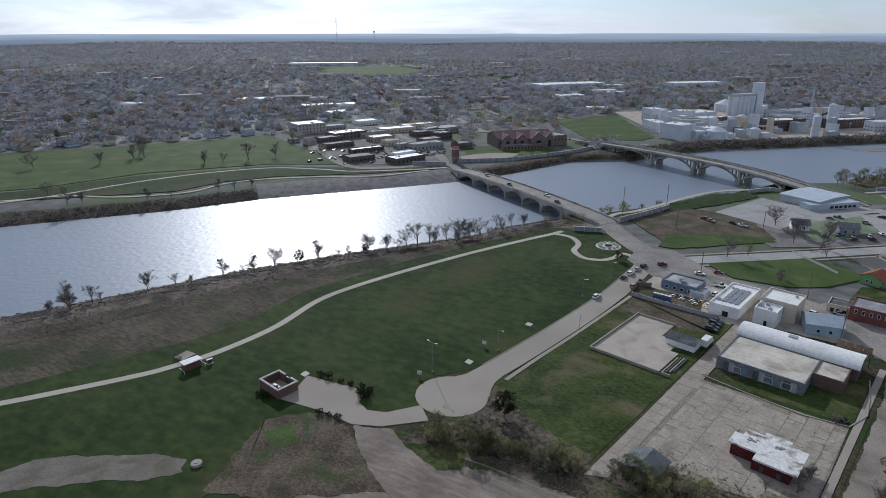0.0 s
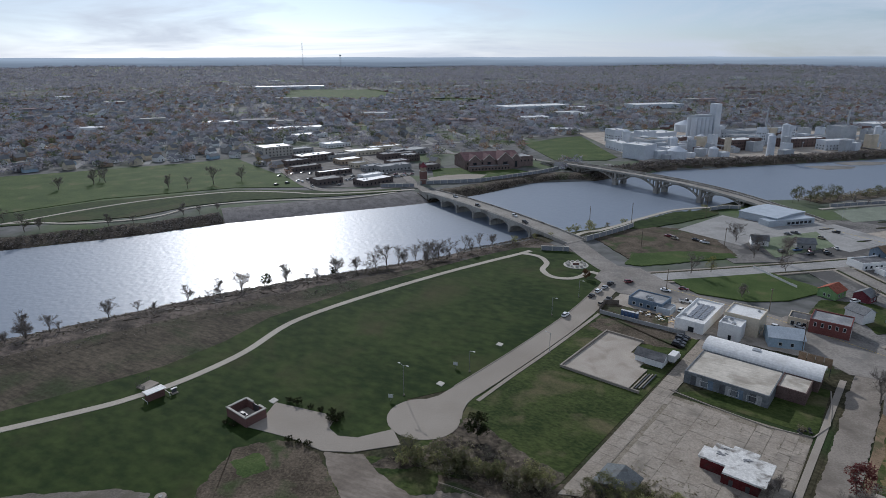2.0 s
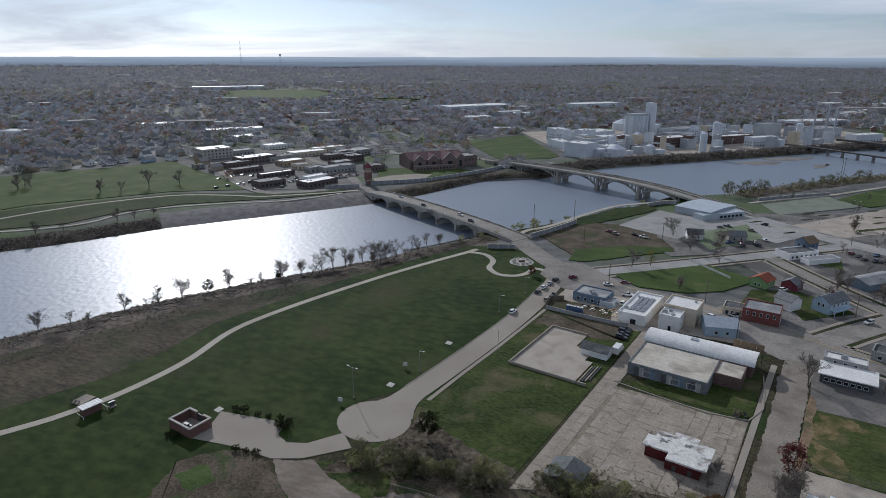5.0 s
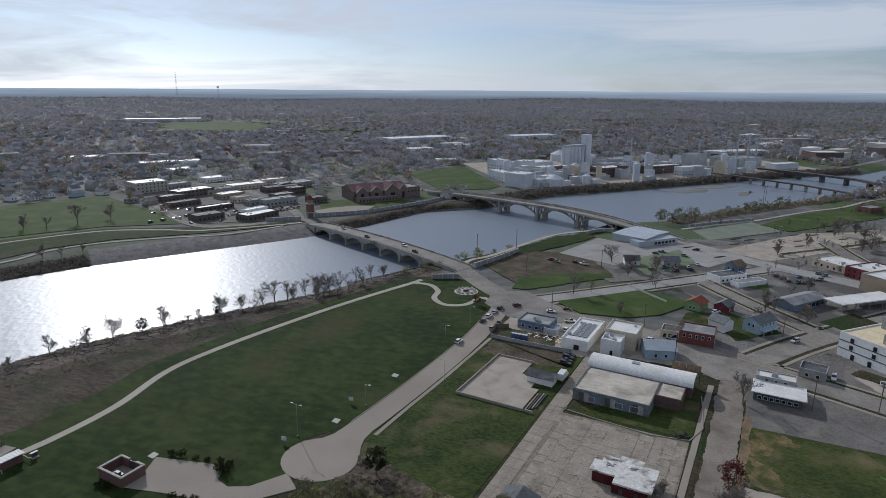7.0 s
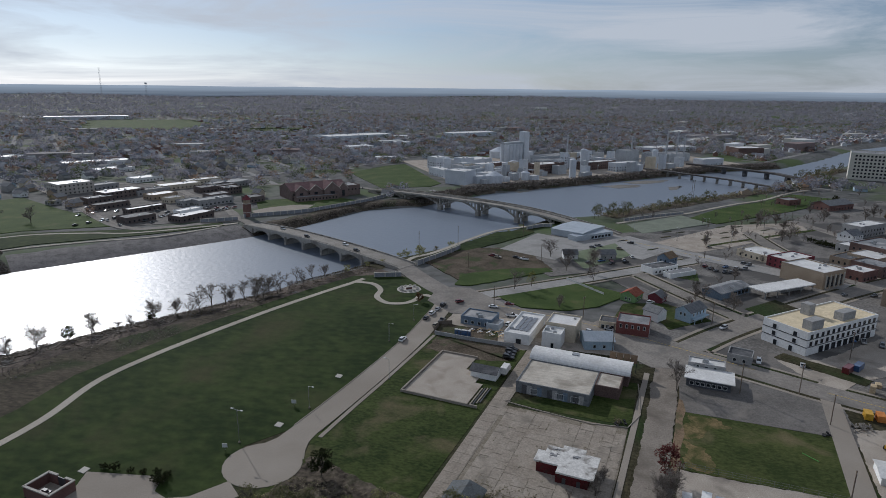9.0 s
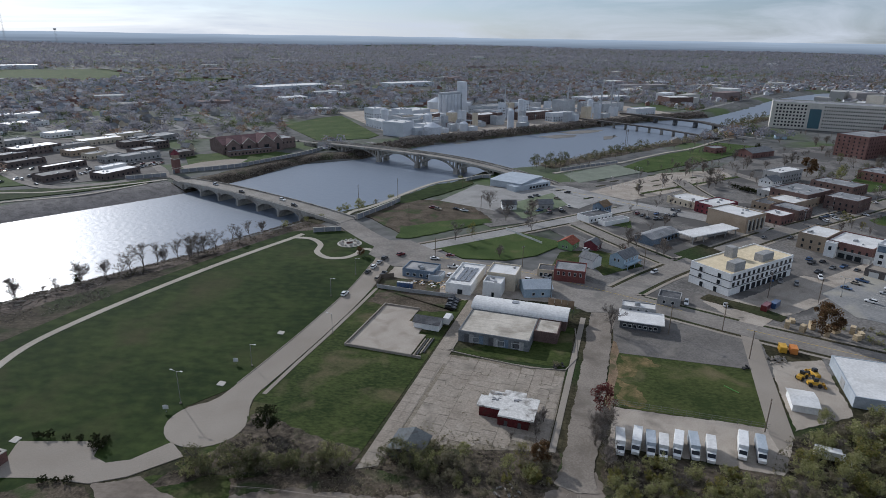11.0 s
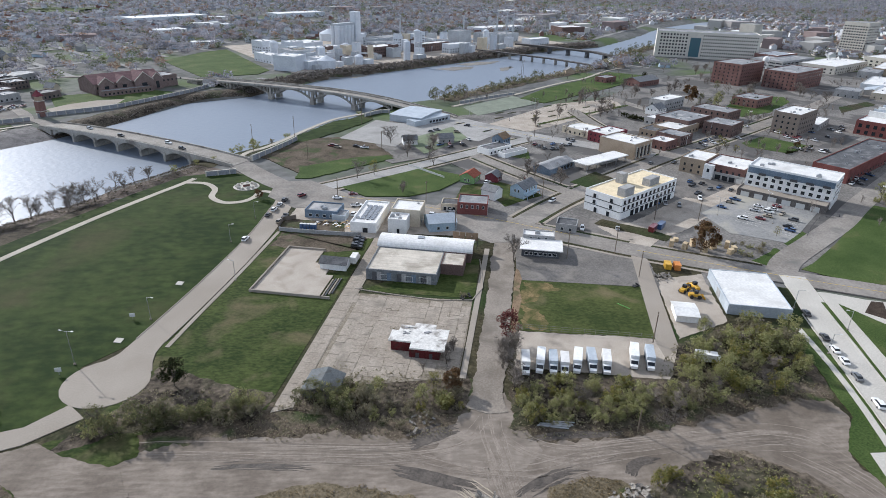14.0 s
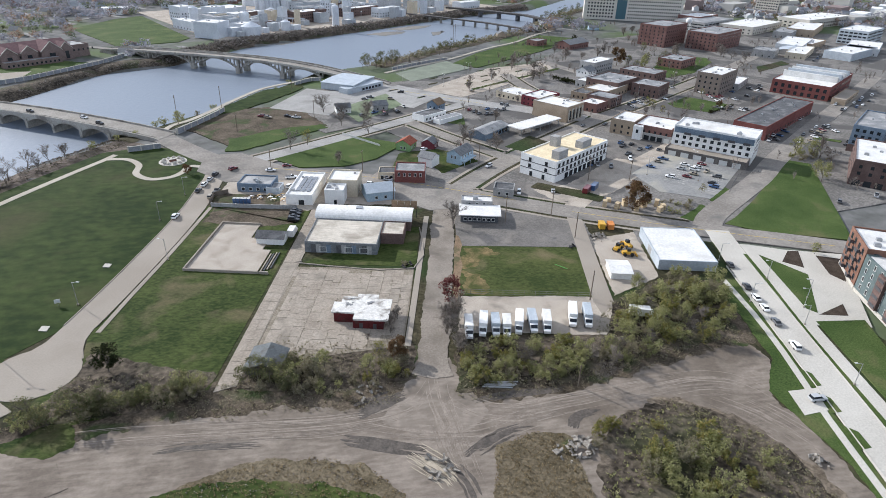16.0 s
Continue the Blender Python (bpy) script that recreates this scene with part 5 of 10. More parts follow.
for s in (6, L2m - 12):
    put_box(b2, "abutment", at2, s, -8.4, 8.4, 7.0, WATER - 1, at2(s)[0].z - 0.75, BRIDGE)

RUST = surface("weathered_steel", (0.05, 0.045, 0.042), (0.1, 0.09, 0.08), 0.3, 2.0, 0.7)
b3 = tagged(new("rail_bridge"), "dark low railway trestle on pile bents", "bridge")
L3m, at3 = along([(530, 700, 2.6), (548, 640, 2.8), (564, 580, 2.8), (574, 500, 2.2)])
part("deck", sweep(bmesh.new(), at3, 0, L3m, 20, rect(-2.6, 2.6, -1.4, 0)), RUST, b3)
for k in range(10):
    s = 22 + k * 17.5
    for o in (-2.4, -0.8, 0.8, 2.0):
        put_box(b3, "bent_post", at3, s, o, o + 0.5, 0.4, WATER - 2.6, 1.3, BRIDGE)
b4 = tagged(new("girder_bridge"), "dark girder bridge on thick piers", "bridge")
L4m, at4 = along([(622, 722, 4), (642, 660, 4.6), (657, 600, 4.6), (658, 540, 2)])
part("deck", sweep(bmesh.new(), at4, 0, L4m, 16, rect(-4, 4, -2.2, 0)), RUST, b4)
for k in range(5):
    put_box(b4, "pier", at4, 26 + k * 30, -3.5, 3.5, 1.6, WATER - 2.6, 2.4, DARKROOF)


def flood_wall(name, pts, h, material, label, step=6.0):
    root = tagged(new(name), label, "flood wall")
    n, at = along([(*p, 0.0) for p in pts])
    part("wall_panel", sweep(bmesh.new(), at, 0, n, max(2, int(n / 8)), rect(-0.3, 0.3, -0.5, h)), material, root)
    part("coping", sweep(bmesh.new(), at, 0, n, max(2, int(n / 8)), rect(-0.4, 0.4, h, h + 0.2)), STONE, root)
    for k in range(int(n / step) + 1):
        put_box(root, "pilaster", at, k * step, -0.5, 0.5, 0.3, -0.5, h + 0.35, STONE)
    return root


FLOODW = surface("flood_wall_block", (0.2, 0.21, 0.23), (0.3, 0.31, 0.33), 0.3, 2.0)
flood_wall("flood_wall", [(103, 345), (118, 355), (134, 367), (142, 374)], 3.0, FLOODW, "grey flood wall with pale pilasters near the bridge")
flood_wall("flood_wall", [W(291, -168), W(296, -160), W(299, -155)], 2.8, FLOODW, "curved grey flood wall at the bridge end")
flood_wall("flood_wall", [(7, 522), (50, 528), (65, 533), (117, 564), (143, 587)], 2.8, FLOODW, "long dark flood wall below the school")
flood_wall("flood_wall", [(-26, 510), (2, 511)], 3.0, FLOODW, "short grey flood wall by the far bridge end")
flood_wall("flood_wall", [(304, 420), (335, 426), (372, 430)], 2.2, FLOODW, "low dark flood wall along the levee")
flood_wall("flood_wall", [(212, 414), (226, 420), (236, 418)], 2.5, FLOODW, "short flood wall below the arch bridge")

# ---- downtown ----
WORKSHED = surface("shed_white", (0.5, 0.51, 0.52), (0.63, 0.64, 0.65), 0.1, 1.0)


def town(name, label, a, b, turn, lx, ly, h, wall, roof, floors=0, cs=0, cw=0, units=0, category="building", step=3.3, w=1.2, hh=1.5, first=1.0, trim=TRIM, coping=None):
    rows = (storeys("S", lx, cs, floors, w, hh, first, step) if cs else []) + (storeys("W", ly, cw, floors, w, hh, first, step) if cw else [])
    return flat_block(name, label, category, W(a, b), turn, lx, ly, h, wall, roof, rows, 0.5, trim, units, coping=coping)


town("corner_store", "cream one-storey shop row with a white roof", 422, 40, 8, 20, 22, 4.2, CREAMWALL, WHITEROOF, 1, 5, 5, 2, "shop")
town("painted_shop", "maroon two-storey shop with white-framed windows", 408, 51, 8, 24, 15, 6.2, MAROON, WHITEROOF, 2, 5, 4, 3, "shop", 2.9, 0.9, 1.3)
bank = town("bank_hall", "tan stone bank hall with pilasters", 375, 64, 8, 20, 25, 9.2, TANWALL, WHITEROOF, 0, 0, 0, 3, coping=STONE)
for k in range(5):
    part("pilaster", box(bmesh.new(), 2 + k * 4, 3 + k * 4, -0.4, -0.01, 0, 8), STONE, bank)
    if k < 4:
        part("tall_window", box(bmesh.new(), 3.6 + k * 4, 5.4 + k * 4, -0.1, 0.05, 1.0, 7.0), GLASS, bank)
canopy = tagged(new("drive_canopy"), "white drive-through canopy on posts", "canopy")
canopy.matrix_world = pose(256, 229, 0.1, 0, 0, 4)
part("roof", box(bmesh.new(), 0, 38, 0, 11, 4.2, 4.7), WHITEROOF, canopy)
for k in range(5):
    for y in (0.6, 10):
        part("post", box(bmesh.new(), 1 + k * 8.8, 1.4 + k * 8.8, y, y + 0.4, 0, 4.2), STEEL, canopy)
part("booth", box(bmesh.new(), 18, 36, 5.5, 10.8, 0, 4.2), GREYWALL, canopy)
town("brick_store", "small red brick store with a white roof", 400, 87, 8, 15, 13, 5.6, BRICK, WHITEROOF, 1, 4, 3, 2, "shop")
town("brick_store", "dark red brick store with a grey roof", 414, 99, 8, 16, 18, 6.4, DARKBRICK, GREYROOF, 2, 5, 4, 2, "shop", 2.9, 0.9, 1.3)
gable_house("dwelling", "white wooden house with a front gable", W(508, 100), 8, 13, 11, 5.4, 3, WHITEWALL, SHINGLE, [("S", 1, 12, 4, 3.4, 0.9, 1.3), ("W", 1, 10, 3, 3.4, 0.9, 1.3)])
town("church_hall", "grey two-storey hall with a white roof", 527, 108, 8, 32, 14, 8.6, GREYWALL, WHITEROOF, 2, 8, 3, 2)
town("shop_row", "brown brick shop row with white and grey roofs", 455, 112, 8, 34, 26, 8.0, DARKBRICK, GREYROOF, 2, 8, 6, 6)
town("shop_row", "low brown brick building with a pale roof", 438, 101, 8, 32, 18, 5.6, TANWALL, WHITEROOF, 1, 7, 4, 3)
town("shop_row", "one-storey grey store behind the shops", 470, 96, 8, 30, 14, 5.0, GREYWALL, WHITEROOF, 1, 6, 3, 3)
gable_house("old_depot", "red brick depot with a grey gabled roof", W(640, 104), 5, 34, 18, 5.2, 3.2, BRICK, SHINGLE, [("S", 1, 33, 8, 1.0, 1.1, 1.6), ("W", 1, 17, 4, 1.0, 1.1, 1.6)], category="depot")
town("pump_station", "small red brick pump station on the levee", 655, 73, 8, 18, 13, 5, BRICK, GREYROOF, 1, 3, 2)
town("brick_apartments", "six-storey red brick apartment block with balconies", 675, 207, 5, 48, 30, 21, BRICK, GREYROOF, 6, 10, 6, 4, "apartments", 3.4)
town("brick_mill", "five-storey red brick mill with rows of windows", 660, 255, 5, 62, 32, 17, BRICK, GREYROOF, 5, 14, 7, 5, "mill", 3.3)
town("stone_apartments", "four-storey brown stone-clad apartment building", 462, 188, 8, 34, 18, 15.2, surface("taupe_brick", (0.17, 0.142, 0.122), (0.24, 0.205, 0.178), 0.15, 2.0), WHITEROOF, 4, 8, 4, 5, "apartments", 3.5)
saw = town("sawtooth_works", "long red brick works with a white sawtooth roof", 458, 266, 8, 72, 40, 10, REDBRICK, WHITEROOF, 2, 14, 8, 0, "works", 4.5, 2.2, 2.6)
for k in range(4):
    bm = bmesh.new()
    x = 22 + k * 11.5
    ring = [(x, 10), (x + 10.5, 10), (x + 10.5, 10.8), (x + 1.5, 14.2), (x, 14.2)]
    a, b = [bm.verts.new((px, 1.0, pz)) for px, pz in ring], [bm.verts.new((px, 39.0, pz)) for px, pz in ring]
    bm.faces.new(a), bm.faces.new(b[::-1])
    for j in range(5):
        bm.faces.new((a[j], b[j], b[(j + 1) % 5], a[(j + 1) % 5]))
    bmesh.ops.recalc_face_normals(bm, faces=bm.faces)
    part("sawtooth", bm, METAL if k % 2 else WHITEROOF, saw)
flat_block("works_annex", "low pale annex before the sawtooth works", "building", W(446, 272), 8, 44, 9, 4, TANWALL, CONCRETE, storeys("S", 44, 10, 1, 1.6, 1.8, 1.0), 0.4)
town("red_store", "long red brick store with a dark flat roof", 353, 176, 6, 90, 19, 8, REDBRICK, DARKROOF, 1, 18, 4, 8, "store", 3.3, 1.4, 1.6, 1.2)
def hall(name, label, category, at, turn, lx, ly, h, wall, roof, floors, cs, cw, units=2, w=1.1, hh=1.5, step=3.2):
    return flat_block(name, label, category, at, turn, lx, ly, h, wall, roof, storeys("S", lx, cs, floors, w, hh, 1.0, step) + storeys("W", ly, cw, floors, w, hh, 1.0, step), 0.5, TRIM, units)


hall("brick_hall", "two-storey brown brick hall with a white roof", "building", (316, 171), 15, 24, 21, 7.8, BRICK, WHITEROOF, 2, 5, 6, 4)
hall("brick_hall", "two-storey tan brick hall with a white corner bay", "building", (310.4, 191.6), 15, 22, 14, 8.4, TANWALL, WHITEROOF, 2, 5, 3, 2)
flat_block("corner_bay", "white rendered corner bay of the hall", "building", (308.3, 185.0), 15, 3, 5, 7.4, WHITEWALL, WHITEROOF, storeys("W", 5, 1, 1, 1.4, 2.0, 4.0))
hall("long_shed", "long low white-roofed storage shed", "shed", (669, 240), 14, 60, 18, 5.5, CREAMWALL, WHITEROOF, 1, 8, 3)
hall("long_shed", "grey metal storage shed with a pale roof", "shed", (650, 262), 14, 26, 20, 6.5, GREYWALL, GREYROOF, 1, 4, 3)
hall("long_shed", "wide white-roofed depot shed", "shed", (716, 262), 14, 70, 26, 6, WORKSHED, WHITEROOF, 1, 8, 3)
hall("long_shed", "low white depot with loading doors", "shed", (760, 205), 14, 60, 30, 7, WORKSHED, WHITEROOF, 1, 8, 5)
hall("long_shed", "pale brick store with a white roof", "shed", (840, 300), 14, 90, 30, 8, TANWALL, WHITEROOF, 1, 9, 4)
hall("low_store", "low grey store with a white roof behind apartments", "shop", (482, 214), 14, 34, 22, 4.5, GREYWALL, WHITEROOF, 1, 5, 4)
hall("brick_row", "brown brick row of shops with a grey roof", "shop", (404, 235), 12, 22, 20, 8.4, DARKBRICK, GREYROOF, 2, 5, 5)
hall("brick_row", "low tan shop row with a dark roof", "shop", (357, 262), 12, 26, 12, 4.4, TANWALL, DARKROOF, 1, 6, 3)
gar = flat_block("garage_row", "low grey row of garages with glazed doors", "garage", (311.5, 186), -75, 20, 6, 3.6, GREYWALL, GREYROOF)
for k in range(5):
    part("garage_door", box(bmesh.new(), 1 + k * 3.8, 3.9 + k * 3.8, -0.08, 0.02, 0.1, 2.8), (GLASS if k < 3 else TRIM), gar)

# white apartment block over a garage podium
pod = flat_block("garage_podium", "dark brick garage podium below white apartments", "garage", (298, 163), -74, 41, 13, 3.6, surface("charcoal_brick", (0.1, 0.09, 0.085), (0.17, 0.155, 0.145), 0.3, 2.0), CONCRETE, (), 0.4)
for k in range(6):
    part("garage_door", box(bmesh.new(), 2 + k * 6.5, 6 + k * 6.5, -0.08, 0.02, 0.1, 2.8), TRIM, pod)
ap = flat_block("white_apartments", "four-storey white apartment block with grey corner bays and a white roof", "apartments", (307, 165), -74, 41, 19, 14, WHITEWALL, WHITEROOF,
                [q for k in range(3) for q in storeys("S", 41, 11, 1, 1.7, 1.7, 4.6 + 3.1 * k)] + storeys("E", 19, 5, 3, 1.5, 1.7, 4.6, 3.1) + storeys("W", 19, 5, 3, 1.5, 1.7, 4.6, 3.1), 0.6, DARKTRIM, 6)
part("grey_band", box(bmesh.new(), 0.5, 40.5, -0.22, -0.01, 10.6, 13.6), BLUEWALL, ap)
for k in range(5):
    part("balcony", box(bmesh.new(), 6 + k * 7.4, 9.4 + k * 7.4, -1.5, -0.25, 10.4, 10.7), DARKTRIM, ap)
    part("balcony_rail", box(bmesh.new(), 6 + k * 7.4, 9.4 + k * 7.4, -1.5, -1.42, 10.7, 11.7), DARKTRIM, ap)

# apartments beside the new road
fa = flat_block("brick_apartments", "four-storey red brick apartment corner with balconies and a white base", "apartments", (223.1, 44.2), -58.0, 24, 19, 15, surface("umber_brick", (0.15, 0.082, 0.06), (0.22, 0.125, 0.092), 0.2, 2.5), WHITEROOF, storeys("W", 19, 4, 4, 1.4, 1.9, 2.6, 3.2) + storeys("S", 24, 5, 4, 1.4, 1.9, 2.6, 3.2), 0.6, DARKTRIM, 3, base=(1.6, STONE))
fb = flat_block("grey_apartments", "four-storey grey-green apartment wing with dark balcony bays", "apartments", (189.5, 12.7), -46.8, 24, 45.5, 13.4, surface("grey_green_panel", (0.09, 0.115, 0.115), (0.13, 0.16, 0.16), 0.2, 1.5), WHITEROOF, storeys("W", 45.5, 11, 4, 0.9, 1.6, 2.4, 3.0), 0.5, TRIM, 4, base=(1.4, STONE))
for k in range(4):
    part("balcony_bay", box(bmesh.new(), -1.1, -0.02, 3.4 + k * 9, 7.4 + k * 9, 1.5, 12.6), surface("bay_brick", (0.12, 0.055, 0.045), (0.18, 0.085, 0.07), 0.2, 2.5) if k == 0 else DARKBRICK, fb)
    for z in (1.9, 4.9, 7.9, 10.7):
        part("balcony", box(bmesh.new(), -1.2, -1.1, 3.8 + k * 9, 7.0 + k * 9, z, z + 1.1), DARKTRIM, fb)
for k in range(4):
    for z in (2.4, 5.6, 8.8, 12.0):
        part("balcony", box(bmesh.new(), -1.4, -0.02, 4.3 + (k % 2) * 8, 6.8 + (k % 2) * 8, z - 0.2, z), DARKTRIM, fa) if k < 2 else part("balcony_rail", box(bmesh.new(), -1.4, -1.3, 4.3 + (k % 2) * 8, 6.8 + (k % 2) * 8, z, z + 1.0), DARKTRIM, fa)

flat_block("brick_offices", "four-storey brown brick building with garage doors below", "building", (332, 84), -72, 16, 42, 12.4, DARKBRICK, WHITEROOF, storeys("S", 16, 3, 2, 1.4, 1.6, 5.6, 3.2) + [("S", 1, 15, 3, 0.2, 3.2, 2.8)] + storeys("W", 42, 9, 3, 1.2, 1.5, 2.6, 3.2), 0.5, TRIM, 3)
flat_block("blue_apartments", "four-storey blue-grey apartment building on a brick base", "apartments", (392, 90), 10, 44, 15, 14.6, BLUEWALL, GREYROOF, storeys("S", 44, 10, 4, 1.6, 1.7, 1.6, 3.3) + storeys("W", 15, 4, 4, 1.6, 1.7, 1.6, 3.3), 0.6, TRIM, 3, base=(4.2, DARKBRICK))
shed = flat_block("white_shed", "white metal shed with a bright flat roof", "shed", AB(191.5, 71.2), NEARTURN, 20.5, 27, 3.85, METAL, WHITEROOF, (), 0.15)
part("roller_door", box(bmesh.new(), -0.08, 0.02, 10, 14, 0, 3.2), GREYWALL, shed)
gable_house("small_shed", "small white shed among bushes", AB(183, 53), NEARTURN, 7, 9, 2.6, 0.7, WHITEWALL, WHITEROOF, category="shed")
TINROOF = surface("weathered_tin", (0.07, 0.079, 0.083), (0.12, 0.13, 0.135), 0.2, 2.0, 0.85, spots=(0.05, 0.048, 0.042), spot_scale=0.3)
gable_house("garage_shed", "low grey tin-roofed garage hidden among trees", AB(124.5, -44.8), NEARTURN + 90, 9, 9, 2.2, 1.5, DARKROOF, TINROOF, category="shed")

# larger blocks towards the river bend
gov = flat_block("government_centre", "pale limestone government building with rows of small windows", "office", (726, 556), -51, 128, 46, 32, surface("pale_gov_stone", (0.5, 0.475, 0.425), (0.6, 0.575, 0.52), 0.1, 1.0), GREYROOF, [("S", 4, 40, 9, 3 + 4.2 * k, 2.2, 2.2) for k in range(7)] + [("S", 58, 126, 26, 3 + 4.2 * k, 1.4, 1.8) for k in range(7)], 1.0, DARKTRIM, 4)
part("glass_bay", box(bmesh.new(), 43, 56, -0.6, -0.02, 2, 26), plain("blue_green_glass", (0.06, 0.13, 0.16), 0.15), gov)
town("civic_hall", "wide low civic hall with a white roof", 790, 345, 4, 95, 42, 9, STONE, WHITEROOF, 2, 14, 6, 6, "building", 3.6, 2.0, 1.6)
town("civic_hall", "long pale office building with a white roof", 865, 448, -4, 120, 42, 11, STONE, WHITEROOF, 2, 18, 6, 8, "building", 4.2, 3.0, 2.0)
town("parking_deck", "grey open concrete parking deck", 800, 290, 2, 78, 40, 11, GREYWALL, GREYROOF, 3, 8, 5, 2, "parking deck", 3.3, 7.0, 1.3, 1.2)
town("flat_store", "grey flat-roofed store with roof units", 768, 381, 14, 52, 20, 7, GREYWALL, GREYROOF, 1, 8, 3, 3, "store")
gable_house("metal_barn", "low grey gabled storehouse", W(650, 334), 10, 42, 22, 3.6, 2.4, GREYWALL, METAL, category="storehouse")
town("blue_offices", "white and blue office building with glass bands", 735, 449, 3, 60, 30, 15, METAL, WHITEROOF, 4, 12, 6, 4, "office", 3.5, 3.6, 1.7)
town("white_store", "long low store with a curved white roof", 630, 376, 0, 70, 26, 7, METAL, WHITEROOF, 0, 0, 0, 3, "store")
town("yard_store", "low pale-roofed store beside a lorry yard", 700, 372, 4, 46, 20, 5, TANWALL, WHITEROOF, 1, 6, 3, 3, "store")
town("brick_store", "brick store block with a white roof", 850, 300, 3, 52, 30, 12, BRICK, WHITEROOF, 3, 10, 6, 4, "store")
town("brick_store", "low brick store on the back street", 560, 190, 6, 30, 22, 7, BRICK, GREYROOF, 2, 7, 5, 3, "store")
town("brick_store", "low white-roofed garage on the back street", 520, 208, 6, 24, 18, 5, GREYWALL, WHITEROOF, 1, 5, 4, 2, "store")
town("brick_store", "brick store beside the pocket park", 498, 150, 7, 22, 30, 7, DARKBRICK, GREYROOF, 2, 6, 6, 3, "store")
town("office_tower", "tall pale stone office tower", 1010, 470, 0, 34, 34, 44, STONE, GREYROOF, 11, 9, 9, 2, "office", 3.7, 2.2, 1.8)
town("clock_hall", "tall stone courthouse block with a tower", 960, 300, 3, 22, 22, 40, STONE, GREYROOF, 3, 4, 4, 0, "courthouse", 9, 1.5, 3.0, 4.0)

# ---- far bank: shops, school, factory ----


FARBRICK = surface("dull_brick", (0.11, 0.088, 0.082), (0.17, 0.14, 0.13), 0.2, 2.0, vary=0.15)


def far_block(name, label, x, y, turn, lx, ly, h, wall, roof, floors=1, cs=0, cw=0, units=0, category="building", w=1.4, hh=1.5, step=3.4):
    rows = (storeys("S", lx, cs, floors, w, hh, 1.0, step) if cs else []) + (storeys("W", ly, cw, floors, w, hh, 1.0, step) if cw else [])
    return flat_block(name, label, category, (x, y), turn, lx, ly, h, wall, roof, rows, 0.5, TRIM, units)


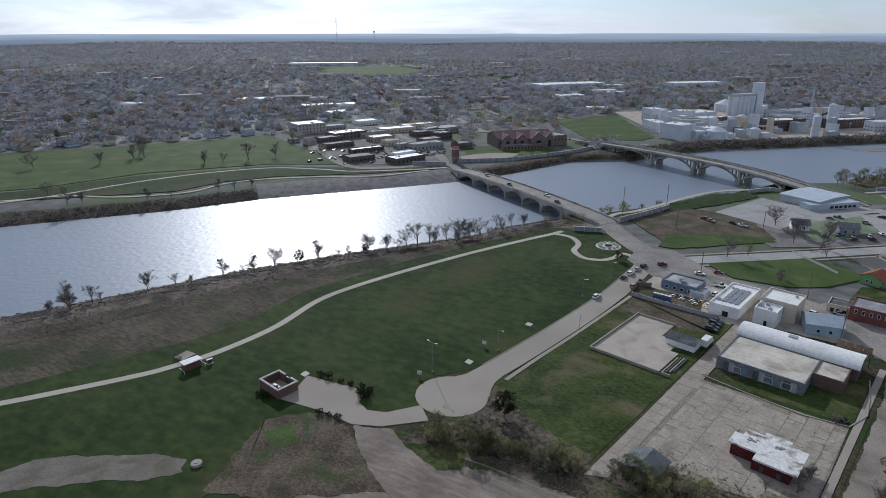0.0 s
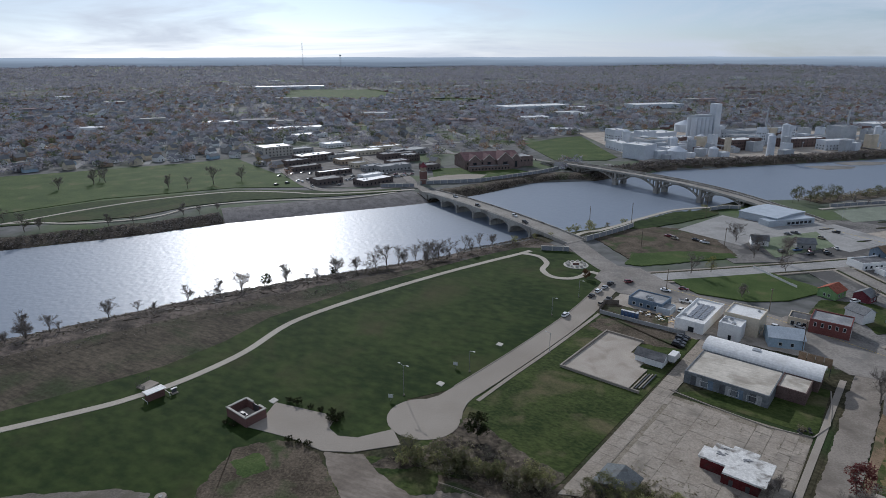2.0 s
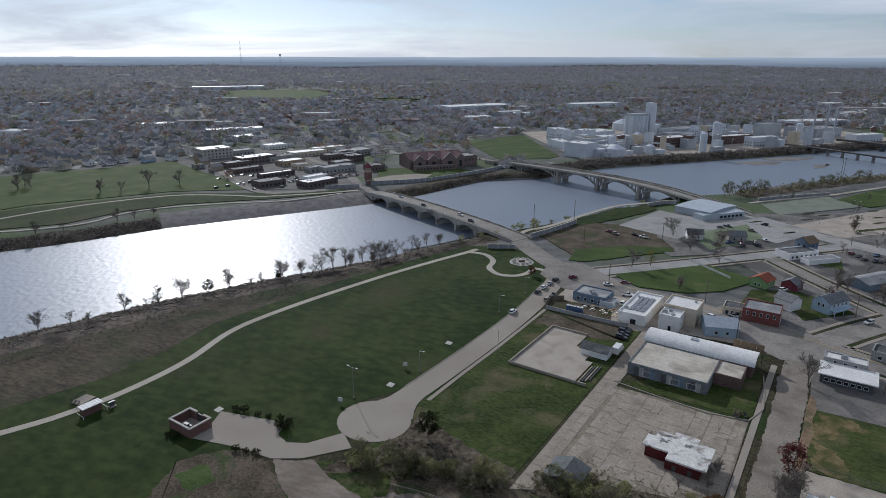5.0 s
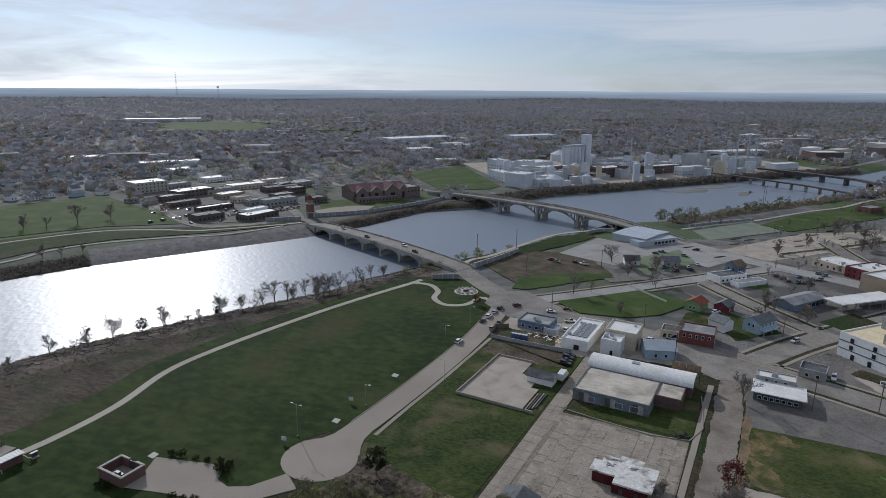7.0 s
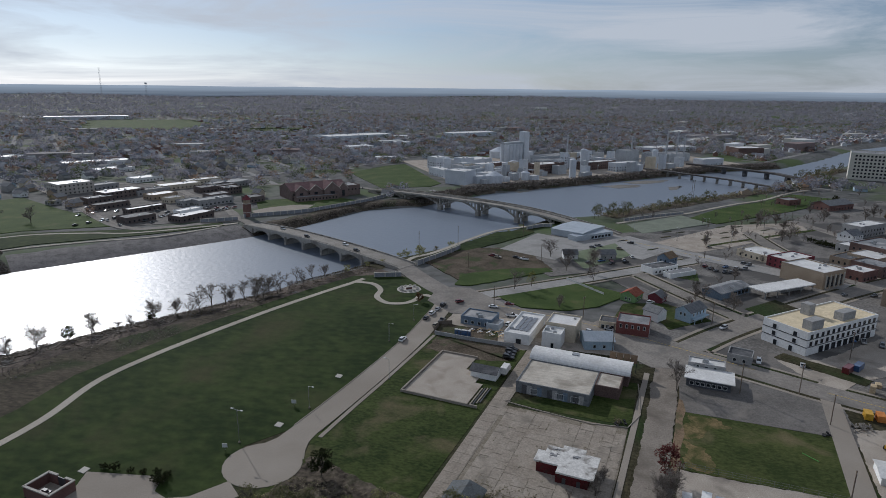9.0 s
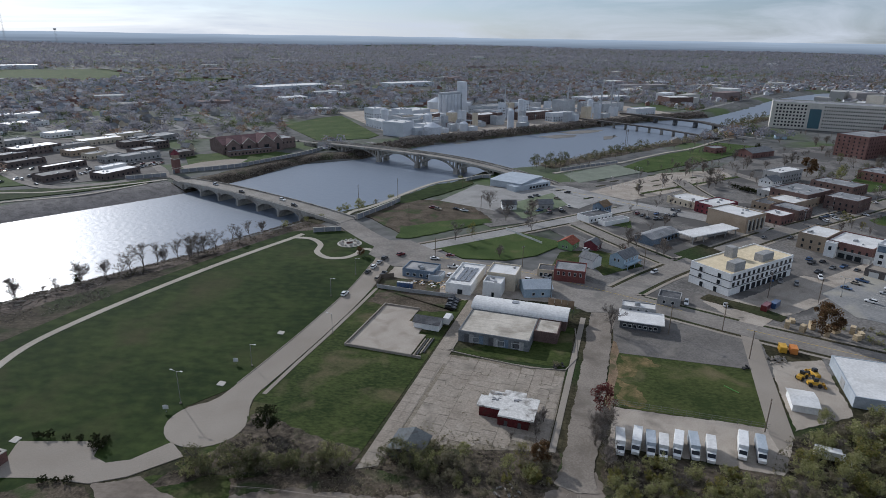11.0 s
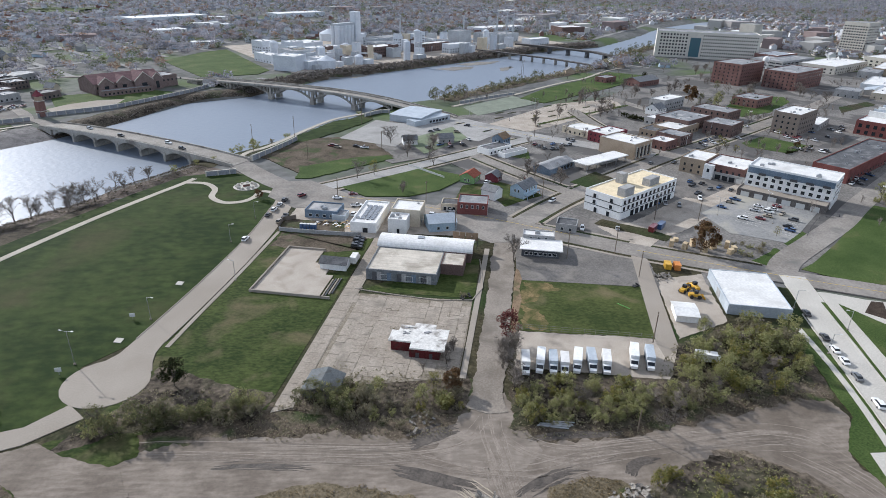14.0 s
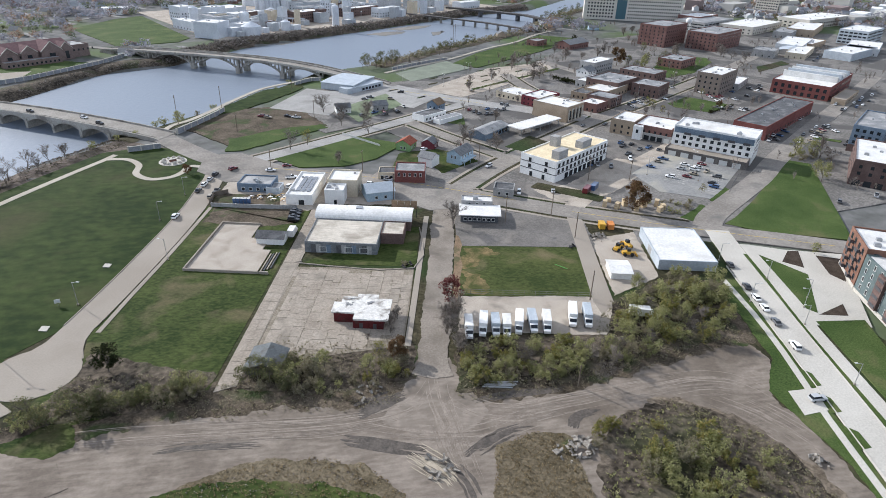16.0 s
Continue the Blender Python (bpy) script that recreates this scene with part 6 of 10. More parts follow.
for args in (
        ("brick_shop", "low red brick shop with a bright white roof", -40, 512, 42, 32, 16, 4.6, FARBRICK, WHITEROOF, 1, 7, 4, 2, "shop"),
        ("white_shop", "white-roofed shop section beside brick shop", -42, 531, 40, 22, 9, 5.8, WHITEWALL, WHITEROOF, 1, 4, 2, 1, "shop"),
        ("brown_garage", "long brown flat-roofed garage", -80, 519, 34, 24, 16, 4.6, FARBRICK, DARKROOF, 1, 6, 3, 1, "garage"),
        ("tan_store", "long grey store with a grey roof", -29, 577, 32, 34, 14, 5.6, GREYWALL, GREYROOF, 1, 8, 3, 3, "store"),
        ("brick_store", "two-storey brick store with a pale roof", -113, 637, 40, 40, 20, 6.6, FARBRICK, WHITEROOF, 2, 9, 4, 4, "store"),
        ("tan_offices", "three-storey tan office building", -160, 676, 35, 34, 26, 10.5, STONE, WHITEROOF, 3, 8, 5, 3, "office"),
        ("dark_store", "low dark-walled brick store with grey roof", -124, 618, 38, 26, 14, 5, FARBRICK, GREYROOF, 1, 6, 3, 2, "store"),
        ("flat_school", "long low dark school wing", -14, 672, 42, 46, 22, 5.4, GREYWALL, GREYROOF, 1, 10, 4, 4, "school"),
        ("small_block", "small grey block building with flat roof", -43, 584, 34, 20, 12, 4.8, GREYWALL, GREYROOF, 1, 4, 3, 1, "shop"),
        ("white_store", "wide white-roofed store beside the avenue", -101, 745, 38, 34, 18, 4.8, WHITEWALL, WHITEROOF, 1, 8, 3, 2, "store"),
        ("white_store", "low market hall with a white roof", -68, 680, 30, 42, 18, 4.8, CREAMWALL, WHITEROOF, 1, 9, 3, 2, "store"),
        ("small_block", "small tan shop with a grey roof", -56, 604, 36, 16, 12, 4.6, CREAMWALL, GREYROOF, 1, 4, 3, 1, "shop"),
        ("small_block", "small grey garage beside the meadow", -155, 622, 40, 10, 8, 3.6, GREYWALL, DARKROOF, 1, 2, 2, 0, "garage"),
        ("small_block", "long low shop with a pale roof", -84, 560, 36, 34, 9, 3.8, FARBRICK, WHITEROOF, 1, 8, 2, 1, "shop"),
        ("white_store", "white-roofed shop far up the avenue", -150, 830, 40, 46, 24, 5, WHITEWALL, WHITEROOF, 1, 8, 4, 2, "store"),
        ("white_store", "long bright-roofed store far up the avenue", -205, 910, 20, 80, 26, 5.5, WHITEWALL, WHITEROOF, 1, 12, 4, 2, "store"),
        ("dark_store", "long low dark-roofed shop range", -112, 585, 38, 30, 12, 4.4, FARBRICK, DARKROOF, 1, 7, 3, 2, "shop"),
        ("small_block", "low grey-roofed brick shop beside the avenue", -20, 610, 34, 22, 14, 5, FARBRICK, GREYROOF, 1, 5, 3, 2, "shop"),
        ("small_block", "low tan shop with a white roof", -72, 625, 36, 26, 16, 4.6, TANWALL, WHITEROOF, 1, 6, 3, 2, "shop"),
        ("dark_store", "dark-roofed garage range behind shops", -88, 655, 36, 34, 14, 4.6, GREYWALL, DARKROOF, 1, 7, 3, 2, "garage"),
        ("small_block", "brick corner shop with grey roof units", -6, 640, 34, 18, 16, 6.4, FARBRICK, GREYROOF, 2, 5, 4, 3, "shop"),
        ("small_block", "low grey workshop behind the stores", -135, 700, 38, 28, 16, 5, GREYWALL, GREYROOF, 1, 6, 3, 2, "workshop"),
        ("white_store", "pale-roofed shop row along the avenue", -45, 712, 32, 40, 14, 4.8, CREAMWALL, WHITEROOF, 1, 9, 3, 2, "store"),
        ("small_block", "square brick shop with a dark roof", 14, 586, 30, 16, 14, 5, FARBRICK, DARKROOF, 1, 4, 3, 1, "shop"),
        ("dark_store", "long dark-roofed hall near the school", -30, 655, 30, 40, 16, 5.4, FARBRICK, DARKROOF, 1, 9, 3, 3, "hall"),
        ("white_store", "bright-roofed store beyond the meadow", -330, 1000, 15, 70, 30, 6, WHITEWALL, WHITEROOF, 1, 12, 4, 2, "store")):
    far_block(*args)
tw = tagged(new("clock_tower"), "square brick clock tower with a red cap", "tower")
tw.matrix_world = pose(10, 524, 0.2, 0, 0, 30)
part("shaft", box(bmesh.new(), -2.4, 2.4, -2.4, 2.4, 0, 11), BRICK, tw)
part("belfry", box(bmesh.new(), -1.9, 1.9, -1.9, 1.9, 11, 14.4), TANWALL, tw)
for z in (3.6, 10.8):
    part("belt_course", box(bmesh.new(), -2.6, 2.6, -2.6, 2.6, z, z + 0.5), STONE, tw)
bm = bmesh.new()
bmesh.ops.create_cone(bm, cap_ends=True, segments=4, radius1=3.9, radius2=0.1, depth=4.2, matrix=Matrix.Translation((0, 0, 16.5)) @ Matrix.Rotation(math.pi / 4, 4, "Z"))
part("cap", bm, MAROON, tw)
SCHOOLROOF = surface("maroon_roof", (0.1, 0.058, 0.062), (0.15, 0.09, 0.095), 0.3, 1.5)
SCHOOLBRICK = surface("school_brick", (0.15, 0.112, 0.102), (0.225, 0.172, 0.155), 0.3, 1.5)
sc = gable_house("school", "long brown brick school with maroon gabled roofs and pale gable copings", (52, 588), 14, 58, 34, 9, 5.5, SCHOOLBRICK, SCHOOLROOF, storeys("S", 58, 15, 2, 1.6, 1.9, 1.0, 3.8), category="school")
for x, w, r, d in ((3, 12, 5.0, -2.5), (18, 12, 5.0, -1.5), (32, 16, 7.0, -4.0), (47, 10, 5.0, -2.5)):
    bm = bmesh.new()
    ring = [(x, 0), (x + w, 0), (x + w, 8.6), (x + w / 2, 8.6 + r), (x, 8.6)]
    a, b = [bm.verts.new((px, d, pz)) for px, pz in ring], [bm.verts.new((px, 16, pz)) for px, pz in ring]
    bm.faces.new(a), bm.faces.new(b[::-1])
    for j in range(5):
        bm.faces.new((a[j], b[j], b[(j + 1) % 5], a[(j + 1) % 5]))
    bmesh.ops.recalc_face_normals(bm, faces=bm.faces)
    cross = part("cross_gable", bm, SCHOOLBRICK, sc)
    for side in (-1, 1):
        bm = bmesh.new()
        run, tall = w / 2 + 0.4, r
        p0, p1 = (x + w / 2 - side * run, 8.45), (x + w / 2, 8.6 + tall)
        quad = [(p0[0], p0[1]), (p1[0], p1[1]), (p1[0], p1[1] + 0.6), (p0[0], p0[1] + 0.6)]
        f_, b_ = [bm.verts.new((px, d - 0.15, pz)) for px, pz in quad], [bm.verts.new((px, d + 0.45, pz)) for px, pz in quad]
        bm.faces.new(f_), bm.faces.new(b_[::-1])
        for j in range(4):
            bm.faces.new((f_[j], b_[j], b_[(j + 1) % 4], f_[(j + 1) % 4]))
        bmesh.ops.recalc_face_normals(bm, faces=bm.faces)
        part("gable_coping", bm, STONE, cross)
        bm = bmesh.new()
        quad = [(p0[0], d + 0.46, p0[1] + 0.1), (p1[0], d + 0.46, p1[1] + 0.12), (p1[0], 16.4, p1[1] + 0.12), (p0[0], 16.4, p0[1] + 0.1)]
        lo_, hi_ = [bm.verts.new(q) for q in quad], [bm.verts.new((q[0], q[1], q[2] + 0.25)) for q in quad]
        bm.faces.new(lo_), bm.faces.new(hi_[::-1])
        for j in range(4):
            bm.faces.new((lo_[j], hi_[j], hi_[(j + 1) % 4], lo_[(j + 1) % 4]))
        bmesh.ops.recalc_face_normals(bm, faces=bm.faces)
        part("gable_roof", bm, SCHOOLROOF, cross)
    part("gable_window", box(bmesh.new(), x + w * 0.36, x + w * 0.64, d - 0.1, d + 0.05, 1.0, 7.0), GLASS, cross)
flat_block("school_wing", "flat-roofed brown brick gymnasium wing of the school", "school", (107, 604), 20, 16, 22, 9.5, SCHOOLBRICK, GREYROOF, storeys("S", 22, 5, 1, 1.4, 1.6, 5.0), 0.6, units=2)
flat_block("school_wing", "low brown brick front range of the school", "school", (56, 578), 14, 42, 8, 4.2, SCHOOLBRICK, GREYROOF, storeys("S", 42, 12, 1, 1.4, 1.6, 1.2), 0.5)
slab("school_drive", [(18, 530), (48, 536), (62, 546), (70, 562), (50, 566), (30, 560), (14, 548)], 0.38, CONCRETE, "pale curving drive before the school", xy=True, category="road")

WORKS = surface("works_white", (0.5, 0.53, 0.57), (0.61, 0.635, 0.67), 0.1, 0.8)
WORKS2 = surface("works_grey", (0.34, 0.36, 0.38), (0.46, 0.48, 0.5), 0.1, 0.8)
for args in (
        ("process_hall", "white windowless tank house", 245, 634, 38, 24, 26, 15, WORKS, WHITEROOF, 1, 0, 0, 3),
        ("process_hall", "long white factory hall with small vents", 246, 668, 10, 14, 66, 9, WORKS, WHITEROOF, 1, 0, 10, 5),
        ("process_hall", "grey factory hall behind the long range", 266, 690, 10, 22, 34, 13, WORKS2, GREYROOF, 2, 4, 6, 4),
        ("process_hall", "white multi-storey block at the factory corner", 256, 768, 14, 18, 22, 16, WORKS, WHITEROOF, 3, 4, 5, 2),
        ("process_hall", "narrow white process block with a vent stack", 282, 742, 14, 20, 18, 17, WORKS, WHITEROOF, 2, 3, 3, 3),
        ("process_hall", "low white factory store", 284, 664, 30, 20, 16, 8, WORKS, WHITEROOF, 1, 4, 3, 2),
        ("process_hall", "low white loading shed behind the halls", 310, 745, 14, 46, 20, 8, WORKS, WHITEROOF, 1, 6, 3, 4),
        ("process_hall", "dark-windowed factory range behind the elevator", 400, 745, 14, 40, 18, 11, WORKS2, GREYROOF, 3, 10, 4, 3),
        ("brick_works", "four-storey red brick factory office with wide windows", 368, 694, 12, 38, 22, 12, DARKBRICK, WHITEROOF, 3, 12, 6, 2),
        ("brick_works", "long red brick factory range", 446, 712, 14, 60, 16, 10, DARKBRICK, WHITEROOF, 3, 14, 4, 3),
        ("brick_works", "old grey factory hall behind brick ranges", 415, 768, 20, 56, 26, 13, WORKS2, GREYROOF, 3, 12, 5, 2),
        ("process_hall", "tall grey process block", 540, 752, 20, 30, 20, 20, WORKS2, GREYROOF, 1, 0, 0, 4),
        ("process_hall", "grey process block with pipe racks", 586, 752, 20, 30, 20, 15, WORKS2, GREYROOF, 2, 0, 0, 4),
        ("process_hall", "low white riverside factory range", 480, 690, 12, 40, 14, 11, WORKS, WHITEROOF, 2, 8, 3, 2),
        ("process_hall", "cream multi-floor process tower", 425, 730, 18, 8, 8, 22, WORKS, GREYROOF, 5, 2, 2, 0),
        ("process_hall", "cream process tower with open floors", 478, 760, 18, 11, 9, 20, WORKS, GREYROOF, 5, 3, 2, 1),
        ("process_hall", "white windowless process tower", 512, 750, 18, 8, 8, 19, WORKS, GREYROOF, 1, 0, 0, 0),
        ("process_hall", "wide low white factory shed", 300, 790, 22, 60, 30, 8, WORKS, WHITEROOF, 1, 8, 4, 4),
        ("process_hall", "grey factory shed with roof vents", 620, 760, 14, 50, 30, 12, WORKS2, GREYROOF, 1, 6, 3, 3),
        ("process_hall", "white factory range by the river", 640, 712, 10, 46, 16, 9, WORKS, WHITEROOF, 1, 8, 3, 2),
        ("brick_works", "square brown brick building across the bend", 790, 800, -10, 46, 36, 14, DARKBRICK, WHITEROOF, 1, 8, 5, 0),
        ("process_hall", "long low white-roofed depot", 690, 900, 5, 110, 34, 7, WORKS, WHITEROOF, 1, 14, 4, 2),
        ("process_hall", "bright-roofed warehouse in the distant town", 190, 1240, 20, 150, 50, 9, WORKS, WHITEROOF, 1, 14, 4, 2),
        ("process_hall", "bright-roofed warehouse in the distant town", 470, 1290, 14, 120, 44, 8, WORKS, WHITEROOF, 1, 14, 4, 2),
        ("process_hall", "wide bright-roofed distant plant", -520, 2150, 10, 230, 60, 10, WORKS, WHITEROOF, 1, 10, 4, 2)):
    far_block(*args, category="factory")
for label, x, y, lx, ly, h, wall in (
        ("small white pump house by the river bank", 300, 646, 8, 7, 5, WORKS), ("grey filter house among pipes", 313, 653, 10, 8, 8, WORKS2), ("white low store by the factory road", 336, 648, 12, 8, 5, WORKS),
        ("tall white dryer block among halls", 345, 690, 8, 8, 19, WORKS), ("cream stair tower beside the brick works", 352, 668, 5, 5, 18, CREAMWALL), ("grey loading shed on the river side", 408, 652, 16, 8, 6, WORKS2),
        ("white block between brick ranges", 418, 664, 9, 9, 12, WORKS), ("grey tank house beside the tower", 494, 676, 10, 8, 13, WORKS2), ("white cube store above the bank", 512, 684, 9, 9, 9, WORKS),
        ("cream process block with a flat roof", 542, 700, 12, 9, 16, CREAMWALL), ("white dryer tower above the bank", 556, 692, 7, 7, 20, WORKS), ("low grey shed by the river", 572, 700, 18, 8, 6, WORKS2),
        ("white process block by the river", 600, 712, 12, 9, 13, WORKS), ("small grey pump house", 268, 634, 7, 6, 5, WORKS2), ("white annex before the lower hall", 262, 640, 14, 9, 8, WORKS), ("grey roof plant block above the hall", 318, 684, 7, 6, 14, WORKS2)):
    flat_block("process_block", label, "factory", (x, y), 20, lx, ly, h, wall, GREYROOF if h > 9 else WHITEROOF, (), 0.4, group="factory blocks")
rnf = random.Random(77)
for k in range(64):
    u = rnf.random()
    x, y = 262 + 340 * u + rnf.uniform(-8, 8), 652 + 58 * u + rnf.uniform(0, 150) * (0.55 + 0.45 * u)
    lx, ly, h = rnf.uniform(5, 15), rnf.uniform(5, 12), rnf.choice((4, 5, 6, 7, 9, 11, 14))
    kind = rnf.choice((WORKS, WORKS, WORKS2, WORKS2, CREAMWALL, DARKBRICK))
    flat_block("process_block", {"works_white": "white", "works_grey": "grey", "cream_wall": "cream", "dark_brick": "brown brick"}[kind.name] + (" process tower among factory halls" if h > 10 else " low block in the factory yard"), "factory", (x, y), 20 + rnf.uniform(-4, 4), lx, ly, h, kind, rnf.choice((WHITEROOF, GREYROOF, GREYROOF)), (), 0.3, group="factory blocks", units=1 if h < 8 else 0)
for k in range(10):          # pipe bridges between the blocks
    x, y, n = 290 + k * 30, 662 + k * 7 + rnf.uniform(0, 60), rnf.randint(3, 5)
    root = tagged(new("pipe_bridge"), "white pipe bridge on steel legs in the factory yard", "pipe bridge", "factory pipe bridges")
    root.matrix_world = pose(x, y, 0.2, 0, 0, rnf.uniform(-50, 40))
    part("trough", box(box(bmesh.new(), 0, n * 7, -0.9, 0.9, 5.0, 6.1), 0, n * 7, -0.5, 0.5, 6.1, 6.6), WORKS, root)
    for j in range(n + 1):
        part("leg", box(bmesh.new(), j * 6.8, j * 6.8 + 0.5, -0.9, 0.9, 0, 5.0), STEEL, root)
# grain elevator: silos and head tower
el = tagged(new("grain_elevator"), "white concrete grain elevator with round silos and a head tower", "grain elevator")
el.matrix_world = pose(376, 808, 0.2, 0, 0, 20)
for r in range(2):
    for k in range(5):
        bm = bmesh.new()
        bmesh.ops.create_cone(bm, cap_ends=True, segments=24, radius1=3.7, radius2=3.7, depth=27, matrix=Matrix.Translation((3.5 + k * 7.0, 4 + r * 7.4, 13.5)))
        part("silo", bm, WORKS, el)
part("gallery", box(bmesh.new(), 0, 35, 3, 12, 27, 30), WORKS2, el)
part("head_tower", box(bmesh.new(), 36, 46, 0, 11, 0, 44), WORKS, el)
part("low_bin", box(bmesh.new(), 46.5, 56, 0, 10, 0, 14), WORKS, el)


def tank(label, x, y, r, h, mat=WORKS, dome=True):
    root = tagged(new("storage_tank"), label, "tank", "factory tanks")
    root.matrix_world = pose(x, y, 0.2)
    bm = bmesh.new()
    bmesh.ops.create_cone(bm, cap_ends=True, segments=24, radius1=r, radius2=r, depth=h, matrix=Matrix.Translation((0, 0, h / 2)))
    part("shell", bm, mat, root)
    if dome:
        bm = bmesh.new()
        bmesh.ops.create_cone(bm, cap_ends=True, segments=24, radius1=r * 1.02, radius2=r * 0.1, depth=r * 0.45, matrix=Matrix.Translation((0, 0, h + r * 0.22)))
        part("dome", bm, mat, root)


for label, x, y, r, h in (("slim white factory silo", 394, 655, 4, 22), ("low white tank with a rusty rim", 284, 642, 10, 9), ("white silo by the river", 300, 690, 4, 16), ("white silo among factory halls", 262, 742, 5, 18), ("tall white silo above the factory", 448, 720, 4, 27), ("squat white tank among factory halls", 350, 730, 7, 12), ("tall grey silo above the factory", 560, 716, 4, 24), ("slim white silo among factory halls", 456, 726, 4, 25), ("pale tank by the halls", 330, 655, 5, 9), ("wide white dome tank behind the factory", 400, 890, 14, 10), ("wide white dome tank behind the factory", 440, 900, 14, 10)):
    tank(label, x, y, r, h)
for x, y, h in ((600, 742, 44), (615, 738, 48), (560, 770, 40), (636, 748, 42), (470, 800, 40)):
    st = tagged(new("smokestack"), "thin steel factory smokestack", "smokestack", "factory stacks")
    st.matrix_world = pose(x, y, 0.2)
    bm = bmesh.new()
    bmesh.ops.create_cone(bm, cap_ends=True, segments=12, radius1=1.3, radius2=0.9, depth=h, matrix=Matrix.Translation((0, 0, h / 2)))
    part("chimney_tube", bm, WORKS2, st)
    part("cap_ring", box(bmesh.new(), -1.2, 1.2, -1.2, 1.2, h - 1.5, h - 0.8), STEEL, st)
wt_ = tagged(new("water_tower"), "small white water tower", "water tower")
wt_.matrix_world = pose(700, 385, 0.2) @ Matrix.Diagonal((0.6, 0.6, 0.75, 1))
bm = bmesh.new()
bmesh.ops.create_uvsphere(bm, u_segments=20, v_segments=12, radius=6, matrix=Matrix.Translation((0, 0, 24)) @ Matrix.Diagonal((1, 1, 0.8, 1)))
part("bowl", bm, WHITEWALL, wt_)
for k in range(4):
    part("leg", box(bmesh.new(), math.cos(k * 1.571) * 4.5 - 0.3, math.cos(k * 1.571) * 4.5 + 0.3, math.sin(k * 1.571) * 4.5 - 0.3, math.sin(k * 1.571) * 4.5 + 0.3, 0, 22), WHITEWALL, wt_)
for x, y, h, w in ((-462, 4300, 150, 4), (-710, 4300, 185, 3)):
    mast = tagged(new("radio_mast"), "distant lattice radio mast", "mast")
    mast.matrix_world = pose(x, y, 20)
    for k in range(3):
        part("leg", box(bmesh.new(), k * w - w, k * w - w + 0.7, 0, 0.7, 0, h * (0.6 if w == 4 else 1)), STEEL, mast)
    for k in range(8):
        part("brace", box(bmesh.new(), -w, w + 1.2, 0, 1.2, k * h * 0.07, k * h * 0.07 + 1.2), STEEL, mast)
    if w == 4:
        part("tank", box(bmesh.new(), -6, 7, -6, 6, h * 0.6, h * 0.6 + 10), STEEL, mast)

# ---- vehicles ----
TYRE = plain("tyre_rubber", (0.02, 0.02, 0.02), 0.85)
CARGLASS = plain("car_glass", (0.015, 0.018, 0.022), 0.1)


def paint(name, c):
    m, n, l, b = nodes(name, 0.28)
    b.inputs["Base Color"].default_value = (*c, 1)
    b.inputs["Coat Weight"].default_value = 0.5
    return m


PAINTS = [paint("car_white", (0.75, 0.75, 0.74)), paint("car_black", (0.02, 0.02, 0.022)), paint("car_silver", (0.42, 0.43, 0.44)), paint("car_maroon", (0.16, 0.025, 0.03)), paint("car_blue", (0.04, 0.09, 0.2)), paint("car_grey", (0.1, 0.105, 0.11)), paint("car_tan", (0.32, 0.27, 0.2))]
PAINTWORDS = ["white", "black", "silver", "dark red", "blue", "dark grey", "tan"]


def loft(bm, sections):
    """Skin closed rings of points, one after another, with end caps."""
    rows = [[bm.verts.new(p) for p in s] for s in sections]
    m = len(rows[0])
    for r, q in zip(rows, rows[1:]):
        for k in range(m):
            bm.faces.new((r[k], r[(k + 1) % m], q[(k + 1) % m], q[k]))
    bm.faces.new(rows[0])
    bm.faces.new(rows[-1])
    bmesh.ops.recalc_face_normals(bm, faces=bm.faces)
    return bm


def ring(x, w, z0, z1, r=0.12):
    return [(x, -w + r, z0), (x, w - r, z0), (x, w, z0 + r), (x, w, z1 - r), (x, w - r, z1), (x, -w + r, z1), (x, -w, z1 - r), (x, -w, z0 + r)]


def wheel_mesh(r=0.33, w=0.22):
    bm = bmesh.new()
    bmesh.ops.create_cone(bm, cap_ends=True, segments=14, radius1=r, radius2=r, depth=w, matrix=Matrix.Rotation(math.pi / 2, 4, "X"))
    return mesh_of("wheel", bm, TYRE)


WHEEL = wheel_mesh()


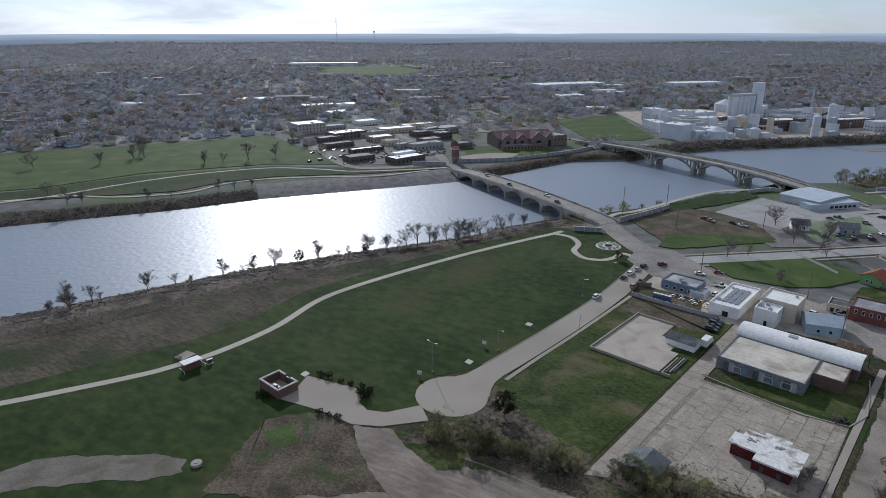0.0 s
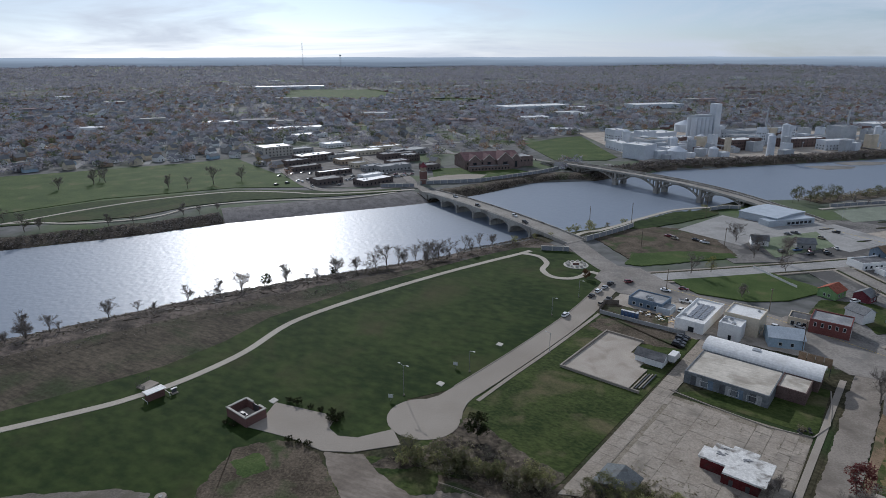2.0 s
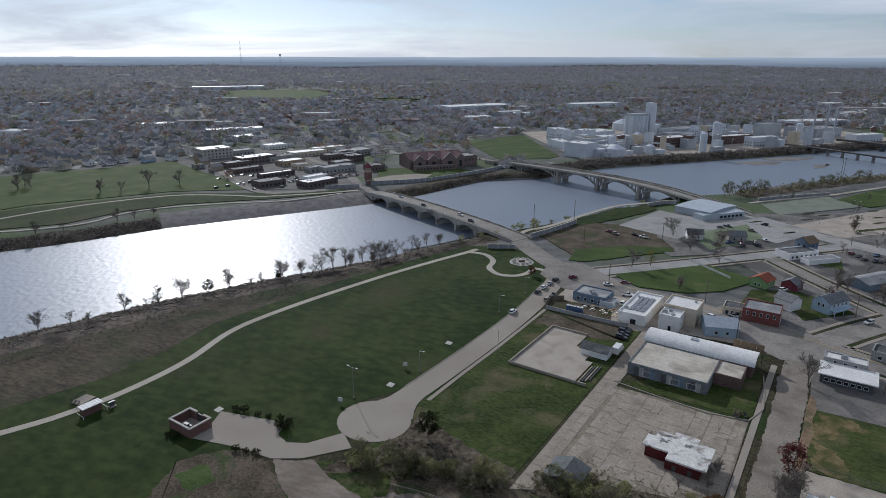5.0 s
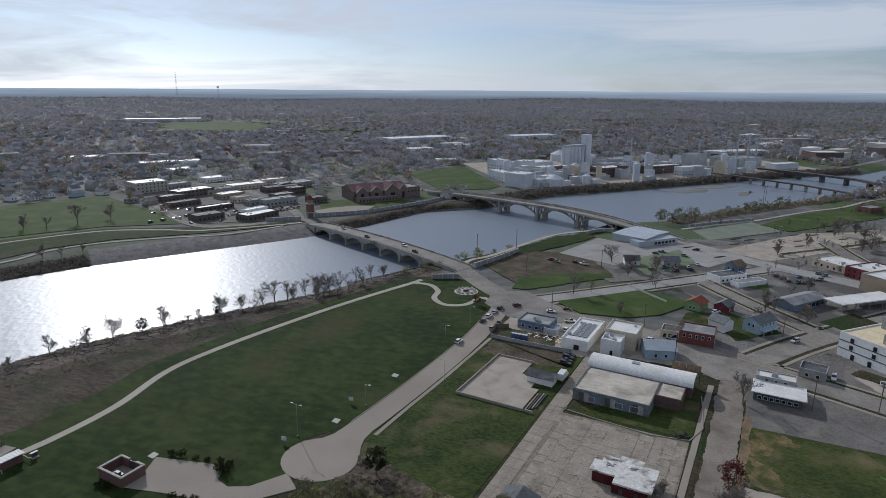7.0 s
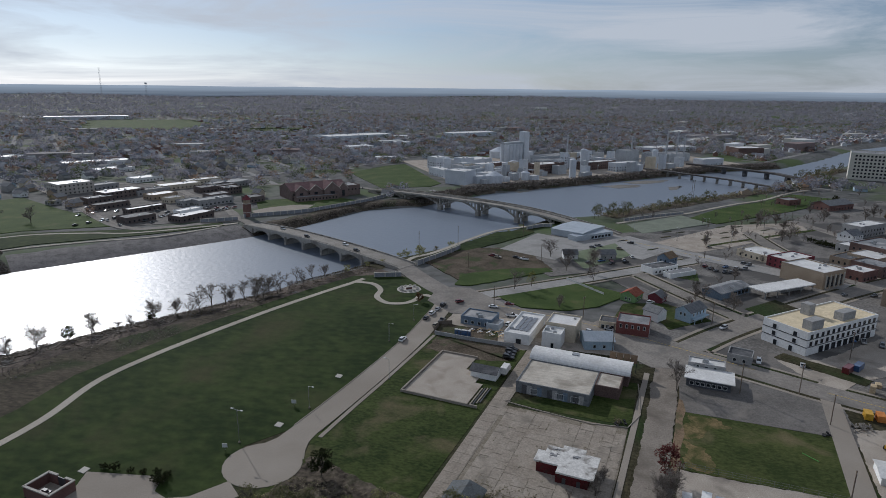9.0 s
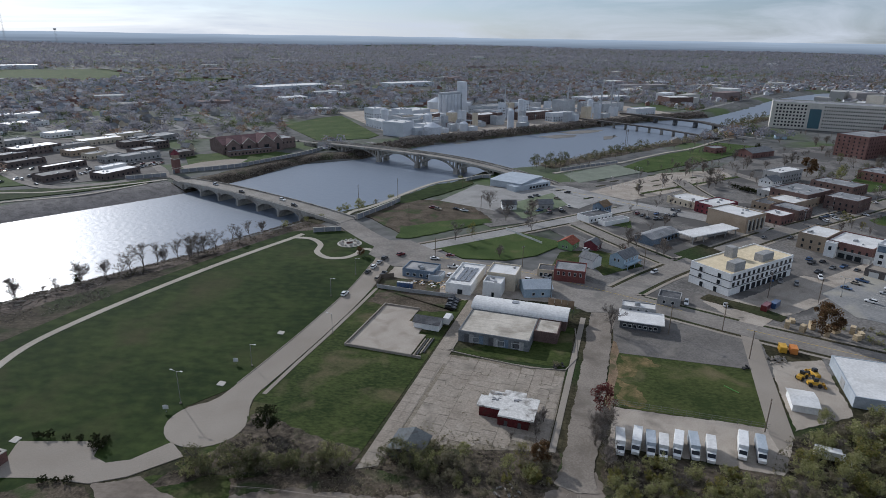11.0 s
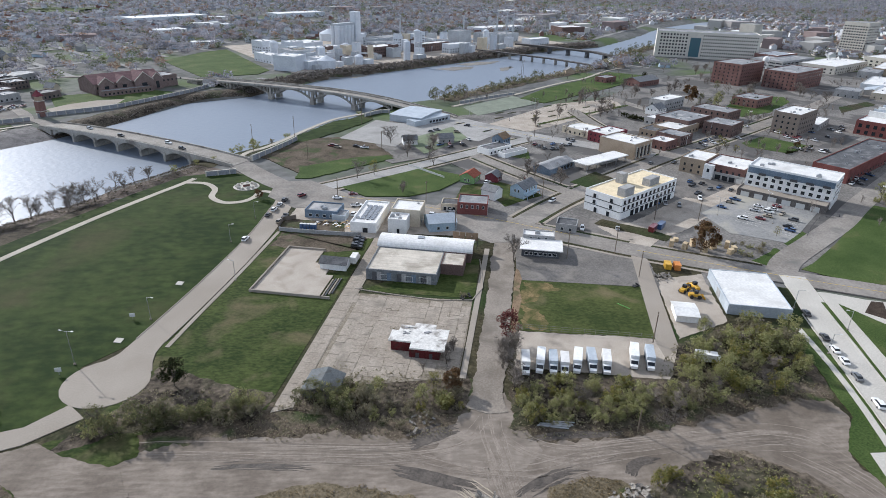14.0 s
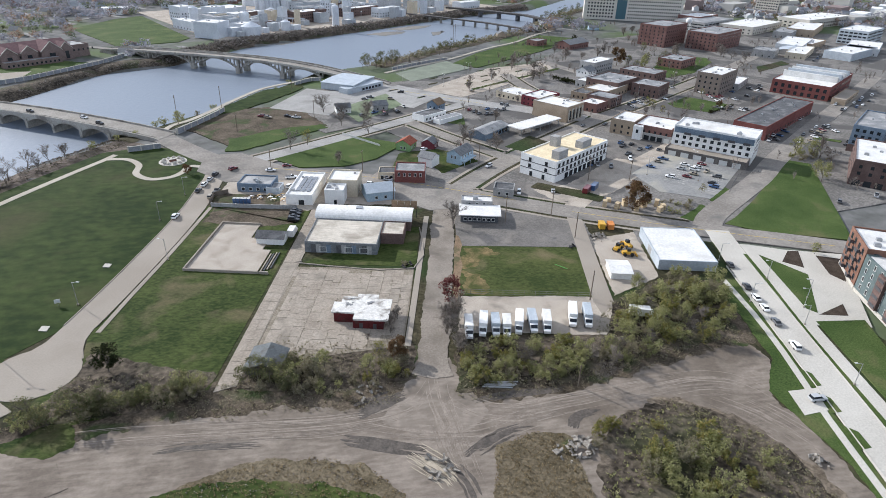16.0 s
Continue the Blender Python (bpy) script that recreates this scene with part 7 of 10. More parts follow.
def make_car(k, kind):
    """kind: sedan, suv or pickup. Stands along x at the origin."""
    L, w = (4.7, 0.9) if kind == "sedan" else (4.8, 0.95) if kind == "suv" else (5.7, 0.98)
    belt, top = (0.92, 1.45) if kind == "sedan" else (1.05, 1.72) if kind == "suv" else (1.05, 1.8)
    root = tagged(new("car" if kind != "pickup" else "pickup_truck"), {"sedan": "%s sedan parked on pavement", "suv": "%s sport utility car on pavement", "pickup": "%s pickup truck with an open bed"}[kind] % PAINTWORDS[k], "car" if kind != "pickup" else "pickup", "parked cars")
    h = L / 2
    part("body", loft(bmesh.new(), [ring(-h, w * 0.86, 0.42, belt - 0.12), ring(-h + 0.25, w, 0.28, belt), ring(-h * 0.5, w, 0.25, belt + 0.02), ring(h * 0.45, w, 0.25, belt), ring(h - 0.3, w * 0.96, 0.28, belt - 0.16), ring(h, w * 0.8, 0.42, belt - 0.32)]), PAINTS[k], root)
    c0, c1 = (-h * 0.72, h * 0.42) if kind == "sedan" else (-h * 0.93, h * 0.4) if kind == "suv" else (-h * 0.12, h * 0.48)
    cabin = part("cabin_glass", loft(bmesh.new(), [ring(c0, w * 0.88, belt - 0.05, belt + 0.02, 0.02), ring(c0 + (0.55 if kind == "sedan" else 0.25), w * 0.8, belt - 0.05, top - 0.06), ring(c1 - 0.85, w * 0.78, belt - 0.05, top - 0.04), ring(c1, w * 0.88, belt - 0.05, belt + 0.02, 0.02)]), CARGLASS, root)
    part("roof_panel", loft(bmesh.new(), [ring(c0 + (0.6 if kind == "sedan" else 0.2), w * 0.74, top - 0.08, top, 0.03), ring(c1 - 0.9, w * 0.74, top - 0.06, top + 0.01, 0.03)]), PAINTS[k], root)
    if kind == "pickup":
        part("bed", box(bmesh.new(), -h + 0.15, -h * 0.15, -w * 0.8, w * 0.8, belt - 0.05, belt + 0.03), DARKTRIM, root)
    for x in (-h * 0.6, h * 0.62):
        for y in (-w + 0.08, w - 0.08):
            shared("wheel", WHEEL, root, pose(x, y, 0.33))
    return root


STORE = pose(1500, -1500, -60)
CARS = {}


def car(x, y, heading, k=0, kind="sedan", z=0.46):
    """heading: degrees from +x."""
    m = pose(x, y, z, 0, 0, heading)
    if (k, kind) not in CARS:
        CARS[k, kind] = make_car(k, kind)
        CARS[k, kind].matrix_world = m
        return CARS[k, kind]
    return copy_thing(CARS[k, kind], m)


KINDS = ("sedan", "suv", "sedan", "suv", "pickup")
car(*W(217, -112), 47.5, 0, "suv")
for k, a in enumerate((244, 251, 257.5, 264)):
    car(*W(a, -113.6), 47.5, (1, 0, 2, 1)[k], KINDS[k])
car(*W(238, -105.8), 47.5, 6, "suv")
car(*W(244, -105.6), 47.5, 1, "pickup")
for a, b, h, k, kd in ((272, -108, 20, 3, "suv"), (272, -90, -30, 0, "sedan"), (279, -84, -30, 3, "sedan"), (259, -40, -50, 0, "suv"), (266, -33, -55, 2, "sedan"), (264, -78, -25, 0, "pickup"), (253, -76, 40, 0, "suv")):
    car(*W(a, b), h, k, kd)
for k in range(4):
    car(*W(227.5 - k * 2.9, -66.5 + k * 0.4), -45, 1, KINDS[k], z=0.33)
for k, (a, b) in enumerate(((196, 98.2), (181, 98.2), (174, 98.4), (168, 98.6), (160, 98.8), (148, 98.9))):
    car(*W(a, b), 47.5, (1, 1, 0, 0, 5, 0)[k], ("sedan", "sedan", "sedan", "sedan", "sedan", "suv")[k])
car(*W(125, 94), -30, 2, "suv", z=0.49)
rnd = random.Random(11)


def rowcars(pts, heading, z=0.4):
    for x, y in pts:
        car(x, y, heading + rnd.uniform(-4, 4) + (180 if rnd.random() < 0.5 else 0), rnd.choice((0, 0, 1, 1, 2, 2, 3, 4, 5, 5, 6)), rnd.choice(KINDS), z)


rowcars([(294, 188), (290, 184), (297, 183), (293, 175), (300, 174), (301, 168), (281, 174)], 10, 0.3)
rowcars([(289, 158), (283, 157), (273, 155), (290, 146), (283, 144), (298, 141), (292, 140), (287, 139), (275, 136), (281, 136), (268, 141), (277, 124), (273, 121), (287, 127)], -72, 0.42)
rowcars([(271, 289), (271, 284), (270, 279), (273, 275), (277, 274), (282, 284), (286, 279), (290, 277), (299, 283), (299, 287)], 20, 0.32)
rowcars([(219, 311), (229, 311), (206, 316), (216, 318)], 10, 0.45)
rowcars([(442, 215), (452, 212), (473, 214), (492, 204), (503, 208), (469, 200), (417, 190), (425, 191), (429, 181), (417, 196), (436, 206)], 80, 0.3)
rowcars([(517, 144), (516, 138), (539, 146), (533, 139), (557, 145), (547, 160), (507, 154), (491, 141), (525, 150), (505, 138)], 10, 0.3)
rowcars([(376, 138), (386, 140), (398, 142), (401, 126), (408, 127), (415, 128), (421, 129), (428, 130), (432, 131), (425, 123), (399, 107), (406, 108), (391, 124)], 75, 0.3)
rowcars([(303, 77), (325, 69), (303, 222), (196, 243), (206, 204), (318, 238), (307, 326)], 15, 0.5)
rowcars([(372, 236), (380, 238), (387, 239), (395, 240), (401, 241), (408, 242), (415, 243), (346, 225), (356, 227), (430, 246), (446, 248)], 8, 0.48)
rowcars([(207, 163), (253, 173), (256, 167), (274, 168), (193, 171)], 40, 0.46)
rowcars([(-116, 524), (-108, 531), (-100, 538), (-92, 545), (-62, 520), (-68, 527), (-22, 570), (-15, 569), (-7, 570), (0, 568), (-122, 600), (-114, 603), (-106, 601), (-98, 604), (-90, 606), (-122, 565), (-112, 575), (-104, 582), (-95, 575), (-70, 560), (-62, 566), (-54, 560), (-48, 566)], 60, 0.3)
rowcars([(388, 231), (396, 234), (380, 232), (369, 231), (408, 231), (445, 217), (446, 211), (444, 206), (450, 200), (449, 226), (495, 211), (501, 206), (513, 211), (424, 182), (418, 193)], 75, 0.44)
rowcars([(499, 150), (518, 152), (528, 144), (486, 141), (424, 134), (412, 132), (400, 132), (382, 127), (410, 104), (402, 102), (382, 142), (370, 139), (290, 134), (670, 232), (690, 236), (705, 240), (317, 216), (487, 220), (434, 148), (442, 150), (451, 151), (460, 152)], 12, 0.44)
rowcars([(250, 176), (258, 178), (266, 180), (272, 184), (262, 190), (284, 192)], 60, 0.3)
rowcars([(230, 314), (222, 316), (240, 320), (330, 246), (338, 262), (345, 284)], 78, 0.46)
rowcars([(-84, 514), (-96, 536), (-118, 582)], -65, 0.5)
rowcars([(155, 350), (157, 345), (168, 341), (171, 336), (230, 350), (236, 352), (262, 352), (245, 340)], -50, 0.45)
for s, o, k in ((40, -2, 2), (75, 2, 1), (112, -2, 0), (128, 2, 1)):
    p, d = at1(s)
    car(p.x + d.y * o, p.y - d.x * o, math.degrees(math.atan2(d.y, d.x)), k, "suv", p.z + 0.02)


rowcars([(-58 + 2.9 * k, 541 + 2.4 * k) for k in range(8)], 128)
rowcars([(-24 + 2.9 * k, 549 + 1.9 * k) for k in range(8)], 122)


def box_truck(label, m, long=6.6, cab=PAINTS[0], body=None):
    root = tagged(new("box_truck"), label, "truck", "box trucks in the yard")
    root.matrix_world = m
    bd = body or WHITEROOF
    part("cargo_box", loft(bmesh.new(), [ring(-long, 1.22, 1.0, 3.5, 0.06), ring(0, 1.22, 1.0, 3.5, 0.06)]), bd, root)
    part("cab", loft(bmesh.new(), [ring(0.1, 1.1, 0.6, 2.5, 0.1), ring(1.0, 1.1, 0.6, 2.5, 0.1), ring(1.55, 1.05, 0.6, 1.65, 0.1), ring(2.5, 1.0, 0.6, 1.45, 0.12)]), cab, root)
    part("windscreen", loft(bmesh.new(), [ring(1.04, 0.98, 1.6, 2.52, 0.03), ring(1.6, 0.96, 1.55, 1.7, 0.03)]), CARGLASS, root)
    part("chassis", box(bmesh.new(), -long, 2.3, -0.5, 0.5, 0.5, 0.95), DARKTRIM, root)
    for x in (-long * 0.72, 1.6):
        for y in (-1.0, 1.0):
            ob = shared("wheel", WHEEL, root, pose(x, y, 0.45) @ Matrix.Diagonal((1.35, 1.3, 1.35, 1)))
    return root


for k, (a, b) in enumerate(((148.5, 4.6), (150.0, 8.6), (150.2, 12.4), (150.2, 15.6), (151.8, 19.2), (152.8, 23.6), (152.8, 27.6), (157.0, 35.8), (157.0, 40.4))):
    box_truck("white box truck with a dented cargo box" if k % 3 else "white box truck parked on gravel", pose(*W(a - 2.2, b), 0.38, 0, 0, 47.5 + 180 + (4, -3, 2, 0, -5, 3, -2, -6, -3)[k]), (6.2, 7.0, 6.0, 5.6, 7.0, 6.6, 6.4, 7.4, 7.0)[k], body=(WHITEROOF, WHITEWALL, METAL)[k % 3])
box_truck("white box truck parked in the thicket", pose(*W(160, 60), 0.4, 0, 0, -48), 6.2)
box_truck("white shuttle van by the shed", pose(*W(207, -62.2), 0.45, 0, 0, 47.5), 4.8)

# yard machines and containers
YELLOW = surface("machine_yellow", (0.5, 0.28, 0.02), (0.62, 0.36, 0.04), 0.6, 2.0, 0.5)
ORANGE = surface("container_orange", (0.5, 0.17, 0.03), (0.6, 0.23, 0.05), 0.4, 2.0, 0.6)


def loader(label, m):
    root = tagged(new("wheel_loader"), label, "loader", "yard machines")
    root.matrix_world = m
    part("chassis", loft(bmesh.new(), [ring(-2.4, 0.8, 0.7, 1.7), ring(-0.2, 0.9, 0.7, 1.9), ring(1.8, 0.6, 0.7, 1.4)]), YELLOW, root)
    part("cab", loft(bmesh.new(), [ring(-0.7, 0.7, 1.8, 3.0, 0.08), ring(0.6, 0.65, 1.8, 2.9, 0.08)]), CARGLASS, root)
    part("bucket", loft(bmesh.new(), [ring(2.6, 1.2, 0.2, 1.2, 0.05), ring(3.3, 1.2, 0.1, 0.4, 0.05)]), YELLOW, root)
    for y in (-0.6, 0.5):
        part("lift_arm", box(bmesh.new(), 1.2, 2.8, y, y + 0.15, 0.9, 1.3), YELLOW, root)
    for x in (-1.5, 1.2):
        for y in (-1.0, 1.0):
            shared("wheel", WHEEL, root, pose(x, y, 0.7) @ Matrix.Diagonal((2, 2, 2, 1)))


loader("yellow wheel loader parked in the yard", pose(*W(205, 60), 0.38, 0, 0, 10))
loader("yellow skid loader beside the shed", pose(*W(201, 63), 0.38, 0, 0, -40))
loader("yellow loader with its bucket down", pose(*W(208, 64), 0.38, 0, 0, 70))
for a, b, mt, wd in ((224, 57.5, YELLOW, "yellow"), (224, 61, ORANGE, "orange")):
    root = tagged(new("dumpster"), wd + " steel waste container in the yard", "container")
    root.matrix_world = pose(*W(a, b), 0.4, 0, 0, 47.5)
    part("bin", loft(bmesh.new(), [ring(-1.9, 1.15, 0.1, 2.2, 0.05), ring(1.9, 1.15, 0.1, 2.2, 0.05)]), mt, root)
    part("lid", box(bmesh.new(), -1.95, 1.95, -1.2, 1.2, 2.2, 2.3), mt, root)
    for x in (-1.2, 0, 1.2):
        part("rib", box(bmesh.new(), x - 0.07, x + 0.07, -1.26, 1.26, 0.2, 2.15), mt, root)
rnd = random.Random(5)
for k, (a, b) in enumerate(((246, 63), (244, 68), (248, 72), (243, 76), (247, 80), (252, 66), (250, 78), (243, 86), (246, 88), (249, 86))):
    root = tagged(new("lumber_stack"), "stack of fresh pale lumber pallets", "lumber", "lumber by the building site")
    root.matrix_world = pose(*W(a, b), 0.3, 0, 0, rnd.uniform(-10, 60))
    for j in range(rnd.randint(2, 4)):
        part("timber_pack", box(bmesh.new(), -1.3, 1.3, -0.9, 0.9, j * 0.75, j * 0.75 + 0.65), WOOD, root)
for a, b, c in ((262, 58, "dark red"), (266, 62, "blue")):
    root = tagged(new("site_container"), c + " steel container on the building site", "container")
    root.matrix_world = pose(*W(a, b), 0.36, 0, 0, 20)
    part("box", loft(bmesh.new(), [ring(-3, 1.2, 0.1, 2.5, 0.05), ring(3, 1.2, 0.1, 2.5, 0.05)]), PAINTS[3 if c == "dark red" else 4], root)
    part("door_frame", box(bmesh.new(), 3.0, 3.08, -1.1, 1.1, 0.2, 2.4), DARKTRIM, root)
for k in range(5):
    root = tagged(new("portable_toilet"), "dark blue portable toilet behind the bar", "portable toilet", "portable toilets")
    root.matrix_world = pose(*W(233.5 + k * 0.1, -94 + k * 1.5), 0.33, 0, 0, NEARTURN)
    part("cabin", loft(bmesh.new(), [ring(-0.6, 0.6, 0, 2.2, 0.05), ring(0.6, 0.6, 0, 2.2, 0.05)]), PAINTS[4], root)
    part("roof", box(bmesh.new(), -0.65, 0.65, -0.65, 0.65, 2.2, 2.32), TRIM, root)
UMB = plain("umbrella_cloth", (0.6, 0.42, 0.22), 0.8)
for k, (a, b) in enumerate(((240, -89), (242, -86), (239, -85), (243, -82), (240, -81), (242, -78), (238, -79), (244, -77), (241, -75), (238, -75))):
    root = tagged(new("patio_table"), "round patio table with pale seats on a deck", "table", "patio tables")
    root.matrix_world = pose(*W(a, b), 0.36)
    bm = bmesh.new()
    bmesh.ops.create_cone(bm, cap_ends=True, segments=12, radius1=0.6, radius2=0.6, depth=0.08, matrix=Matrix.Translation((0, 0, 0.74)))
    part("top", bm, UMB if k % 2 else WHITEWALL, root)
    part("pedestal", box(bmesh.new(), -0.08, 0.08, -0.08, 0.08, 0, 0.72), DARKTRIM, root)
    for j in range(4):
        part("seat", box(bmesh.new(), math.cos(j * 1.57) - 0.25, math.cos(j * 1.57) + 0.25, math.sin(j * 1.57) - 0.25, math.sin(j * 1.57) + 0.25, 0.3, 0.5), UMB if (j + k) % 2 else WHITEWALL, root)

# ---- trees and brush ----
BARK = surface("grey_bark", (0.1, 0.085, 0.07), (0.19, 0.165, 0.14), 1.5, 6.0)
TWIG = island("bare_twigs", [(0.19, 0.165, 0.145), (0.24, 0.21, 0.185), (0.15, 0.13, 0.115), (0.28, 0.245, 0.21)])
OLIVE = island("olive_leaves", [(0.2, 0.21, 0.085), (0.27, 0.275, 0.12), (0.34, 0.33, 0.15), (0.22, 0.23, 0.105), (0.39, 0.365, 0.2)], through_light=0.5)
DULL = island("dull_brush", [(0.2, 0.18, 0.12), (0.26, 0.235, 0.155), (0.2, 0.19, 0.115), (0.3, 0.262, 0.195)], through_light=0.5)
MOSS = island("moss_leaves", [(0.1, 0.11, 0.05), (0.14, 0.145, 0.07), (0.17, 0.155, 0.085), (0.12, 0.125, 0.065)], through_light=0.45)
DARKLEAF = island("dark_leaves", [(0.022, 0.03, 0.012), (0.035, 0.042, 0.018), (0.045, 0.045, 0.022)], through_light=0.4)
DARKWEED = island("dark_weeds", [(0.05, 0.055, 0.025), (0.08, 0.075, 0.04), (0.045, 0.04, 0.028), (0.1, 0.085, 0.05)], through_light=0.3)
GOLD = island("gold_leaves", [(0.22, 0.2, 0.06), (0.17, 0.17, 0.055), (0.26, 0.22, 0.08), (0.12, 0.13, 0.045)], through_light=0.4)
RUSTLEAF = island("rust_leaves", [(0.13, 0.075, 0.04), (0.17, 0.1, 0.05), (0.1, 0.06, 0.037), (0.15, 0.11, 0.055)], through_light=0.4)
PURPLE = island("purple_leaves", [(0.13, 0.04, 0.04), (0.1, 0.035, 0.035), (0.17, 0.06, 0.05)], through_light=0.4)


def mesh_from(name, verts, faces, material):
    me = bpy.data.meshes.new(name)
    me.from_pydata(verts, [], faces)
    me.materials.append(material)
    return me


def limb(verts, faces, p, q, r0, r1, sides=5):
    d = (q - p).normalized()
    u = d.orthogonal().normalized()
    v = d.cross(u)
    b = len(verts)
    for c, r in ((p, r0), (q, r1)):
        for k in range(sides):
            a = 2 * math.pi * k / sides
            verts.append(tuple(c + (u * math.cos(a) + v * math.sin(a)) * r))
    for k in range(sides):
        j = (k + 1) % sides
        faces.append((b + k, b + j, b + sides + j, b + sides + k))


def skeleton_tree(seed, h, spread, forks=3, depth=4):
    """Trunk and limbs; returns the mesh data and the limb ends."""
    rn = random.Random(seed)
    verts, faces, tips = [], [], []

    def grow(p, d, length, r, level):
        q = p + d * length
        limb(verts, faces, p, q, r, r * 0.68, 6 if level < 2 else 4)
        if level == depth:
            tips.append((q, d))
            return
        if level >= 2:
            tips.append((q, d))
        for k in range(forks if level else forks + 1):
            e = (d + Vector((rn.uniform(-1, 1), rn.uniform(-1, 1), rn.uniform(-0.25, 0.6))) * spread).normalized()
            grow(q if k else p.lerp(q, 0.75), e, length * rn.uniform(0.58, 0.8), r * 0.6, level + 1)

    grow(Vector((0, 0, -0.3)), Vector((rn.uniform(-0.08, 0.08), rn.uniform(-0.08, 0.08), 1)).normalized(), h * 0.33, h * 0.02, 0)
    return verts, faces, tips


def bare_tree_meshes(seed, h, stems=1, top=5):
    """A leafless tree: forked limbs that thin out upwards into a haze of fine twigs."""
    rn = random.Random(seed + 50)
    verts, faces, tv, tf = [], [], [], []

    def twig(p, d, length, count):
        for k in range(count):
            e = (d * 0.7 + Vector((rn.uniform(-1, 1), rn.uniform(-1, 1), rn.uniform(-0.5, 0.8)))).normalized() * length * rn.uniform(0.5, 1.3)
            s = e.orthogonal().normalized() * 0.036
            b = len(tv)
            tv.extend([tuple(p - s), tuple(p + s), tuple(p + e)])
            tf.append((b, b + 1, b + 2))

    def grow(p, d, length, r, level):
        n = 2 if level < 3 else 1
        for k in range(n):
            bend = (d + Vector((rn.uniform(-1, 1), rn.uniform(-1, 1), rn.uniform(-0.3, 0.6))) * 0.2).normalized()
            q = p + bend * length / n
            limb(verts, faces, p, q, r, r * 0.78, 6 if level < 2 else 4 if level < 3 else 3)
            if level >= 1:
                twig(p.lerp(q, rn.random()), bend, h * 0.13, (6, 5, 4, 3, 2)[min(level, 5) - 1])
            if level < 2 and k == 0 and level + 1 < top:
                side = (bend * 0.5 + Vector((rn.uniform(-1, 1), rn.uniform(-1, 1), 0.35))).normalized()
                grow(q, side, length * 0.75, r * 0.5, level + 2)
            p, d, r = q, bend, r * 0.78
        if level >= top:
            twig(p, d, h * 0.1, 4)
            return
        for k in range(3 if level == 0 else 2):
            e = (d + Vector((rn.uniform(-1, 1), rn.uniform(-1, 1), rn.uniform(-0.15, 0.4))) * 0.85).normalized()
            grow(p, e, length * rn.uniform(0.66, 0.86), max(0.02, r * 0.68), level + 1)

    for k in range(stems):
        lean = 0.1 if stems == 1 else 0.35
        grow(Vector((0, 0, -0.3)), Vector((rn.uniform(-lean, lean), rn.uniform(-lean, lean), 1)).normalized(), h * 0.23 * (1 if k == 0 else 0.8), h * (0.02 if stems == 1 else 0.014), 0)
    return mesh_from("trunk", verts, faces, BARK), mesh_from("crown", tv, tf, TWIG)


def leaf_cloud(rn, clumps, per, leaf, verts, faces):
    """Leaves round each clump (centre, radius)."""
    for c, r in clumps:
        for k in range(per):
            while True:
                o = Vector((rn.uniform(-1, 1), rn.uniform(-1, 1), rn.uniform(-1, 1)))
                if o.length < 1:
                    break
            p = c + o * r
            s = leaf * rn.uniform(0.6, 1.4)
            a, b_ = Vector((rn.uniform(-1, 1), rn.uniform(-1, 1), rn.uniform(-0.6, 0.6))).normalized() * s, Vector((rn.uniform(-1, 1), rn.uniform(-1, 1), rn.uniform(-0.6, 0.6))).normalized() * s
            n = len(verts)
            verts += [tuple(p - a * 0.5), tuple(p + b_ * 0.6), tuple(p + a * 0.5), tuple(p - b_ * 0.35)]
            faces.append((n, n + 1, n + 2, n + 3))


def leafy_tree_meshes(seed, h, material, leaf=0.36, per=52, wide=0.36):
    rn = random.Random(seed + 90)
    verts, faces, tips = skeleton_tree(seed, h, 0.65, 3, 3)
    lv, lf = [], []
    clumps = []
    for k in range(30):
        a, z = rn.uniform(0, 6.283), rn.uniform(0.3, 0.95)
        rr = wide * h * math.sin(math.pi * min(0.98, (z - 0.15) / 0.85)) ** 0.7 * rn.uniform(0.35, 1.0)
        clumps.append((Vector((math.cos(a) * rr, math.sin(a) * rr, z * h)), h * rn.uniform(0.07, 0.15)))
    leaf_cloud(rn, clumps, per, leaf, lv, lf)
    return mesh_from("trunk", verts, faces, BARK), mesh_from("crown", lv, lf, material)


def bush_meshes(seed, h, wide, material, leaf=0.29, per=44, n=26):
    rn = random.Random(seed + 170)
    verts, faces = [], []
    for k in range(5):
        limb(verts, faces, Vector((0, 0, -0.2)), Vector((rn.uniform(-0.5, 0.5) * wide, rn.uniform(-0.5, 0.5) * wide, h * 0.65)), 0.07, 0.02, 4)
    lv, lf = [], []
    clumps = [(Vector((rn.uniform(-1, 1) * wide * 0.75, rn.uniform(-1, 1) * wide * 0.75, rn.uniform(0.12, 0.92) ** 0.8 * h)), rn.uniform(0.16, 0.32) * h * 0.7) for k in range(n)]
    leaf_cloud(rn, clumps, per, leaf, lv, lf)
    return mesh_from("stem", verts, faces, BARK), mesh_from("foliage", lv, lf, material)


def plant(name, meshes, x, y, z, turn, scale, label, category, group):
    root = tagged(new(name), label, category, group)
    root.matrix_world = pose(x, y, z, 0, 0, turn) @ Matrix.Diagonal((scale, scale, scale, 1))
    for me in meshes:
        shared(me.name.split(".")[0], me, root, Matrix())
    return root


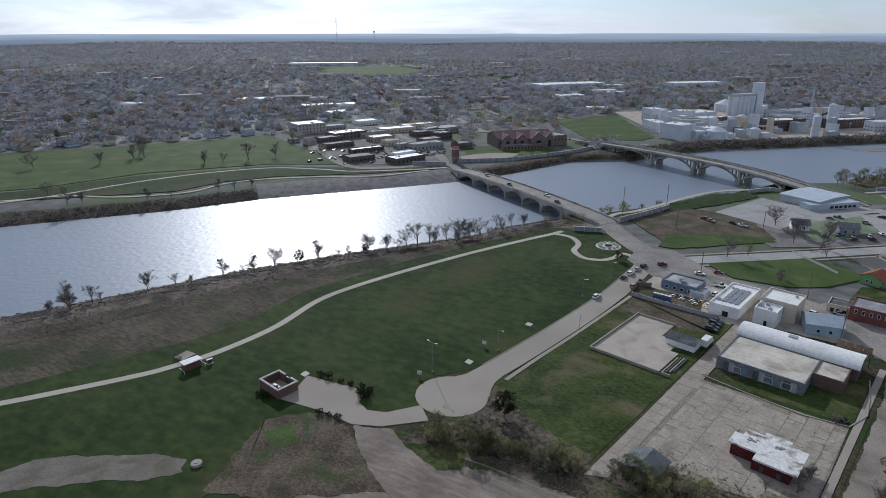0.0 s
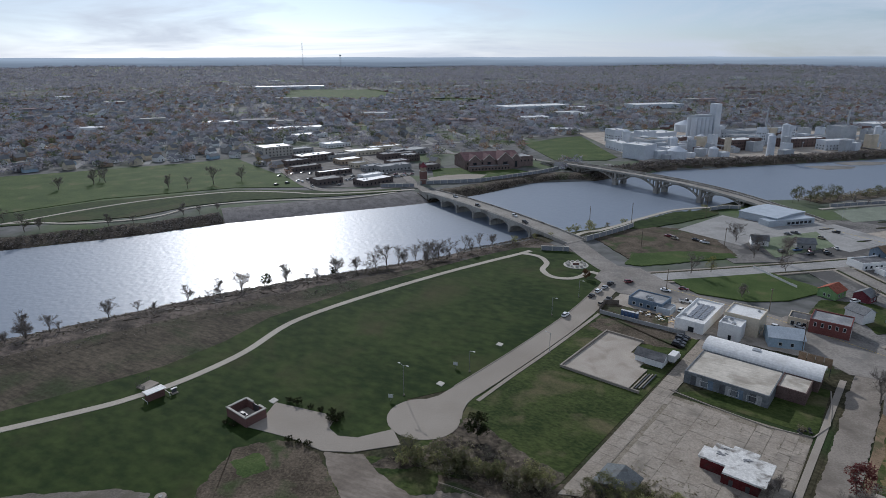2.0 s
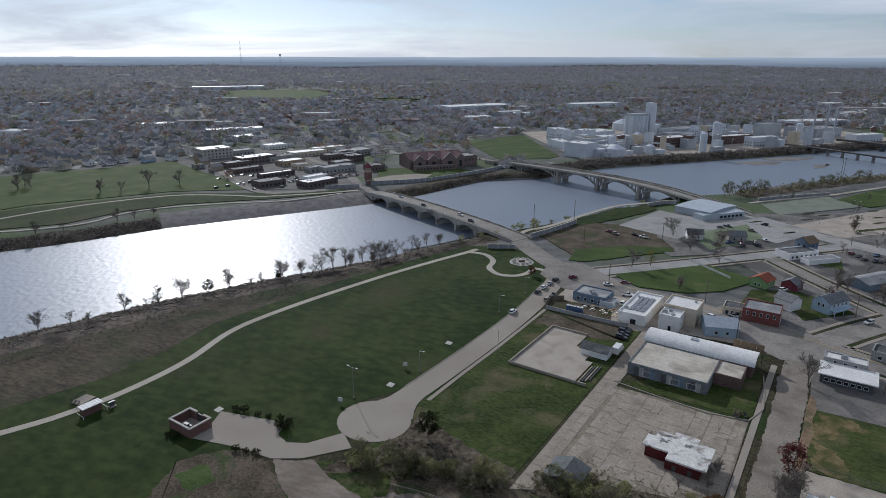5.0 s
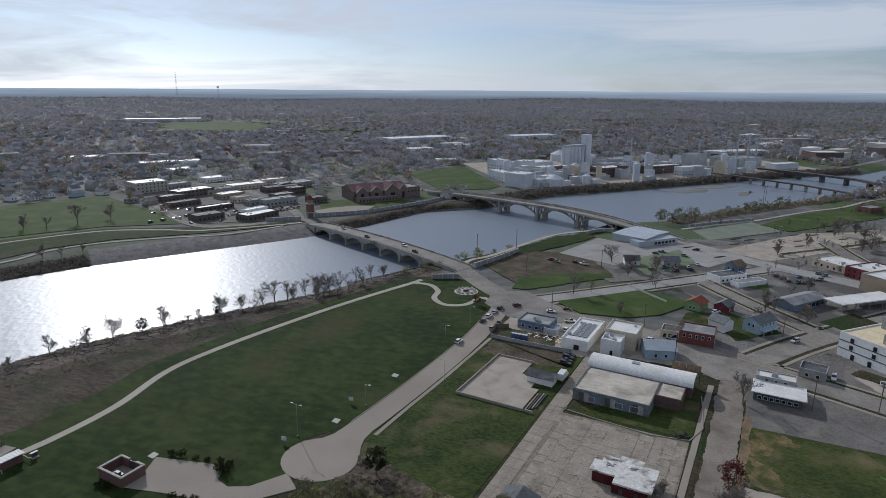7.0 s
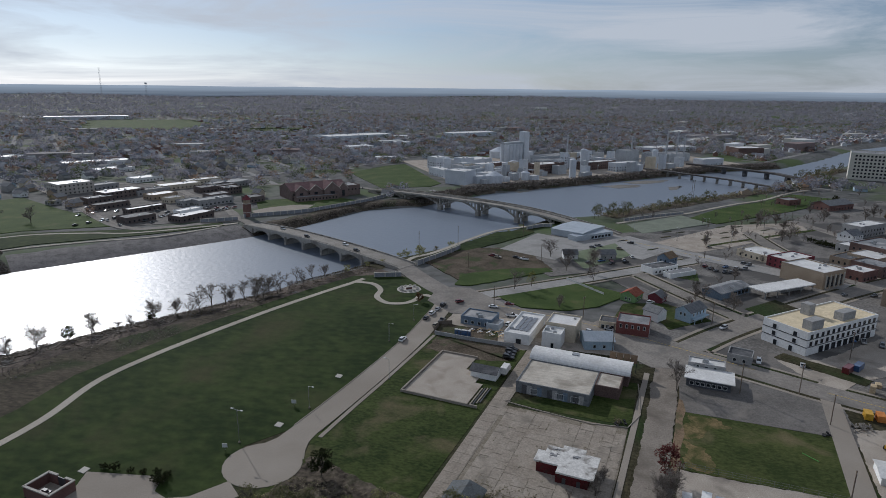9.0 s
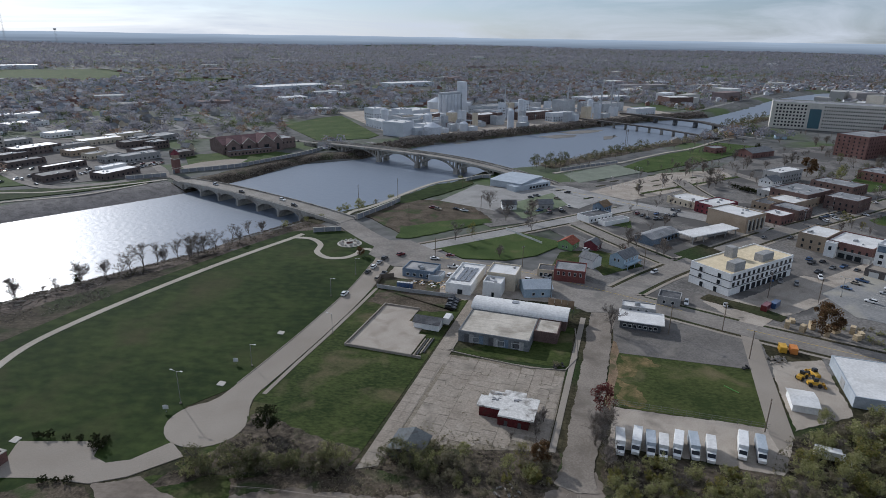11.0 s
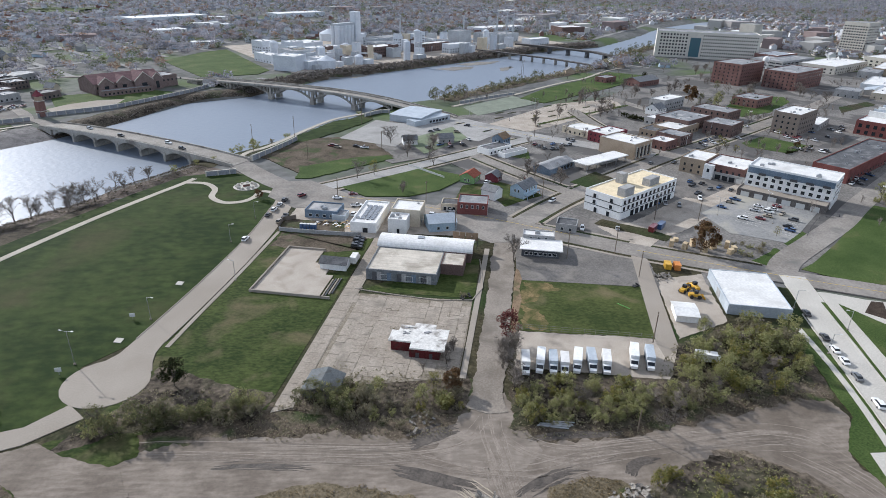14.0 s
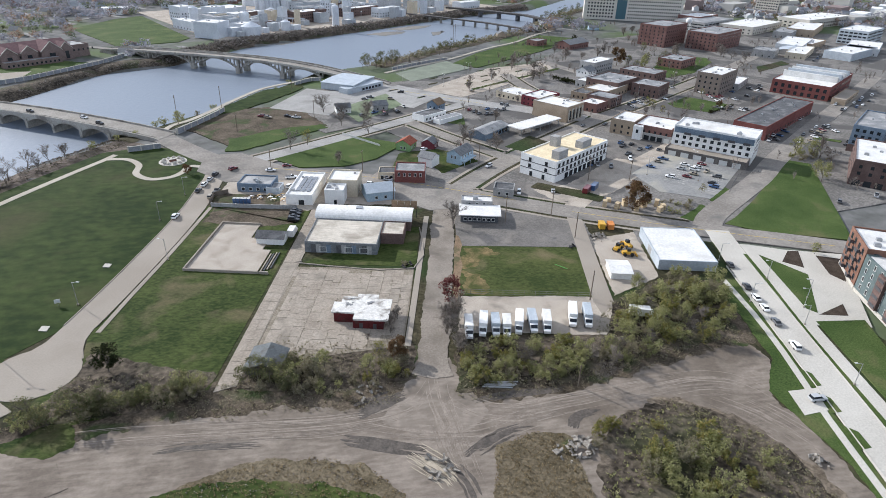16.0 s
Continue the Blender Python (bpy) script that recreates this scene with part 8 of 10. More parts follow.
BARE = [bare_tree_meshes(k * 7 + 1, 10, 2 if k % 2 else 1) for k in range(4)]
LEAFY = {"moss": [leafy_tree_meshes(k * 5 + 3, 9, MOSS, 0.36, 34, 0.4) for k in range(2)], "olive": [leafy_tree_meshes(k * 5 + 2, 9, OLIVE) for k in range(2)], "dark": [leafy_tree_meshes(33, 8, DARKLEAF, 0.42, 80, 0.42)], "gold": [leafy_tree_meshes(41, 9, GOLD, 0.34, 26)], "rust": [leafy_tree_meshes(47, 10, RUSTLEAF, 0.42, 170, 0.46)], "purple": [leafy_tree_meshes(53, 9, PURPLE, 0.38, 56, 0.3)]}
BUSH = {"olive": [bush_meshes(k * 3 + 4, 4.0, 2.6, OLIVE) for k in range(3)], "dull": [bush_meshes(k * 3 + 60, 3.6, 2.6, DULL) for k in range(3)], "gold": [bush_meshes(k * 3 + 80, 3.8, 2.0, GOLD) for k in range(2)], "moss": [bush_meshes(k * 3 + 110, 4.2, 2.6, MOSS, 0.3) for k in range(2)], "dark": [bush_meshes(91, 2.0, 1.6, DARKLEAF, 0.24, 40)]}
rnd = random.Random(21)


def gz(x, y):
    return float(ground_height(np.array([x]), np.array([y]))[0]) + 0.25


def bare(x, y, h, group="bare trees"):
    plant("bare_tree", rnd.choice(BARE), x, y, gz(x, y), rnd.uniform(0, 360), h / 10 * rnd.uniform(1.05, 1.3), "leafless grey-brown deciduous tree", "tree", group)


def leafy(kind, x, y, h, label, group="leafy trees"):
    base = {"moss": 9, "olive": 9, "dark": 8, "gold": 9, "rust": 10, "purple": 9}[kind]
    plant("leafy_tree", rnd.choice(LEAFY[kind]), x, y, gz(x, y), rnd.uniform(0, 360), h / base, label, "tree", group)


BUSHWORDS = {"olive": "olive-green bush with thin leaves", "dull": "dull brown brush half leafless", "gold": "yellow-green autumn bush with sparse leaves", "dark": "rounded dark evergreen shrub", "moss": "dark moss-green bush with thin leaves"}


def bush(kind, x, y, s, group):
    plant("bush", rnd.choice(BUSH[kind]), x, y, gz(x, y), rnd.uniform(0, 360), s * rnd.uniform(0.8, 1.2), BUSHWORDS[kind], "bush", group)


for x, y, h in ((-155, 231, 9), (-148, 236, 8), (-135, 257, 8), (-106, 273, 8), (-83, 281, 9), (-64, 290, 9), (-40, 301, 9), (-20, 309, 11), (-14, 312, 12), (-8, 313, 10), (2, 317, 9), (8, 319, 11), (14, 321, 10), (20, 326, 10), (29, 330, 9), (39, 335, 8), (46, 338, 6), (-30, 305, 7)):
    bare(x, y, h * 1.25, "bare river-bank trees")
for x, y, h in ((-158, 226, 7), (-151, 233, 10), (-144, 239, 6), (-122, 262, 7), (-116, 264, 5), (-96, 274, 6), (-90, 276, 8), (-54, 292, 6), (-47, 297, 7), (-24, 306, 8), (-4, 314, 9), (5, 316, 8), (11, 318, 7), (17, 322, 9), (24, 327, 7), (34, 331, 6)):
    bare(x + rnd.uniform(-2, 2), y - rnd.uniform(1, 7), h, "bare river-bank trees")
leafy("dark", -72, 286, 7, "dark-leaved tree on the river bank")
leafy("dark", -41, 302, 5, "dark-leaved tree on the river bank")
for x, y, h in ((-293, 516, 13), (-276, 539, 16), (-268, 545, 15), (-205, 518, 13), (-189, 518, 11), (-172, 534, 17), (-151, 546, 13), (-245, 386, 13), (-273, 410, 11), (-277, 552, 14), (-238, 390, 9), (-200, 400, 9), (-185, 404, 8), (-160, 425, 8), (-150, 428, 7), (-140, 436, 7), (-340, 500, 14), (-330, 430, 11)):
    bare(x, y, h, "bare far-bank trees")
leafy("gold", -153, 620, 10, "yellowing tree beside the meadow")
for x, y, h in ((140, 285, 13), (185, 307, 11), (194, 298, 12), (191, 338, 13), (194, 319, 12), (207, 313, 12), (212, 320, 11), (268, 262, 9), (222, 240, 12), (229, 222, 9), (206, 243, 8), (210, 232, 7), (149, 252, 6), (146, 162, 12), (152, 256, 6), (99, 106, 10), (95, 101, 9), (103, 112, 11), (465, 370, 13), (393, 333, 9), (375, 328, 10), (484, 399, 10), (399, 371, 10), (414, 371, 10), (569, 322, 12), (612, 296, 12), (602, 267, 13), (345, 343, 7), (520, 181, 8), (225, 238, 9), (226, 224, 7), (189, 285, 9), (308, 330, 9), (382, 328, 10), (403, 353, 11), (415, 388, 9), (401, 387, 9), (507, 365, 10), (525, 371, 11), (481, 364, 9), (557, 335, 12), (543, 312, 9), (592, 332, 12), (451, 229, 6), (645, 319, 14), (630, 310, 13), (564, 255, 10), (371, 216, 6), (360, 215, 6), (388, 242, 7), (404, 192, 6), (378, 114, 9), (357, 101, 11), (362, 108, 9), (645, 400, 10), (665, 435, 10), (590, 380, 9), (610, 390, 9), (440, 250, 7), (470, 254, 7), (350, 240, 6)):
    bare(x, y, h, "bare street trees")
for kind, x, y, h, lab in (("gold", 151, 286, 9, "yellow-green street tree by a crossing"), ("olive", 110, 363, 8, "olive tree at the bridge end"), ("dark", *W(123, -89), 8.5, "round dark-leaved tree by the turning circle"), ("purple", 108, 120, 11, "purple-leaved street tree on the verge"), ("rust", 219, 129, 13, "large brown-leaved oak beside stacked lumber"), ("rust", 484, 327, 16, "broad orange-brown oak beside shops"), ("olive", 484, 300, 11, "green tree in a small park"), ("dark", 530, 292, 8, "dark conifer-like tree in the park"), ("dark", 545, 300, 7, "dark evergreen tree in the park"), ("gold", 262, 121, 5, "small pale-leaved tree by the car park"), ("olive", 325, 93, 10, "olive-green tree beside the wedge lawn"), ("olive", 330, 98, 9, "olive-green tree beside the wedge lawn"), ("rust", *W(264, -127), 5, "small rust-leaved tree on the lawn"), ("dark", 552, 431, 8, "dark tree near the levee"), ("gold", 313, 337, 6, "small yellow street tree on pavement"), ("olive", 505, 312, 11, "green tree in a small park"), ("olive", 355, 118, 11, "olive-green tree beside the wedge lawn"), ("olive", 362, 112, 10, "olive-green tree beside the wedge lawn"), ("gold", 371, 210, 6, "yellow street tree by a lawn"), ("rust", 420, 196, 5, "rust-leaved small tree on a plaza"), ("olive", 240, 63, 5, "green tree by the lawn")):
    leafy(kind, x, y, h, lab)
for x, y in ((286, 436), (292, 439), (298, 434), (304, 436), (310, 436), (316, 438), (321, 437), (348, 444), (360, 447), (371, 450), (382, 452), (391, 455), (402, 460), (413, 464), (424, 466), (432, 470), (445, 474), (654, 568), (670, 574), (684, 578), (698, 584), (720, 592), (745, 604), (774, 615), (800, 624)):
    leafy("moss", x, y, rnd.uniform(8, 13), "willow-like olive tree on the river bank", "riverside trees")
for x, y in ((117, 380), (128, 383), (146, 402), (150, 396), (160, 408), (170, 414), (182, 422), (192, 428), (205, 432), (220, 440), (104, 370), (98, 366), (60, 345), (74, 352), (84, 355)):
    bush("olive" if rnd.random() < 0.5 else "dull", x, y, rnd.uniform(0.6, 1.1), "levee bushes")


for x, y in ((484, 307), (528, 324), (493, 321), (510, 301), (561, 351), (777, 608), (718, 574), (699, 576), (538, 313), (461, 301)):
    leafy("moss", x, y, rnd.uniform(8, 12), "olive-green tree round the town park", "park trees")
for x, y in ((389, 311), (389, 308), (389, 305), (390, 302), (391, 299), (390, 296), (390, 317)):
    bush("dark", x, y, 1.7, "row of evergreens")
for x, y in ((459, 368), (398, 341), (372, 326), (395, 371), (405, 373), (417, 374), (347, 347), (316, 339), (564, 389), (611, 403), (657, 422), (657, 443), (605, 282), (452, 250), (611, 293), (532, 371), (620, 458), (701, 424), (705, 444), (640, 430), (680, 410)):
    bare(x, y, rnd.uniform(8, 12), "bare street trees")
for x, y in ((579, 328), (397, 335), (374, 220), (441, 221), (379, 227)):
    leafy("gold", x, y, rnd.uniform(5, 8), "yellowing small street tree", "street trees in autumn")


def in_poly(p, poly):
    inside = False
    for a, b in zip(poly, poly[1:] + poly[:1]):
        if (a[1] > p[1]) != (b[1] > p[1]) and p[0] < (b[0] - a[0]) * (p[1] - a[1]) / (b[1] - a[1]) + a[0]:
            inside = not inside
    return inside


def thicket(poly, n, kinds, s0, s1, group):
    lo_a, hi_a, lo_b, hi_b = min(p[0] for p in poly), max(p[0] for p in poly), min(p[1] for p in poly), max(p[1] for p in poly)
    done = 0
    while done < n:
        p = (rnd.uniform(lo_a, hi_a), rnd.uniform(lo_b, hi_b))
        if in_poly(p, poly):
            bush(rnd.choice(kinds), *W(*p), rnd.uniform(s0, s1), group)
            done += 1


for a, b, h in ((104, -98, 8), (106, -89, 8.5), (109, -79, 6), (114, -68, 6), (123, -50, 8), (125, -44, 6.5), (121, -53, 6), (130, 4, 5), (132, 16, 4.5), (150, 58, 7), (160, 84, 6.5), (172, 80, 7), (176, 60, 7), (130, 12, 4.5), (133, 26, 5), (136, 36, 5), (141, 44, 6.5), (146, 50, 8), (154, 62, 8.5), (158, 70, 7), (166, 74, 8.5), (170, 86, 7.5), (156, 54, 7), (126, 6, 5.5), (150, 76, 7.5), (110, -84, 7), (121, -46, 7), (129, -34, 6), (128, -22, 6)):
    leafy("moss" if b < -40 else "olive", *W(a, b), h, "olive-green tree in a hedgerow", "hedgerow trees")
thicket([(97, -103), (106, -97), (116, -72), (120, -62), (114, -63), (104, -88)], 26, ("moss", "moss", "dull", "olive"), 0.7, 1.3, "hedgerow below the grass lot")
thicket([(118.5, -50), (130, -49), (131, -40), (126, -34), (118, -36)], 20, ("olive", "dull", "moss", "dull"), 0.7, 1.25, "hedgerow below the parking lot")
thicket([(121, -24), (130, -24), (134, -12), (124, -11)], 12, ("gold", "dull", "olive", "gold"), 0.5, 1.0, "hedgerow below the parking lot")
thicket([(118, -36), (126, -34), (127, -24), (117, -24)], 12, ("dull", "dull", "olive"), 0.35, 0.6, "hedgerow below the parking lot")
thicket([(124, 2), (143, 1.5), (144, 30), (146, 44), (138, 48), (129, 32)], 46, ("olive", "olive", "gold", "dull"), 0.6, 1.05, "thicket before the truck yard")
thicket([(146, 46), (160, 50), (180, 64), (186, 88), (168, 87), (152, 82), (140, 52)], 46, ("olive", "dull", "olive", "dull", "gold"), 0.9, 1.6, "thicket beside the shed")
thicket([(88, 42), (104, 44), (114, 50), (114, 62), (104, 72), (86, 70), (60, 66), (60, 46)], 46, ("olive", "dull", "gold", "olive"), 0.6, 1.35, "brush on the spoil mound")
thicket([(104, 33), (112, 36), (114, 42), (106, 40)], 6, ("gold", "dull"), 0.5, 0.9, "brush on the spoil mound")
def shrub_ring(poly, n, kinds, s0, s1, group):
    c, s_ = math.cos(radians(42.5)), math.sin(radians(42.5))
    thicket([(x * s_ + y * c, x * c - y * s_) for x, y in poly], n, kinds, s0, s1, group)


shrub_ring([(237, 135), (252, 117), (238, 114), (229, 114), (224, 123)], 16, ("dull", "olive", "dull"), 0.4, 0.7, "shrubs beside stacked lumber")
shrub_ring([(398, 190), (434, 192), (433, 194), (399, 193)], 14, ("dark",), 0.6, 0.8, "clipped hedge of the square lawn")
shrub_ring([(346, 116), (360, 100), (372, 112), (356, 122)], 10, ("olive", "dull"), 0.5, 0.9, "shrubs beside the wedge lawn")
for a, b, s in ((101, -147, 0.9), (102, -144, 0.9), (103, -139, 0.6), (104, -135, 0.8), (105, -131, 0.9), (103.5, -127, 1.2), (102, -128, 1.1), (88, -130, 0.9), (89, -127, 0.8), (90, -124, 0.9), (82, -149, 0.7), (81.5, -152, 0.7), (106, -128, 0.9)):
    bush("dark", *W(a, b), s, "shrubs round the forecourt")
for a, b in ((150, -19), (146, -18), (153, -17), (141, -24), (138, -17)):
    bare(*W(a, b), rnd.uniform(4, 6), "bare trees by the red hut")
leafy("gold", *W(134, -20), 6, "yellow-leaved tree at the hedge end")
leafy("rust", *W(135, -15), 6.5, "brown-leaved tree at the hedge end")
bush("dull", *W(186, -18), 0.6, "weeds by the lots")
bare(*W(147, -1.6), 10, "bare street trees")
bare(*W(152, 0.6), 8, "bare street trees")
bare(*W(128, 41), 9, "bare trees in the thicket")
for a, b in ((140, 47), (136, 44), (160, 76), (152, 72), (137, 38), (144, 56), (172, 70), (180, 78), (164, 60), (134, 20)):
    bare(*W(a, b), rnd.uniform(6, 8), "bare trees in the thicket")


def scatter_stuff(name, label, pts, sizes, tris, material, tall=0.9, category="woods", spread=0.5, leaf=(0.16, 0.34)):
    """Many small crowns of loose triangles, as one object."""
    rng = np.random.default_rng(len(pts) + tris)
    n = len(pts)
    o = rng.normal(size=(n, tris, 3))
    o /= np.linalg.norm(o, axis=2, keepdims=True)
    o *= rng.uniform(0.25, 1.0, (n, tris, 1)) ** 0.6
    c = pts[:, None, :] + np.concatenate([o[:, :, :2] * spread, o[:, :, 2:] * 0.42 * tall + 0.55 * tall], 2) * sizes[:, None, None]
    d = rng.normal(size=(n, tris, 3, 3)) * np.array([1, 1, 0.7])
    d /= np.linalg.norm(d, axis=3, keepdims=True)
    v = c[:, :, None, :] + d * sizes[:, None, None, None] * rng.uniform(*leaf, (n, tris, 1, 1))
    m = bpy.data.meshes.new(name)
    count = n * tris
    m.from_pydata(v.reshape(-1, 3), [], np.arange(count * 3).reshape(-1, 3))
    m.materials.append(material)
    return tagged(new(name, m), label, category, kind="stuff")


# brush along the banks
rng = np.random.default_rng(3)
DRIFT = island("driftwood", [(0.26, 0.235, 0.2), (0.16, 0.14, 0.12), (0.09, 0.075, 0.06), (0.2, 0.18, 0.155)])


def litter(pts, name, label):
    """Loose logs, sticks and slabs of flotsam lying on the bank, as one object."""
    v, f = [], []
    for x, y, z in pts:
        t, n = rng.uniform(0, 3.14), len(v)
        lx, ly, h = (rng.uniform(1.0, 4.5), rng.uniform(0.12, 0.3), 0.25) if rng.random() < 0.7 else (rng.uniform(0.6, 1.8), rng.uniform(0.5, 1.2), 0.35)
        c, s = math.cos(t), math.sin(t)
        v += [(x + a * c - b * s, y + a * s + b * c, z + q) for q in (-0.1, h) for a, b in ((-lx, -ly), (lx, -ly * 0.6), (lx * 0.9, ly), (-lx, ly * 0.7))]
        f += [(n + 4, n + 5, n + 6, n + 7), (n, n + 1, n + 5, n + 4), (n + 1, n + 2, n + 6, n + 5), (n + 2, n + 3, n + 7, n + 6), (n + 3, n, n + 4, n + 7)]
    tagged(new(name, mesh_from(name, v, f, DRIFT)), label, "driftwood", kind="stuff")



def bank_points(line, side, d0, d1, n):
    pts = np.array(smooth_line(line, 20))
    k = rng.integers(0, len(pts) - 1, n)
    d = pts[k + 1] - pts[k]
    nrm = np.stack([d[:, 1], -d[:, 0]], 1) * side
    nrm /= np.linalg.norm(nrm, axis=1, keepdims=True)
    p = pts[k] + d * rng.random((n, 1)) + nrm * rng.uniform(d0, d1, (n, 1))
    return np.column_stack([p, ground_height(p[:, 0], p[:, 1]) + 0.2])


for name, label, line, side, d0, d1, n, s0, s1, mt in (
        ("brush", "low brown brush and dead weeds on the near bank", NEAR_BANK[1:5], 1, 0, 40, 3600, 0.3, 1.0, TWIG),
        ("brush", "thin brush at the water's edge", NEAR_BANK[4:8], 1, 0, 9, 900, 0.4, 1.3, TWIG),
        ("brush", "olive weeds on the near bank", NEAR_BANK[1:8], 1, 3, 22, 2200, 0.3, 0.9, DARKWEED),
        ("brush", "dark brush at the foot of the far bank", FAR_BANK[1:5], -1, 1, 14, 1800, 0.5, 2.0, TWIG),
        ("brush", "brown brush below the flood wall", FAR_BANK[8:11], -1, 0, 6, 260, 0.5, 1.4, TWIG),
        ("brush", "dark brush on the factory bank", FAR_BANK[10:17], -1, 2, 20, 3200, 1.2, 3.6, TWIG),
        ("brush", "mixed brush on the wooded near bank", NEAR_BANK[12:18], 1, 1, 22, 700, 1.5, 4.0, DULL)):
    p = bank_points(line, side, d0, d1, n)
    scatter_stuff(name, label, p, rng.uniform(s0, s1, n), 12, mt, category="brush", leaf=(0.12, 0.4))
p_ = bank_points(NEAR_BANK[1:5], 1, 0, 24, 170)
p_ = np.concatenate([p_, bank_points(NEAR_BANK[1:5], 1, 0, 7, 260)])
litter(p_, "driftwood", "pale driftwood and flotsam along the near bank")
for poly, n, mt, lab, s1 in (([W(*q) for q in ((97, -104), (120, -96), (124, -62), (113, -63), (104, -92))], 500, DULL, "weeds below the hedgerow", 1.0), ([W(*q) for q in ((122, 2), (146, 1), (147, 40), (166, 48), (184, 70), (184, 90), (152, 84), (127, 31))], 1500, DULL, "weeds in the thicket", 1.4), ([W(*q) for q in ((60, 40), (92, 33), (116, 42), (121, 60), (108, 79), (60, 80))], 1500, OLIVE, "weeds on the spoil mound", 1.0), ([W(*q) for q in ((60, -60), (86, -58), (98, -30), (89, -8), (60, -6))], 900, TWIG, "dead stalks on the field edge", 0.6), ([W(*q) for q in ((118, -60), (140, -52), (142, -12), (126, -9))], 700, DULL, "weeds below the hedgerow", 0.9)):
    ps = []
    x0, x1, y0, y1 = min(q[0] for q in poly), max(q[0] for q in poly), min(q[1] for q in poly), max(q[1] for q in poly)
    while len(ps) < n:
        q = (rnd.uniform(x0, x1), rnd.uniform(y0, y1))
        if in_poly(q, poly):
            ps.append((*q, 0.25))
    scatter_stuff("weeds", lab, np.array(ps), rng.uniform(0.25, s1, n), 7, mt, category="weeds", leaf=(0.2, 0.5))

STRAW = island("straw_tufts", [(0.2, 0.155, 0.09), (0.27, 0.215, 0.13), (0.15, 0.115, 0.07), (0.23, 0.175, 0.095)], through_light=0.3)
for poly, n, mt, lab, s1 in (([(60, -60), (86, -58), (94, -45), (98, -30), (97, -19), (89, -8), (60, -6)], 2600, STRAW, "dry tufts of dead grass", 0.7), ([(104, 11), (109, 20), (108, 28), (91, 31), (84, 28), (84, 9), (90, 10)], 1300, STRAW, "dry tufts of dead grass", 0.7), ([(106, -68), (116, -62), (124, -54), (124, -12), (117, -12), (112, -26), (111, -40), (107, -52)], 900, DULL, "thin weeds at the edge of the dirt", 0.7), ([(120, 0), (126, 2), (131, 34), (144, 54), (156, 86), (150, 87), (136, 56), (125, 33), (118, 4)], 800, DULL, "thin weeds at the edge of the dirt", 0.8), ([(122, 52), (122, 60), (110, 76), (92, 84), (92, 76), (108, 64)], 700, DULL, "weeds among broken clods", 0.9)):
    ps = []
    while len(ps) < n:
        q = (rnd.uniform(min(p[0] for p in poly), max(p[0] for p in poly)), rnd.uniform(min(p[1] for p in poly), max(p[1] for p in poly)))
        if in_poly(q, poly):
            ps.append((*W(*q), 0.28))
    scatter_stuff("weeds", lab, np.array(ps), rng.uniform(0.2, s1, n), 6, mt, category="weeds", leaf=(0.2, 0.5))

# ---- the town beyond: woods, houses, stores ----
CLEAR = [[(-520, 370), (-500, 520), (-387, 580), (-322, 608), (-230, 655), (-190, 685), (-84, 510), (-149, 500), (-293, 400), (-420, 340)],
         [(-200, 770), (-145, 640), (-84, 505), (20, 490), (60, 530), (0, 700), (-110, 790)],
         [(30, 540), (120, 560), (150, 600), (140, 690), (40, 690)],
         [(140, 625), (240, 625), (250, 860), (140, 790)],
         [(240, 600), (760, 690), (760, 880), (420, 920), (240, 900)],
         [(130, 180), (330, 50), (900, 50), (1000, 400), (760, 430), (560, 500), (390, 470), (290, 440), (200, 420), (100, 360)],
         [(640, 420), (900, 300), (1000, 600), (840, 640), (700, 580)],
         [(-330, 1640), (-90, 1640), (-40, 1900), (-130, 2150), (-400, 2120)], [(30, 1500), (140, 1480), (210, 1640), (60, 1680)]]
for ring_ in CLEAR[-2:]:
    slab("far_green", ring_, 0.5, TURF, "open green park in the far town", xy=True, category="grass", ragged=30.0)


def sector(n, r0, r1, az0=-42, az1=84):
    a, r = np.radians(rng.uniform(az0, az1, n)), np.sqrt(rng.uniform(r0 * r0, r1 * r1, n))
    return np.stack([np.sin(a) * r, np.cos(a) * r], 1)


def keeps_far(p):
    ok = (line_distance(NEAR_BANK, p[:, 0], p[:, 1]) > 22) & (line_distance(FAR_BANK, p[:, 0], p[:, 1]) > 26) & ~in_ring(NEAR_BANK + FAR_BANK[::-1], p[:, 0], p[:, 1])
    far_side = p[:, 1] > np.interp(p[:, 0], [q[0] for q in FAR_BANK], [q[1] for q in FAR_BANK])
    ok &= far_side | (np.hypot(p[:, 0], p[:, 1]) > 560)
    for ring_ in CLEAR:
        ok &= ~in_ring(ring_, p[:, 0], p[:, 1])
    return ok


def keep_far(p):
    return p[keeps_far(p)]


def lift(p):
    return np.column_stack([p, ground_height(p[:, 0], p[:, 1])])


TG = radians(64)


def town_grid(p):
    """Places on the far town's street grid: u across the long streets, v along them."""
    m = np.array([[math.sin(TG), -math.cos(TG) * 0.5], [math.cos(TG), math.sin(TG)]])
    return p @ np.linalg.inv(m).T


def off_streets(p, gap):
    u, v = town_grid(p).T
    return p[(np.abs((u - 16.5 + 33) % 66 - 33) > gap) & (np.abs((v - 8.5 + 68) % 136 - 68) > gap)]


